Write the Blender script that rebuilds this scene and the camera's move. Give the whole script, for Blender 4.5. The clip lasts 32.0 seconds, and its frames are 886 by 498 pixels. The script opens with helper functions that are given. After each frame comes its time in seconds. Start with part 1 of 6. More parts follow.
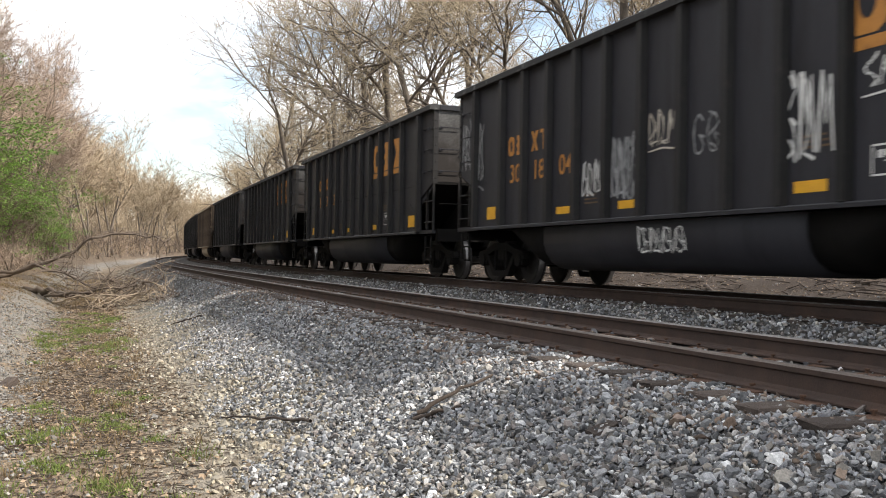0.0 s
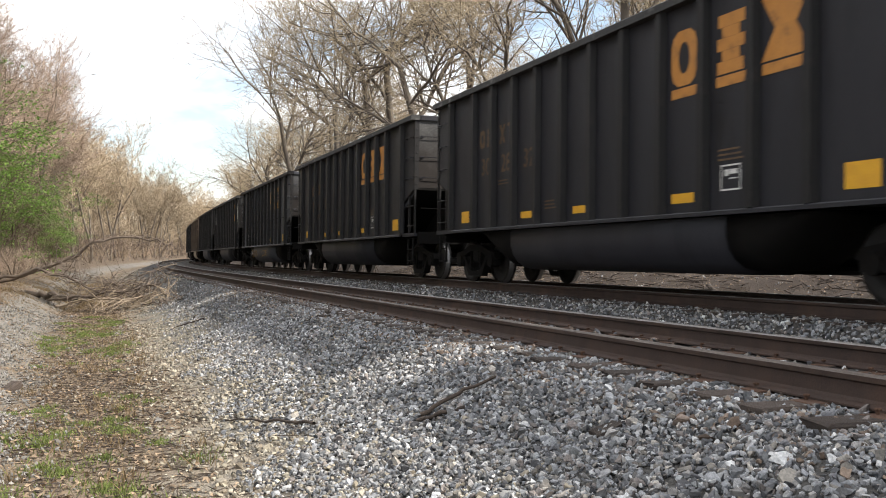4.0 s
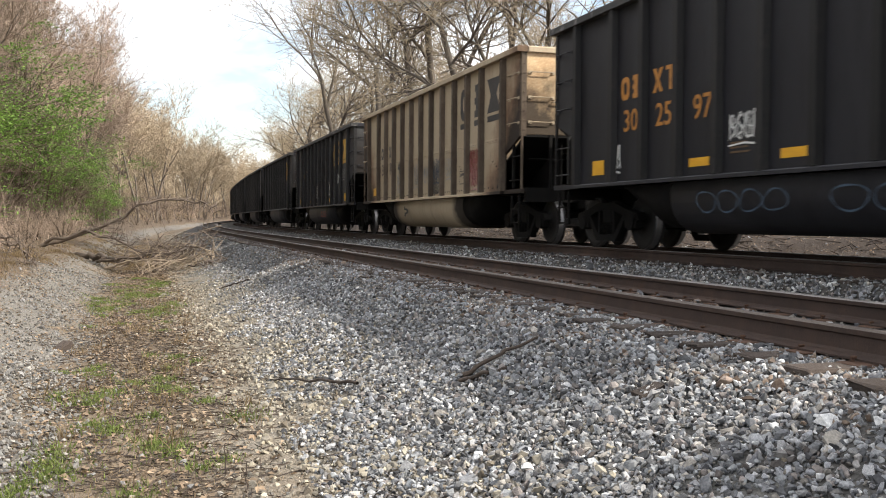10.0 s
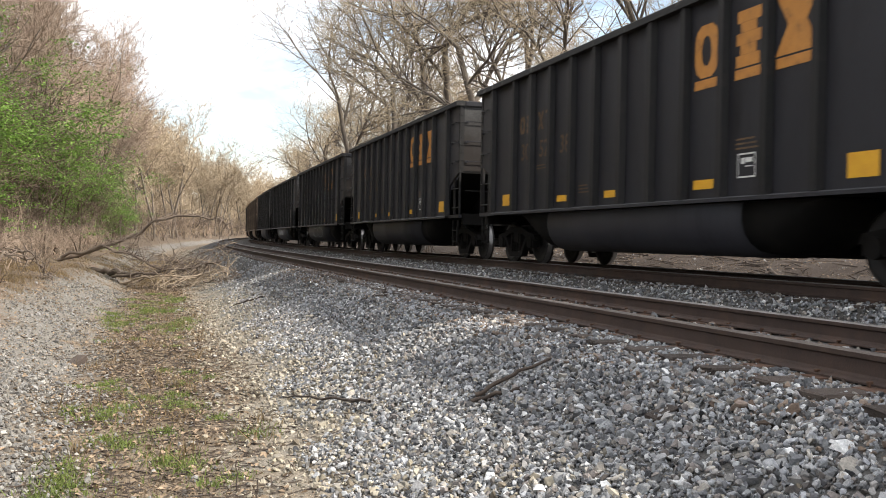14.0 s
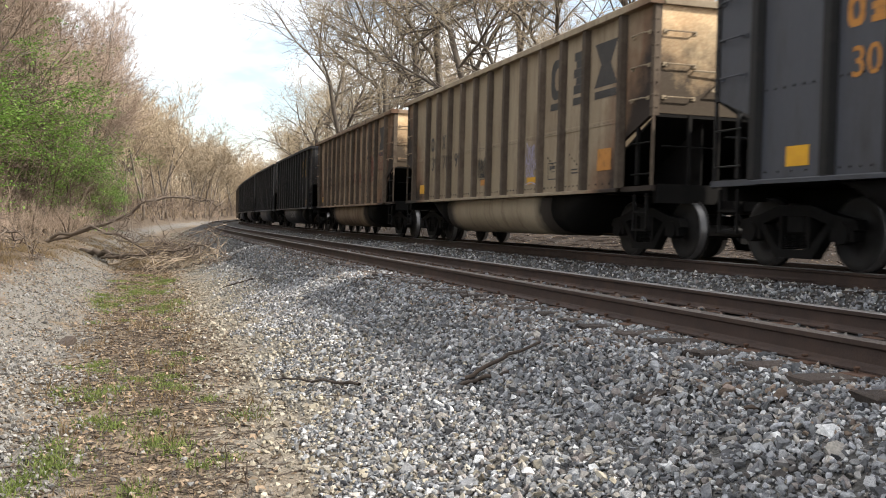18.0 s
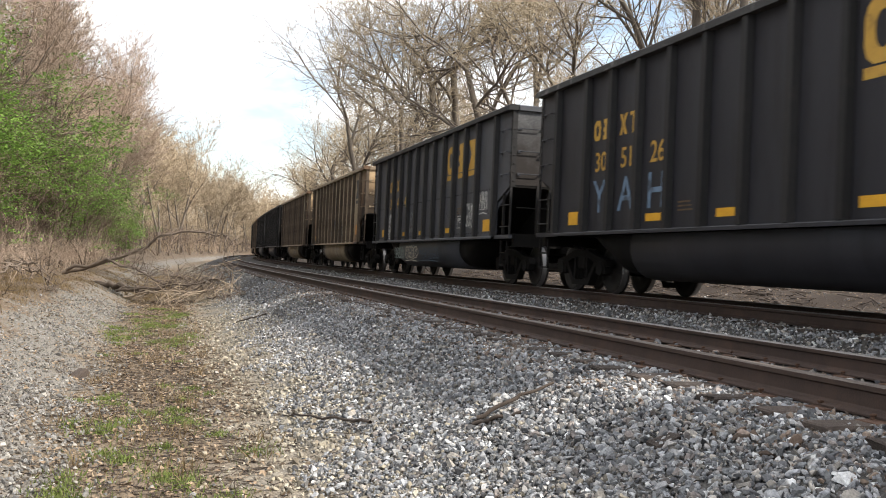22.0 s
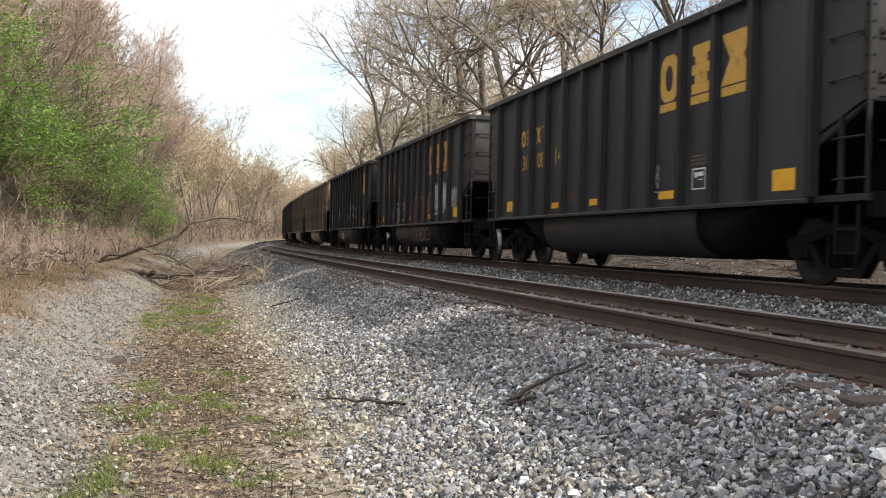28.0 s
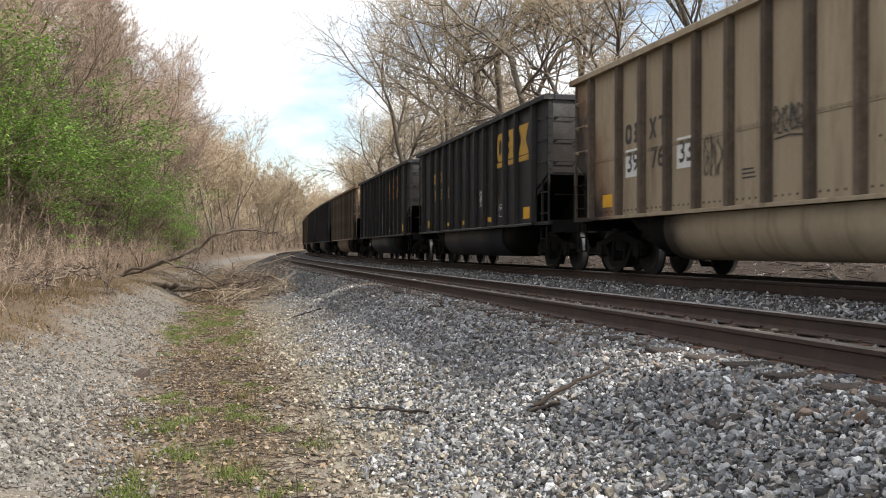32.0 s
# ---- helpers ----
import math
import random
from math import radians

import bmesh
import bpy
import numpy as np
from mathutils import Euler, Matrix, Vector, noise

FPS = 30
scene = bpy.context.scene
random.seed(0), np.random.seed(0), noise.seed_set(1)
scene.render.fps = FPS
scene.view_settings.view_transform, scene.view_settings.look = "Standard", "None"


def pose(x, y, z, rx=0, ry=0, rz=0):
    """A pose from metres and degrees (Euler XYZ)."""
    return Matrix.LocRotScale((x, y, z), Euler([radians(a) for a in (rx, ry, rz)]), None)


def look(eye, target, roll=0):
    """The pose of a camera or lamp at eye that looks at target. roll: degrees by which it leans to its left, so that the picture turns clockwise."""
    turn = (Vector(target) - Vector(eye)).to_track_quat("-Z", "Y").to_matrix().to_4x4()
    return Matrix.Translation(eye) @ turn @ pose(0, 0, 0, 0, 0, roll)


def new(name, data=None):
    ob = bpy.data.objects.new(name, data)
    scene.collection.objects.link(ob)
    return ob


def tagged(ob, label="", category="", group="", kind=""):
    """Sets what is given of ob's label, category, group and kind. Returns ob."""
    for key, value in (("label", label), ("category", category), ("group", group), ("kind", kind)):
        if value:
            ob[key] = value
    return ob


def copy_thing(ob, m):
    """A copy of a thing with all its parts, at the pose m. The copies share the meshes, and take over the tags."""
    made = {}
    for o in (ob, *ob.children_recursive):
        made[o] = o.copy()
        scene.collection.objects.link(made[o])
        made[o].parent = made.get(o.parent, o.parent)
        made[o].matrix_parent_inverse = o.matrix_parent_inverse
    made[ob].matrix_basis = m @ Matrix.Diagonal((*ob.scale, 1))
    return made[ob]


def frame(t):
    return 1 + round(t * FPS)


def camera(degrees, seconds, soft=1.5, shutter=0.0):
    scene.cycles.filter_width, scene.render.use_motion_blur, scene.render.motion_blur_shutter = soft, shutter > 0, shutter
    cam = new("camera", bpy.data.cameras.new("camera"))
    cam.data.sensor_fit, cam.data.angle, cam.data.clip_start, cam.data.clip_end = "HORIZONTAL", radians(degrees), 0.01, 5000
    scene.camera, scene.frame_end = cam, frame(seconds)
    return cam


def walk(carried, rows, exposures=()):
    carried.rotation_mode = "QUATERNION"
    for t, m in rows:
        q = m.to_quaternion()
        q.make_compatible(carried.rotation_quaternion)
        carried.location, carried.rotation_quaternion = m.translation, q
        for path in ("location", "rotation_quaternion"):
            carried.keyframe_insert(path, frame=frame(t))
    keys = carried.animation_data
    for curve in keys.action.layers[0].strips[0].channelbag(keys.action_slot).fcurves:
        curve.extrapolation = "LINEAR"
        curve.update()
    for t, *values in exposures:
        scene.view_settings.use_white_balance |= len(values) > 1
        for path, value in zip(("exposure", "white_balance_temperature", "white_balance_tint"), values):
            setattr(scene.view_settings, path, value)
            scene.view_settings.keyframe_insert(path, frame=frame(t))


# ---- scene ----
# ---- camera ----
CAM_Z = 0.80
cam = camera(49.0, 32.0, soft=1.0, shutter=0.12)
# a person stands beside the line and turns the phone by small amounts: seconds, tilt, lean, turn
PATH = [
    (0, 89.84, 1.27, -3.14), (0.5, 89.78, 1.52, -2.61), (1, 89.88, 1.65, -2.52), (1.5, 90.14, 1.95, -2.42),
    (2, 90.50, 1.96, -2.47), (2.5, 90.30, 1.37, -2.43), (3, 90.06, 1.57, -2.77), (3.5, 90.01, 1.62, -3.04),
    (5.5, 89.61, 1.99, -2.33), (6, 90.30, 2.01, -1.90), (6.5, 90.52, 1.70, -1.53), (7, 89.89, 1.23, -1.56),
    (7.5, 89.27, 0.96, -1.72), (8, 89.60, 1.12, -1.52), (8.5, 89.83, 1.28, -0.62), (9, 89.26, 1.26, -0.92),
    (9.5, 88.54, 1.46, -1.16), (10, 87.72, 1.82, -0.54), (10.5, 87.42, 1.64, -0.21), (11, 87.61, 1.16, -0.33),
    (11.5, 88.04, 1.03, -0.48), (12, 88.69, 1.06, -0.42), (12.5, 88.83, 1.01, -0.10), (13, 88.69, 1.04, 0.00),
    (13.5, 88.89, 1.14, 0.37), (15.5, 88.32, 0.99, -0.03), (16, 87.77, 0.79, -0.01), (16.5, 88.13, 0.73, -0.31),
    (17, 88.30, 0.68, -0.48), (17.5, 88.02, 0.64, -0.61), (18, 87.89, 0.75, -0.23), (18.5, 88.16, 0.78, 0.12),
    (19, 88.95, 0.90, 0.13), (19.5, 89.20, 0.81, -0.02), (20, 89.03, 0.58, -0.05), (20.5, 89.20, 0.48, -0.14),
    (21, 89.64, 0.47, 0.11), (21.5, 89.92, 0.08, 0.37), (22, 90.16, -0.20, 0.61), (22.5, 90.06, 0.36, 1.01),
    (23, 90.13, 0.72, 1.40), (23.5, 89.85, 0.59, 1.78), (24, 89.87, 0.71, 1.74), (24.5, 90.34, 0.90, 1.68),
    (25, 90.33, 1.02, 1.84), (25.5, 90.00, 0.89, 2.13), (26, 89.71, 0.70, 2.27), (26.5, 89.56, 0.70, 2.42),
    (28.5, 89.05, 1.14, 2.37), (29, 90.20, 1.95, 3.02), (29.5, 90.91, 2.17, 4.31), (30, 90.52, 2.00, 4.82),
    (30.5, 90.29, 1.96, 3.90), (31, 90.11, 2.02, 3.57), (31.5, 89.93, 1.96, 3.61), (32, 89.57, 2.11, 3.58),
]
walk(cam, [(t, pose(0, 0, CAM_Z, rx, ry, rz)) for t, rx, ry, rz in PATH], exposures=[(0.0, 0.75), (8.0, 0.77), (11.0, 0.75), (13.0, 0.81), (16.0, 0.85), (18.0, 0.75), (21.0, 0.85), (23.0, 0.72), (25.0, 0.72), (26.0, 0.78), (29.0, 0.70), (30.0, 0.58), (32.0, 0.56)])

# ---- sky and sun ----
SUN_AZ, SUN_EL = 110.0, 35.5      # where the sun stands: degrees clockwise from +y, and up
world = bpy.data.worlds.new("sky")
scene.world = world
world.use_nodes = True
wn, wl = world.node_tree.nodes, world.node_tree.links
wn.clear()
sky = wn.new("ShaderNodeTexSky")
sky.sky_type, sky.sun_disc = "NISHITA", False
sky.sun_elevation, sky.sun_rotation = radians(SUN_EL), radians(SUN_AZ)
w_co = wn.new("ShaderNodeTexCoord")
w_map = wn.new("ShaderNodeMapping")
w_map.inputs["Scale"].default_value = (1.0, 1.0, 2.6)
w_map.inputs["Location"].default_value = (0.35, 0.1, 0.05)
w_noise = wn.new("ShaderNodeTexNoise")
w_noise.inputs["Scale"].default_value, w_noise.inputs["Detail"].default_value = 2.3, 7.0
w_noise.inputs["Roughness"].default_value = 0.52
w_ramp = wn.new("ShaderNodeValToRGB")
w_ramp.color_ramp.elements[0].position, w_ramp.color_ramp.elements[1].position = 0.415, 0.585
w_ramp.color_ramp.elements[0].color = (0.1, 0.1, 0.1, 1)
w_mix = wn.new("ShaderNodeMixRGB")
w_mix.inputs["Color2"].default_value = (10.5, 10.5, 10.5, 1)
w_bg = wn.new("ShaderNodeBackground")
w_bg.inputs["Strength"].default_value = 0.13
w_out = wn.new("ShaderNodeOutputWorld")
wl.new(w_co.outputs["Generated"], w_map.inputs["Vector"])
wl.new(w_map.outputs["Vector"], w_noise.inputs["Vector"])
wl.new(w_noise.outputs["Fac"], w_ramp.inputs["Fac"])
wl.new(w_ramp.outputs["Color"], w_mix.inputs["Fac"])
wl.new(sky.outputs["Color"], w_mix.inputs["Color1"])
wl.new(w_mix.outputs["Color"], w_bg.inputs["Color"])
wl.new(w_bg.outputs["Background"], w_out.inputs["Surface"])
sun = new("sun", bpy.data.lights.new("sun", "SUN"))
sun.data.energy, sun.data.angle, sun.data.color = 4.4, radians(1.0), (1.0, 0.945, 0.86)
sun_way = Vector((math.sin(radians(SUN_AZ)) * math.cos(radians(SUN_EL)), math.cos(radians(SUN_AZ)) * math.cos(radians(SUN_EL)), math.sin(radians(SUN_EL))))
sun.matrix_world = look(sun_way * 100, (0, 0, 0))

# ---- materials ----
def rgb(c, a=1.0):
    return (c[0], c[1], c[2], a)


def material(name, a, b=None, rough=0.8, metal=0.0, scale=6.0, fine=60.0, bump=0.2, spread=0.0, stain=None, stain_at=(0.55, 0.7), stain_scale=1.5, stretch=(1, 1, 1), spec=0.3, island=False, dist=0.01):
    """Two base colours mixed by coarse and fine noise, a stain colour with a shape of its own, fine relief; spread varies brightness from piece to piece."""
    m = bpy.data.materials.new(name)
    m.use_nodes = True
    n, l = m.node_tree.nodes, m.node_tree.links
    bs = n["Principled BSDF"]
    bs.inputs["Roughness"].default_value, bs.inputs["Metallic"].default_value = rough, metal
    bs.inputs["Specular IOR Level"].default_value = spec
    b = b or tuple(v * 0.75 for v in a)
    co = n.new("ShaderNodeTexCoord")
    mp = n.new("ShaderNodeMapping")
    mp.inputs["Scale"].default_value = stretch
    l.new(co.outputs["Object"], mp.inputs["Vector"])
    n1, n2 = n.new("ShaderNodeTexNoise"), n.new("ShaderNodeTexNoise")
    n1.inputs["Scale"].default_value, n1.inputs["Detail"].default_value = scale, 5.0
    n2.inputs["Scale"].default_value, n2.inputs["Detail"].default_value = fine, 3.0
    for k in (n1, n2):
        l.new(mp.outputs["Vector"], k.inputs["Vector"])
    add = n.new("ShaderNodeMath")
    add.operation = "MULTIPLY_ADD"
    add.inputs[1].default_value = 0.45
    l.new(n2.outputs["Fac"], add.inputs[0])
    mul = n.new("ShaderNodeMath")
    mul.operation = "MULTIPLY"
    mul.inputs[1].default_value = 0.55
    l.new(n1.outputs["Fac"], mul.inputs[0])
    l.new(mul.outputs[0], add.inputs[2])
    rp = n.new("ShaderNodeMapRange")
    rp.inputs["From Min"].default_value, rp.inputs["From Max"].default_value = 0.36, 0.64
    l.new(add.outputs[0], rp.inputs["Value"])
    mix = n.new("ShaderNodeMixRGB")
    mix.inputs["Color1"].default_value, mix.inputs["Color2"].default_value = rgb(a), rgb(b)
    l.new(rp.outputs["Result"], mix.inputs["Fac"])
    col = mix.outputs["Color"]
    if stain:
        n3 = n.new("ShaderNodeTexNoise")
        n3.inputs["Scale"].default_value, n3.inputs["Detail"].default_value, n3.inputs["Roughness"].default_value = stain_scale, 6.0, 0.65
        l.new(mp.outputs["Vector"], n3.inputs["Vector"])
        r3 = n.new("ShaderNodeMapRange")
        r3.inputs["From Min"].default_value, r3.inputs["From Max"].default_value = stain_at
        l.new(n3.outputs["Fac"], r3.inputs["Value"])
        mx = n.new("ShaderNodeMixRGB")
        mx.inputs["Color2"].default_value = rgb(stain)
        l.new(r3.outputs["Result"], mx.inputs["Fac"])
        l.new(col, mx.inputs["Color1"])
        col = mx.outputs["Color"]
    if spread:
        if island:
            src = n.new("ShaderNodeNewGeometry").outputs["Random Per Island"]
        else:
            src = n.new("ShaderNodeObjectInfo").outputs["Random"]
        mr = n.new("ShaderNodeMapRange")
        mr.inputs["To Min"].default_value, mr.inputs["To Max"].default_value = 1.0 - spread, 1.0 + spread
        l.new(src, mr.inputs["Value"])
        hs = n.new("ShaderNodeHueSaturation")
        l.new(mr.outputs["Result"], hs.inputs["Value"])
        l.new(col, hs.inputs["Color"])
        col = hs.outputs["Color"]
    l.new(col, bs.inputs["Base Color"])
    if bump:
        bp = n.new("ShaderNodeBump")
        bp.inputs["Strength"].default_value, bp.inputs["Distance"].default_value = bump, dist
        l.new(n2.outputs["Fac"], bp.inputs["Height"])
        l.new(bp.outputs["Normal"], bs.inputs["Normal"])
    return m


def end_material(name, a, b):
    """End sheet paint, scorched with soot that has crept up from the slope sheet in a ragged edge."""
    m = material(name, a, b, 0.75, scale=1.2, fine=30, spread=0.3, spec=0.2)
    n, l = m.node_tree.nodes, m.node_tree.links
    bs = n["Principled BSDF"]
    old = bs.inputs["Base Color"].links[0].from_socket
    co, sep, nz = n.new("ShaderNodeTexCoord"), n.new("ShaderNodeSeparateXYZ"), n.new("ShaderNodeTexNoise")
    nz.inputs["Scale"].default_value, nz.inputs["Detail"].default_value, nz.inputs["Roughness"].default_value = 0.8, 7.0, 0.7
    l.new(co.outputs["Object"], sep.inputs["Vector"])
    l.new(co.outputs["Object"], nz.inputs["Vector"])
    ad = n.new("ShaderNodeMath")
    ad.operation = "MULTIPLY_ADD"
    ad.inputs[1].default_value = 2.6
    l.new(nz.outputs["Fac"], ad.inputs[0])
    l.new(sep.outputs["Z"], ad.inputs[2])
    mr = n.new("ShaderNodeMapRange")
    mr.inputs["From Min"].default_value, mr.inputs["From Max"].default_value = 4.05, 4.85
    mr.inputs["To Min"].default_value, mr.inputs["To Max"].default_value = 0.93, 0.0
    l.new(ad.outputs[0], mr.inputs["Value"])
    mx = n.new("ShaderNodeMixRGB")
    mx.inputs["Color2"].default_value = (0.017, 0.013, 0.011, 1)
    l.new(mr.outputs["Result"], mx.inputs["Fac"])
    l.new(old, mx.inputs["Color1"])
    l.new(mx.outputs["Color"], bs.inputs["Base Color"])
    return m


def soot_and_tub_shade(m):
    """Coal soot at the foot of a pale car's end bays, and painted shade on the ends of its trough, with ragged borders.
    """
    n, l = m.node_tree.nodes, m.node_tree.links
    bs = n["Principled BSDF"]
    old = bs.inputs["Base Color"].links[0].from_socket

    def calc(op, a, b):
        k = n.new("ShaderNodeMath")
        k.operation = op
        for sock, val in zip(k.inputs, (a, b)):
            if isinstance(val, (int, float)):
                sock.default_value = val
            elif val is not None:
                l.new(val, sock)
        return k.outputs[0]

    co, sep, nz = n.new("ShaderNodeTexCoord"), n.new("ShaderNodeSeparateXYZ"), n.new("ShaderNodeTexNoise")
    nz.inputs["Scale"].default_value, nz.inputs["Detail"].default_value, nz.inputs["Roughness"].default_value = 1.6, 6.0, 0.65
    l.new(co.outputs["Object"], sep.inputs["Vector"])
    l.new(co.outputs["Object"], nz.inputs["Vector"])
    y = calc("ABSOLUTE", sep.outputs["Y"], None)
    wob = calc("MULTIPLY_ADD", nz.outputs["Fac"], 1.5)
    bay = calc("SUBTRACT", calc("ADD", calc("MULTIPLY", y, 0.9), wob), calc("MULTIPLY", sep.outputs["Z"], 0.55))
    bay = calc("SUBTRACT", bay, 5.42)
    low = calc("LESS_THAN", sep.outputs["Z"], 1.036)
    # trough sides darken towards their ends: shade put into the paint
    tub = calc("MULTIPLY", calc("SUBTRACT", calc("ADD", y, calc("MULTIPLY", wob, 0.5)), 3.05), low)
    mr = n.new("ShaderNodeMapRange")
    mr.inputs["From Min"].default_value, mr.inputs["From Max"].default_value, mr.inputs["To Max"].default_value = 0.0, 0.5, 0.94
    l.new(calc("MAXIMUM", bay, tub), mr.inputs["Value"])
    halo = n.new("ShaderNodeMapRange")                 # rust along the border of the soot
    halo.inputs["From Min"].default_value, halo.inputs["From Max"].default_value, halo.inputs["To Max"].default_value = -0.55, 0.05, 0.75
    l.new(bay, halo.inputs["Value"])
    rust = n.new("ShaderNodeMixRGB")
    rust.inputs["Color2"].default_value = (0.13, 0.065, 0.035, 1)
    l.new(halo.outputs["Result"], rust.inputs["Fac"])
    l.new(old, rust.inputs["Color1"])
    mx = n.new("ShaderNodeMixRGB")
    mx.inputs["Color2"].default_value = (0.017, 0.013, 0.011, 1)
    l.new(mr.outputs["Result"], mx.inputs["Fac"])
    l.new(rust.outputs["Color"], mx.inputs["Color1"])
    l.new(mx.outputs["Color"], bs.inputs["Base Color"])


def stone_material(name, a, b, island=True, tints=None, spread=0.62):
    """Crushed stone: each piece its own tint of grey, some brown, green or rust."""
    m = material(name, a, b, 0.85, scale=14, fine=90, spread=spread, island=island)
    n, l = m.node_tree.nodes, m.node_tree.links
    bs = n["Principled BSDF"]
    old = bs.inputs["Base Color"].links[0].from_socket
    src = n.new("ShaderNodeNewGeometry").outputs["Random Per Island"] if island else n.new("ShaderNodeObjectInfo").outputs["Random"]
    mul, fr = n.new("ShaderNodeMath"), n.new("ShaderNodeMath")
    mul.operation, mul.inputs[1].default_value = "MULTIPLY", 37.7
    fr.operation = "FRACT"
    l.new(src, mul.inputs[0])
    l.new(mul.outputs[0], fr.inputs[0])
    rp = n.new("ShaderNodeValToRGB")
    rp.color_ramp.interpolation = "CONSTANT"
    tints = tints or [(1, 1, 1), (0.94, 0.96, 1.0), (0.62, 0.63, 0.65), (1.02, 0.98, 0.93), (0.40, 0.40, 0.42), (0.97, 1.0, 1.01), (1.08, 1.0, 0.88), (0.70, 0.62, 0.57), (1.75, 1.75, 1.72), (0.80, 0.82, 0.84)]
    el = rp.color_ramp.elements
    while len(el) < len(tints):
        el.new(0.5)
    for k, (e, c) in enumerate(zip(el, tints)):
        e.position, e.color = k / len(tints), rgb(c)
    mx = n.new("ShaderNodeMixRGB")
    mx.blend_type = "MULTIPLY"
    mx.inputs["Fac"].default_value = 1.0
    l.new(fr.outputs[0], rp.inputs["Fac"])
    l.new(old, mx.inputs["Color1"])
    l.new(rp.outputs["Color"], mx.inputs["Color2"])
    l.new(mx.outputs["Color"], bs.inputs["Base Color"])
    return m


PALE_TINTS = [(1, 1, 1), (0.9, 0.88, 0.85), (0.68, 0.66, 0.64), (1.05, 1.02, 0.95), (1.2, 1.17, 1.1), (0.6, 0.55, 0.5)]
M_STONE = stone_material("ballast_stone", (0.31, 0.305, 0.30), (0.125, 0.124, 0.126))
M_STONE_ONE = stone_material("ballast_stone_single", (0.31, 0.305, 0.30), (0.125, 0.124, 0.126), False)
# Lighter, yellower copy of the ballast stone, coloured as if in sun.
M_STONE_SUNLIT = stone_material("sunlit_stone", (0.3193, 0.2894, 0.2342), (0.1996, 0.1796, 0.1463), tints=PALE_TINTS, spread=0.4)
M_STONE_WHITE = stone_material("white_gravel", (0.2399, 0.2308, 0.2189), (0.1379, 0.1331, 0.1259), tints=PALE_TINTS, spread=0.45)
M_STONE_RUST = stone_material("rust_dusted_stone", (0.20, 0.155, 0.125), (0.10, 0.075, 0.06), tints=PALE_TINTS, spread=0.5)
M_RAIL = material("rusty_rail", (0.0612, 0.0396, 0.03096), (0.0396, 0.02664, 0.0216), 0.75, 0.15, scale=5, fine=80, stain=(0.0864, 0.04896, 0.0324), stain_at=(0.5, 0.8))
M_RAIL_TOP = material("worn_rail_head", (0.13, 0.105, 0.09), (0.08, 0.064, 0.055), 0.6, 0.25, scale=3, fine=60, bump=0.05)
M_RAIL_SHINE = material("polished_rail_head", (0.24, 0.22, 0.21), (0.14, 0.125, 0.115), 0.5, 0.6, scale=3, fine=60, bump=0.03)
M_TIE = material("weathered_tie", (0.085, 0.065, 0.052), (0.045, 0.035, 0.03), 0.9, scale=8, fine=120, bump=0.6, stretch=(1, 12, 12), spread=0.3)
M_SPIKE = material("rusty_spike", (0.10, 0.055, 0.035), None, 0.8, 0.2, fine=100)
M_BLACK = material("black_car_paint", (0.01821, 0.01772, 0.02078), (0.0234, 0.02273, 0.02606), 0.52, scale=1.5, fine=30, stain=(0.01106, 0.01003, 0.01095), stain_at=(0.5, 0.75), stain_scale=1.2, stretch=(1, 2.2, 0.5), spec=0.18, spread=0.3)
M_POST = material("black_post", (0.010, 0.0095, 0.0095), (0.015, 0.0135, 0.013), 0.6, scale=2, fine=30, stain=(0.028, 0.023, 0.02), stain_at=(0.55, 0.8), stain_scale=3, spec=0.2, spread=0.3)
M_BLUEBLACK = material("faded_blue_black_paint", (0.0387, 0.04063, 0.04799), (0.04954, 0.05031, 0.0565), 0.58, scale=1.5, fine=30, stain=(0.02554, 0.02399, 0.02477), stain_at=(0.5, 0.8), stretch=(1, 2.2, 0.5), spec=0.3, spread=0.25)
M_TAN = material("dirty_tan_car_paint", (0.3858, 0.3122, 0.2177), (0.3198, 0.252, 0.171), 0.75, scale=1.0, fine=30, stain=(0.1702, 0.1183, 0.07885), stain_at=(0.54, 0.9), stain_scale=1.6, stretch=(1, 2.5, 0.35), spec=0.2, spread=0.12)
M_BROWN = material("weathered_brown_car_paint", (0.2533, 0.1855, 0.123), (0.1912, 0.133, 0.08493), 0.75, scale=1.2, fine=30, stain=(0.0902, 0.0469, 0.02706), stain_at=(0.46, 0.72), stain_scale=1.9, stretch=(1, 2.5, 0.4), spec=0.2, spread=0.2)
M_DRAB = material("grimy_tan_car_paint", (0.2893, 0.2323, 0.1585), (0.2183, 0.1688, 0.1121), 0.75, scale=1.0, fine=30, stain=(0.1149, 0.07661, 0.0498), stain_at=(0.5, 0.8), stain_scale=1.6, stretch=(1, 2.5, 0.35), spec=0.2, spread=0.12)
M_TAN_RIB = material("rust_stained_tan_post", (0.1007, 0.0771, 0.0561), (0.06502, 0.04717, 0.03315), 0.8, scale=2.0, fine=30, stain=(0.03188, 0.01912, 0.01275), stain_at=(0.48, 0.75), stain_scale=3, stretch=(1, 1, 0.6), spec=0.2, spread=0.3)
M_DUSTY = material("dust_grey_chord", (0.045, 0.043, 0.042), (0.03, 0.029, 0.028), 0.8, scale=1.5, fine=40, stain=(0.17, 0.16, 0.15), stain_at=(0.56, 0.72), stain_scale=3.0, spec=0.2, spread=0.5)
# Near black: grime, plus painted shade under the cars and in their end bays.
M_UNDER = material("grimy_shaded_underframe", (0.006, 0.0057, 0.0054), (0.0102, 0.009, 0.0081), 0.75, scale=4, fine=50, stain=(0.0168, 0.0126, 0.0096), stain_at=(0.6, 0.84), spec=0.08)
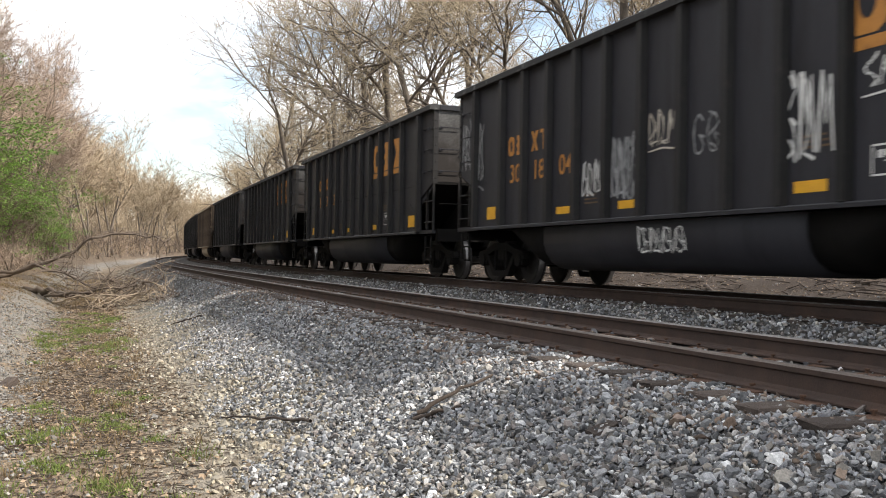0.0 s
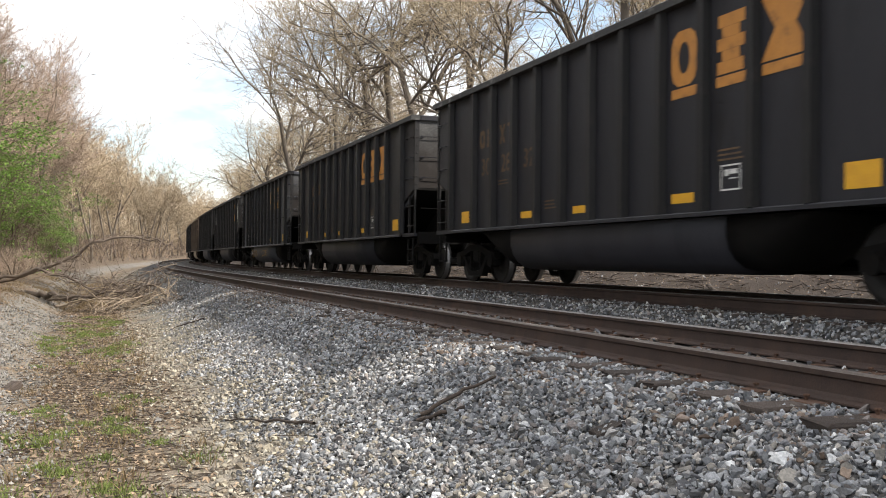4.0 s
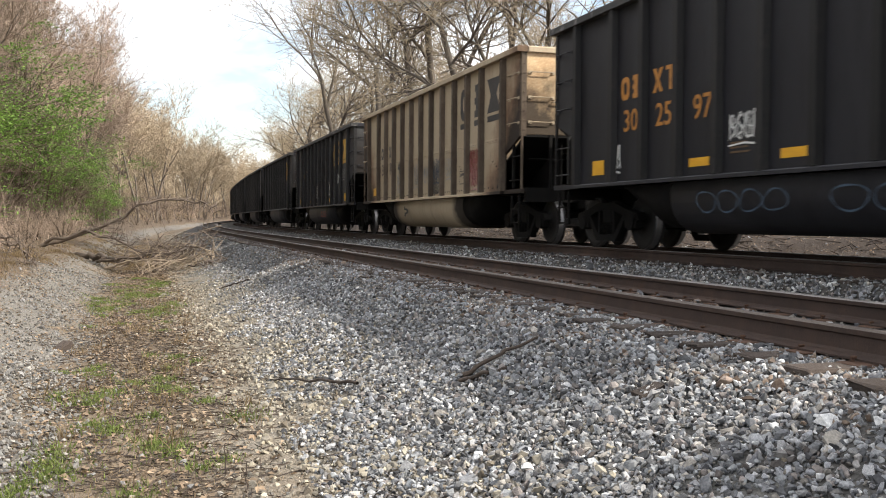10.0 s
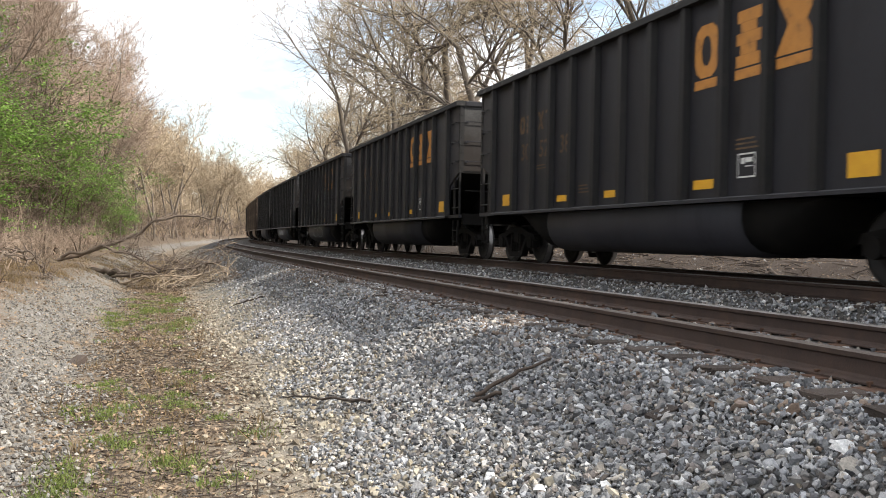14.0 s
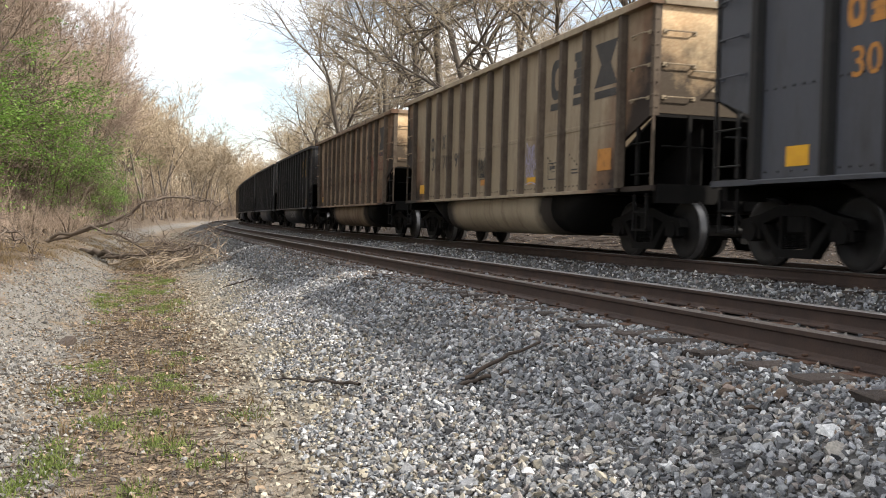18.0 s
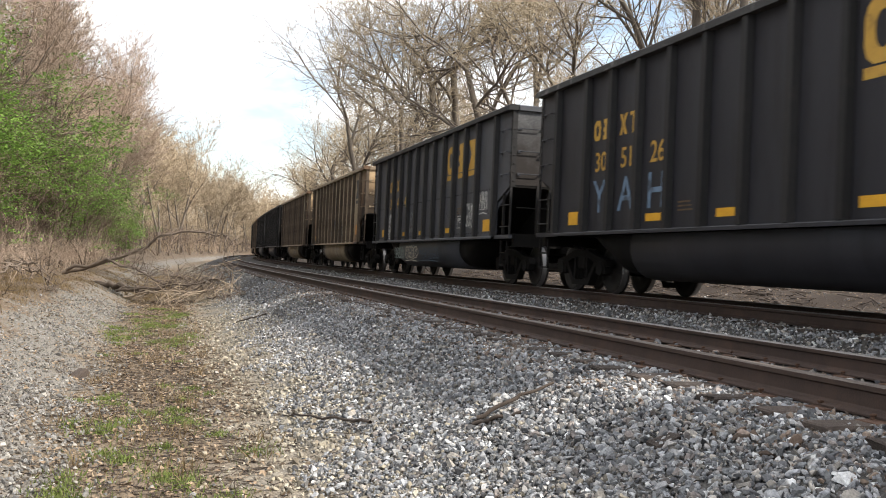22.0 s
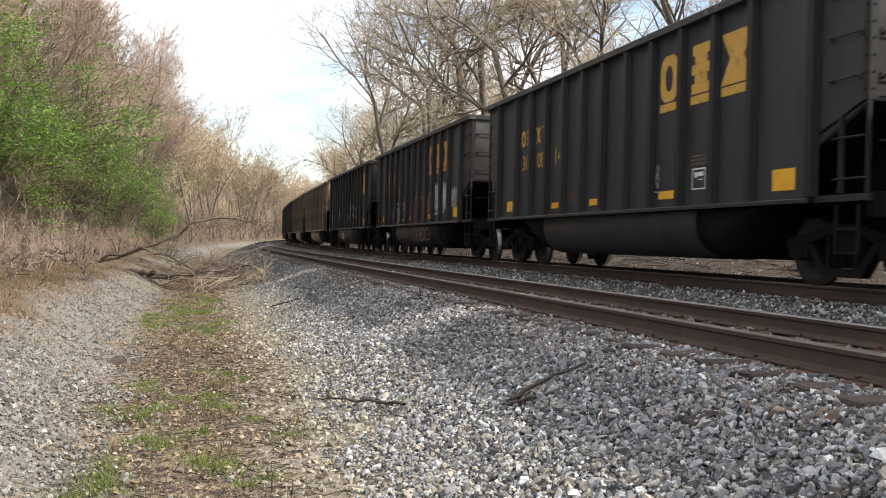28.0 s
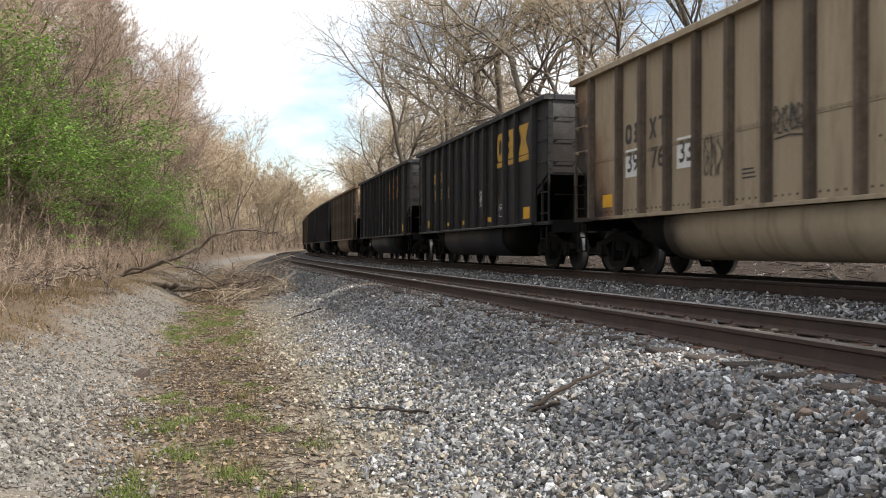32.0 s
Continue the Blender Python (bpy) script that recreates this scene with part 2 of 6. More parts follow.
M_WHEEL = material("oily_wheel", (0.0098, 0.00875, 0.00805), (0.0182, 0.0154, 0.014), 0.6, 0.1, scale=6, fine=60)
M_TREAD = material("wheel_tread", (0.22, 0.21, 0.205), None, 0.42, 0.9, fine=60, bump=0.05)
M_YELLOW = material("yellow_reflector", (0.62, 0.33, 0.02), (0.50, 0.25, 0.02), 0.5, scale=5, fine=40, stain=(0.25, 0.14, 0.03), stain_at=(0.6, 0.8))
M_ORANGE = material("orange_lettering", (0.44, 0.195, 0.04), (0.33, 0.14, 0.032), 0.65, scale=6, fine=50, stain=(0.06, 0.045, 0.03), stain_at=(0.56, 0.72), stain_scale=5)
M_GOLD = material("gold_lettering", (0.46, 0.27, 0.045), (0.36, 0.205, 0.04), 0.65, scale=6, fine=50, stain=(0.06, 0.045, 0.03), stain_at=(0.56, 0.72), stain_scale=5)
M_FADED = material("faded_lettering", (0.12, 0.075, 0.035), (0.08, 0.05, 0.03), 0.7, scale=6, fine=50, stain=(0.04, 0.03, 0.025), stain_at=(0.5, 0.7), stain_scale=5)
M_DARKLET = material("dark_lettering", (0.03, 0.028, 0.027), (0.05, 0.045, 0.04), 0.7, scale=6, fine=50, stain=(0.14, 0.1, 0.07), stain_at=(0.64, 0.78), stain_scale=5)
M_WHITE = material("white_paint", (0.62, 0.61, 0.58), (0.45, 0.44, 0.42), 0.7, scale=6, fine=50, stain=(0.1, 0.1, 0.1), stain_at=(0.6, 0.8), stain_scale=6)
M_GREYPAINT = material("thin_grey_spray_paint", (0.30, 0.30, 0.30), (0.16, 0.16, 0.16), 0.7, scale=6, fine=50, stain=(0.05, 0.05, 0.05), stain_at=(0.52, 0.7), stain_scale=5)
M_CREAM = material("cream_spray_paint", (0.50, 0.45, 0.37), (0.36, 0.32, 0.27), 0.7, scale=4, fine=40, stain=(0.2, 0.17, 0.14), stain_at=(0.55, 0.75), stain_scale=4)
M_BLUEPAINT = material("blue_spray_paint", (0.06, 0.22, 0.45), (0.05, 0.17, 0.36), 0.7, scale=4, fine=40)
M_BLUESMEAR = material("dim_blue_spray_paint", (0.045, 0.07, 0.10), (0.03, 0.045, 0.065), 0.7, scale=4, fine=40)
M_PALEBLUE = material("pale_blue_spray_paint", (0.13, 0.19, 0.27), (0.08, 0.12, 0.17), 0.7, scale=4, fine=40, stain=(0.045, 0.05, 0.06), stain_at=(0.5, 0.62), stain_scale=4)
M_TEAL = material("teal_spray_paint", (0.04, 0.25, 0.27), (0.035, 0.18, 0.20), 0.7, scale=4, fine=40, stain=(0.03, 0.09, 0.1), stain_at=(0.55, 0.75), stain_scale=3)
M_TEALGREY = material("grey_green_spray_paint", (0.24, 0.29, 0.27), (0.13, 0.16, 0.15), 0.7, scale=4, fine=40)
M_RED = material("faded_red_spray_paint", (0.20, 0.055, 0.04), (0.13, 0.04, 0.03), 0.7, scale=4, fine=40)
M_PINK = material("pink_spray_paint", (0.42, 0.22, 0.21), (0.27, 0.13, 0.125), 0.7, scale=4, fine=40)
M_VIOLET = material("violet_spray_paint", (0.13, 0.125, 0.26), (0.09, 0.085, 0.17), 0.7, scale=4, fine=40)
M_LILAC = material("lilac_spray_paint", (0.42, 0.38, 0.50), (0.25, 0.23, 0.33), 0.7, scale=4, fine=40)
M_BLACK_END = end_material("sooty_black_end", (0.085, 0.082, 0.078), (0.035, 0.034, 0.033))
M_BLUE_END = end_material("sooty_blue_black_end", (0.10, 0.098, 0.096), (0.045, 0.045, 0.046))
# Lighter than the pale cars' sides: sunlight on the ends is painted in.
M_TAN_END = end_material("sooty_sunlit_tan_end", (0.60, 0.455, 0.275), (0.40, 0.255, 0.135))
soot_and_tub_shade(M_TAN)
soot_and_tub_shade(M_DRAB)
soot_and_tub_shade(M_BROWN)
M_BARK = material("grey_brown_bark", (0.15, 0.124, 0.098), (0.085, 0.07, 0.056), 0.9, scale=5, fine=40, bump=0.5, stretch=(1, 1, 0.3), spread=0.2)
M_TWIG = material("brown_twig", (0.3727, 0.3021, 0.2051), (0.2601, 0.2082, 0.1395), 0.9, scale=3, fine=30, bump=0, spread=0.25)
# Palest twig colour: haze over the far woods is put into it.
M_TWIG_FAR = material("pale_hazy_twig", (0.3844, 0.3069, 0.2129), (0.2957, 0.2328, 0.1605), 0.9, scale=0.1, fine=8, bump=0, spread=0.2)
M_PALEWOOD = material("pale_dead_brushwood", (0.36, 0.285, 0.205), (0.22, 0.17, 0.125), 0.9, scale=6, fine=60, bump=0.3)
M_TWIG_PINK = material("budding_twig", (0.368, 0.2795, 0.212), (0.2484, 0.1849, 0.14), 0.9, scale=0.15, fine=30, bump=0, spread=0.28)
M_STEM = material("dark_shrub_stem", (0.15, 0.1116, 0.0805), (0.08625, 0.06336, 0.0462), 0.9, scale=3, fine=30, bump=0, spread=0.3)
M_LEAF = material("spring_leaf", (0.20, 0.31, 0.06), (0.08, 0.16, 0.03), 0.6, scale=0.6, fine=20, bump=0, spread=0.55, island=True)
M_GRASS = material("grass_blade", (0.1995, 0.243, 0.0675), (0.1235, 0.162, 0.045), 0.7, scale=3, fine=20, bump=0, spread=0.4, island=True)
M_STRAW = material("dry_grass", (0.244, 0.1809, 0.1028), (0.175, 0.124, 0.06854), 0.9, scale=3, fine=20, bump=0, spread=0.4, island=True)
M_STRAW_DARK = material("matted_dead_grass", (0.27, 0.2068, 0.1318), (0.153, 0.11, 0.068), 0.9, scale=3, fine=20, bump=0, spread=0.5, island=True)
M_LITTER = material("dead_leaf", (0.2475, 0.1837, 0.1237), (0.165, 0.1162, 0.075), 0.85, scale=5, fine=30, bump=0, spread=0.5, island=True)
M_BOUGH = material("grey_brown_deadwood", (0.17, 0.132, 0.102), (0.10, 0.078, 0.062), 0.9, scale=8, fine=80, bump=0.5, stretch=(1, 1, 0.2))
M_STICK = material("dead_wood", (0.075, 0.056, 0.043), (0.042, 0.032, 0.026), 0.9, scale=8, fine=80, bump=0.5, stretch=(1, 1, 0.2))


def translucent(m, k=0.5):
    """Lets some light through a leaf."""
    n, l = m.node_tree.nodes, m.node_tree.links
    bs = n["Principled BSDF"]
    tr, mx = n.new("ShaderNodeBsdfTranslucent"), n.new("ShaderNodeMixShader")
    l.new(bs.inputs["Base Color"].links[0].from_socket, tr.inputs["Color"])
    mx.inputs["Fac"].default_value = k
    l.new(bs.outputs["BSDF"], mx.inputs[1])
    l.new(tr.outputs["BSDF"], mx.inputs[2])
    l.new(mx.outputs["Shader"], n["Material Output"].inputs["Surface"])


for leafy in (M_LEAF, M_GRASS, M_STRAW):
    translucent(leafy)


def ground_material():
    """Bare earth, gravel and leaf litter, told apart by the distance across the line, with ragged borders."""
    m = bpy.data.materials.new("trackside_ground")
    m.use_nodes = True
    n, l = m.node_tree.nodes, m.node_tree.links
    bs = n["Principled BSDF"]
    bs.inputs["Roughness"].default_value = 0.95
    bs.inputs["Specular IOR Level"].default_value = 0.15
    at = n.new("ShaderNodeAttribute")
    at.attribute_name = "across"
    co = n.new("ShaderNodeTexCoord")
    big, mid, tiny = (n.new("ShaderNodeTexNoise") for _ in range(3))
    for k, s in ((big, 0.9), (mid, 5.0), (tiny, 45.0)):
        k.inputs["Scale"].default_value, k.inputs["Detail"].default_value = s, 6.0
        l.new(co.outputs["Object"], k.inputs["Vector"])
    wob = n.new("ShaderNodeMath")
    wob.operation = "MULTIPLY_ADD"
    wob.inputs[1].default_value = 2.6
    l.new(big.outputs["Fac"], wob.inputs[0])
    l.new(at.outputs["Fac"], wob.inputs[2])
    wob2 = n.new("ShaderNodeMath")
    wob2.operation = "MULTIPLY_ADD"
    wob2.inputs[1].default_value = 1.1
    l.new(mid.outputs["Fac"], wob2.inputs[0])
    l.new(wob.outputs[0], wob2.inputs[2])
    rp = n.new("ShaderNodeValToRGB")
    mr = n.new("ShaderNodeMapRange")
    mr.inputs["From Min"].default_value, mr.inputs["From Max"].default_value = -15.0 + 1.85, 15.0 + 1.85
    l.new(wob2.outputs[0], mr.inputs["Value"])
    l.new(mr.outputs["Result"], rp.inputs["Fac"])
    # Painted in: sun on the toe (-3.6), shade between ballast stones (-1.5 to 6.3).
    stops = [(-15, (0.11, 0.082, 0.058)), (-9, (0.12, 0.09, 0.064)), (-7.5, (0.135, 0.10, 0.07)), (-6.9, (0.17, 0.155, 0.135)), (-6.1, (0.17, 0.155, 0.135)), (-5.5, (0.175, 0.135, 0.096)),
             # from 7.8 out the earth is coloured darker for the trees' shade
             (-4.2, (0.165, 0.128, 0.092)), (-3.6, (0.22, 0.19, 0.15)), (-3.0, (0.12, 0.115, 0.105)), (-1.5, (0.06, 0.056, 0.052)), (6.3, (0.07, 0.064, 0.058)), (7.8, (0.055, 0.043, 0.035)), (15, (0.065, 0.05, 0.04))]
    el = rp.color_ramp.elements
    while len(el) < len(stops):
        el.new(0.5)
    for e, (p, c) in zip(el, stops):
        e.position, e.color = (p + 15) / 30, rgb(c)
    spk = n.new("ShaderNodeMapRange")
    spk.inputs["From Min"].default_value, spk.inputs["From Max"].default_value = 0.3, 0.7
    spk.inputs["To Min"].default_value, spk.inputs["To Max"].default_value = 0.6, 1.4
    l.new(tiny.outputs["Fac"], spk.inputs["Value"])
    hs = n.new("ShaderNodeHueSaturation")
    l.new(spk.outputs["Result"], hs.inputs["Value"])
    l.new(rp.outputs["Color"], hs.inputs["Color"])
    l.new(hs.outputs["Color"], bs.inputs["Base Color"])
    bp = n.new("ShaderNodeBump")
    bp.inputs["Strength"].default_value, bp.inputs["Distance"].default_value = 0.8, 0.03
    l.new(tiny.outputs["Fac"], bp.inputs["Height"])
    l.new(bp.outputs["Normal"], bs.inputs["Normal"])
    return m


M_GROUND = ground_material()

# ---- the line: a gentle bend to the right, banked ----
PHI, TRACK_D, K_NEAR, K_FAR, S_A, S_B = radians(17.118), 4.805, -0.00034, -0.00089, 23.55, 70.49
TRACKS_APART, BANK = 4.093, 2.34            # metres between the two centre lines; degrees
LINE_S = np.arange(-120.0, 861.0, 1.0)


def lay_line():
    u = np.clip((LINE_S - S_A) / (S_B - S_A), 0, 1)
    k = K_NEAR + (K_FAR - K_NEAR) * u * u * (3 - 2 * u)
    turn = np.concatenate([[0], np.cumsum((k[1:] + k[:-1]) / 2)])
    turn += PHI - np.interp(0, LINE_S, turn)
    dx, dy = -np.sin(turn), np.cos(turn)
    x = np.concatenate([[0], np.cumsum((dx[1:] + dx[:-1]) / 2)])
    y = np.concatenate([[0], np.cumsum((dy[1:] + dy[:-1]) / 2)])
    x += TRACK_D * math.cos(PHI) - np.interp(0, LINE_S, x)
    y += TRACK_D * math.sin(PHI) - np.interp(0, LINE_S, y)
    return x, y, turn


LINE_X, LINE_Y, LINE_TURN = lay_line()
FAR_X, FAR_Y = LINE_X + TRACKS_APART * np.cos(LINE_TURN), LINE_Y + TRACKS_APART * np.sin(LINE_TURN)
FAR_ARC = np.concatenate([[0], np.cumsum(np.hypot(np.diff(FAR_X), np.diff(FAR_Y)))])
FAR_ARC -= np.interp(0, LINE_S, FAR_ARC)


def at_line(s, o, z=0.0):
    """World place of a point s along, o to the right of the near track's centre and z above its rail head."""
    a = np.interp(s, LINE_S, LINE_TURN)
    return np.stack([np.interp(s, LINE_S, LINE_X) + o * np.cos(a), np.interp(s, LINE_S, LINE_Y) + o * np.sin(a), z + 0 * a + 0 * o], -1)


def track_frame(s, centre=0.0):
    """The banked pose of a track's cross-section."""
    x, y, z = at_line(np.float64(s), np.float64(centre))
    return pose(x, y, z, 0, BANK, math.degrees(np.interp(s, LINE_S, LINE_TURN)))


PROFILE_O = [-420, -150, -60, -30, -15, -10, -7.5, -6.7, -5.8, -4.6, -3.6, -3.1, -1.65, -1.42, -1.25, -1.0, 0, 1.3, 2.05, 2.8, 4.1, 5.5, 6.0, 7.4, 8.6, 11, 16, 40, 150, 420]
PROFILE_Z = [26, 12, 5.0, 2.6, 1.0, 0.25, -0.18, -0.48, -0.90, -0.96, -0.90, -0.76, -0.225, -0.195, -0.185, -0.18, -0.20, -0.26, -0.32, -0.17, -0.21, -0.27, -0.34, -0.85, -0.85, -0.2, 0.5, 2.0, 5, 12]


def ground_z(s, o):
    z = np.interp(o, PROFILE_O, PROFILE_Z)
    out = np.clip((np.abs(o - 1.0) - 3.6) / 3.0, 0, 1)
    z = z + out * (0.05 * np.sin(s * 0.9 + o * 1.3) + 0.04 * np.sin(s * 0.37 - o * 0.8) + 0.03 * np.sin(s * 2.3 + o * 2.9))
    return z + np.clip((np.abs(o) - 15) / 30, 0, 1) * 0.6 * np.sin(s * 0.05 + o * 0.07)


def part(name, bm, mat, parent, label="", m=None):
    """Links a bmesh or a mesh as one mesh object under a thing or a part."""
    if isinstance(bm, bmesh.types.BMesh):
        me = bpy.data.meshes.new(name)
        bm.to_mesh(me)
        bm.free()
        me.materials.append(mat)
    else:
        me = bm
    ob = new(name, me)
    ob.parent = parent
    if m is not None:
        ob.matrix_basis = m
    if label:
        ob["label"] = label
    return ob


def mesh_of(name, bm, mat, smooth=False):
    me = bpy.data.meshes.new(name)
    bm.to_mesh(me)
    bm.free()
    me.materials.append(mat)
    if smooth:
        me.polygons.foreach_set("use_smooth", [True] * len(me.polygons))
    return me


def raw_mesh(name, verts, faces, mat, smooth=False):
    """A mesh from number arrays; faces all have the same number of corners."""
    me = bpy.data.meshes.new(name)
    verts, faces = np.asarray(verts, np.float32), np.asarray(faces, np.int32)
    me.vertices.add(len(verts))
    me.vertices.foreach_set("co", verts.ravel())
    k = faces.shape[1]
    me.loops.add(faces.size)
    me.loops.foreach_set("vertex_index", faces.ravel())
    me.polygons.add(len(faces))
    me.polygons.foreach_set("loop_start", np.arange(0, faces.size, k, dtype=np.int32))
    me.polygons.foreach_set("loop_total", np.full(len(faces), k, np.int32))
    me.update(calc_edges=True)
    me.polygons.foreach_set("use_smooth", [smooth] * len(faces))
    me.materials.append(mat)
    return me


def box(bm, x0, x1, y0, y1, z0, z1, bevel=0.0):
    r = bmesh.ops.create_cube(bm, size=1.0, matrix=Matrix.LocRotScale(((x0 + x1) / 2, (y0 + y1) / 2, (z0 + z1) / 2), None, (x1 - x0, y1 - y0, z1 - z0)))
    if bevel:
        ed = list({e for v in r["verts"] for e in v.link_edges})
        bmesh.ops.bevel(bm, geom=ed, offset=bevel, segments=1, affect="EDGES")
    return bm


def rod(bm, a, b, r, n=6):
    """A round bar from a to b."""
    a, b = Vector(a), Vector(b)
    q = (b - a).to_track_quat("Z", "Y").to_matrix().to_4x4()
    bmesh.ops.create_cone(bm, cap_ends=True, segments=n, radius1=r, radius2=r, depth=(b - a).length, matrix=Matrix.Translation((a + b) / 2) @ q)
    return bm


def tube(pts, r0, r1, sides=7):
    """One closed bent bar through the points."""
    P = [Vector(p) for p in pts]
    V, n = [], len(P)
    for k, p in enumerate(P):
        d = (P[min(k + 1, n - 1)] - P[max(k - 1, 0)]).normalized()
        u = d.cross(Vector((0.3, 0.2, 1.0)) if abs(d.z) < 0.9 else Vector((1, 0, 0))).normalized()
        w = d.cross(u)
        r = r0 + (r1 - r0) * k / (n - 1)
        V += [tuple(p + (u * math.cos(a) + w * math.sin(a)) * r) for a in (2 * math.pi * j / sides for j in range(sides))]
    F = [(k * sides + j, k * sides + (j + 1) % sides, (k + 1) * sides + (j + 1) % sides, (k + 1) * sides + j) for k in range(n - 1) for j in range(sides)]
    return V, F


def extrude_poly(bm, pts, axis, d0, d1):
    """A flat outline pushed from d0 to d1 along an axis: 0 gives (d, u, v), 1 gives (u, d, v)."""
    put = (lambda u, v, d: (d, u, v)) if axis == 0 else ((lambda u, v, d: (u, d, v)) if axis == 1 else (lambda u, v, d: (u, v, d)))
    a = [bm.verts.new(put(u, v, d0)) for u, v in pts]
    b = [bm.verts.new(put(u, v, d1)) for u, v in pts]
    n = len(pts)
    fs = [bm.faces.new(a), bm.faces.new(b[::-1])]
    for i in range(n):
        fs.append(bm.faces.new((a[i], b[i], b[(i + 1) % n], a[(i + 1) % n])))
    bmesh.ops.recalc_face_normals(bm, faces=fs)
    return bm


# ---- ground ----
def build_ground():
    ss = np.unique(np.concatenate([np.arange(-110, -10, 10.0), np.arange(-10, 50, 0.4), np.arange(50, 130, 1.5), np.arange(130, 300, 6.0), np.arange(300, 861, 20.0)]))
    oo = np.unique(np.concatenate([PROFILE_O, np.arange(-12, 12.01, 0.25), np.arange(-40, -12, 2.0), np.arange(12, 40, 2.0), np.arange(-400, 401, 40.0)]).round(3))
    S, O = np.meshgrid(ss, oo, indexing="ij")
    s, o = S.ravel(), O.ravel()
    fine = (np.abs(o) < 13) * (np.abs(s) < 130)
    z = ground_z(s, o) + fine * np.random.uniform(-0.012, 0.012, len(s))
    v = at_line(s, o, z)
    a, b = len(ss), len(oo)
    i = (np.arange(a - 1)[:, None] * b + np.arange(b - 1)[None, :]).ravel()
    me = raw_mesh("ground", v, np.stack([i, i + b, i + b + 1, i + 1], 1), M_GROUND, True)
    me.flip_normals()
    me.attributes.new("across", "FLOAT", "POINT").data.foreach_set("value", o.astype(np.float32))
    return tagged(new("ground", me), "earth, pale gravel and leaf litter beside the railway", "ground", kind="structure")


build_ground()

# ---- rails ----
RAIL = [(-0.076, -0.186), (0.076, -0.186), (0.076, -0.174), (0.02, -0.158), (0.010, -0.14), (0.010, -0.055), (0.034, -0.042), (0.037, -0.012), (0.028, -0.001), (0, 0.0),
        (-0.028, -0.001), (-0.037, -0.012), (-0.034, -0.042), (-0.010, -0.055), (-0.010, -0.14), (-0.02, -0.158), (-0.076, -0.174)]


def build_rail(centre, side, head, label):
    ss = np.concatenate([np.arange(-100, 130, 2.0), np.arange(130, 860, 8.0)])
    rings = []
    e = radians(BANK)
    for u, v in RAIL:
        o = side * 0.753 + u
        rings.append(at_line(ss, centre + o * math.cos(e) + v * math.sin(e) + 0 * ss, v * math.cos(e) - o * math.sin(e) + 0 * ss))
    v = np.stack(rings, 1).reshape(-1, 3)
    k = len(RAIL)
    i = np.arange(len(ss) - 1)[:, None] * k
    j = np.arange(k)[None, :]
    f = np.stack([i + j, i + (j + 1) % k, i + k + (j + 1) % k, i + k + j], -1).reshape(-1, 4)
    me = raw_mesh("rail", v, f, M_RAIL, False)
    me.materials.append(head)
    top = np.tile(np.isin(np.arange(k), [7, 8, 9, 10]), len(ss) - 1)
    me.polygons.foreach_set("material_index", top.astype(np.int32))
    return tagged(new("rail", me), label, "rail", "rails of the two tracks", "structure")


build_rail(0.0, -1, M_RAIL_TOP, "rusty steel rail with a dull worn head")
build_rail(0.0, 1, M_RAIL_SHINE, "rusty steel rail with a polished head")
build_rail(TRACKS_APART, -1, M_RAIL_SHINE, "dark steel rail under the coal train")
build_rail(TRACKS_APART, 1, M_RAIL_SHINE, "dark steel rail under the coal train")

# ---- coal train ----
CAR_PITCH, BODY_HALF, HALF_W, CAR_TOP, SILL_Z = 16.18, 7.25, 1.56, 3.98, 1.10
GAP_START, WHEEL_R, TRUCK_Y, AXLE_Y = 20.36, 0.457, 6.17, 0.89
FIRST_CAR, LAST_CAR = -4, 46
RIB_Y = [-6.28, -4.93, -3.95, -2.96, -1.97, -0.985, 0.0, 0.985, 1.97, 2.96, 3.95, 4.93, 6.28]
MESHES = {}


RUN_T = [0, 1, 2, 3, 3.5, 5.5, 6, 7, 8, 9, 10, 11, 12, 12.5, 13, 13.5, 15.5, 16, 17, 18, 19, 20, 21, 22, 23, 24, 25, 26, 26.5, 28.5, 29, 30, 31, 32]
RUN_ADD = [-0.48, -0.07, 0.26, -0.65, -0.68, 0.5, 0.5, 1.1, 1.35, 0.9, 0.42, 0.22, -0.1, -0.4, -0.15, -0.1, -0.05, -0.25, 0.18, -0.1, -0.3, -0.2, -0.05, 0.28, 0.85, 0.58, 0.35, 0.2, 0.33, 0.1, 0.7, 0.66, -0.1, -0.5]


def run_distance(t):
    """How far the slowing train has come by t seconds, with the small surges of its slack."""
    return 19.9712 * t - 0.036724 * t * t - 0.0000818 * t ** 3 + float(np.interp(t, RUN_T, RUN_ADD))


def car_pose(i, t):
    arc = GAP_START + i * CAR_PITCH + BODY_HALF - run_distance(t)
    a = np.interp([arc - TRUCK_Y, arc + TRUCK_Y], FAR_ARC, LINE_S)
    p, q = at_line(a[0], np.float64(TRACKS_APART)), at_line(a[1], np.float64(TRACKS_APART))
    m = (p + q) / 2
    return pose(m[0], m[1], m[2], 0, BANK, math.degrees(math.atan2(-(q[0] - p[0]), q[1] - p[1])))


def shared(name, mat, make, key=None, smooth=False):
    """The mesh that all like pieces of one paint use."""
    k = (key or name, mat.name)
    if k not in MESHES:
        bm = bmesh.new()
        make(bm)
        MESHES[k] = mesh_of(name, bm, mat, smooth)
    return MESHES[k]


SIDE_OUT = [(-7.25, 3.90), (-7.25, 2.22), (-6.28, 1.86), (-6.28, SILL_Z), (6.28, SILL_Z), (6.28, 1.86), (7.25, 2.22), (7.25, 3.90)]


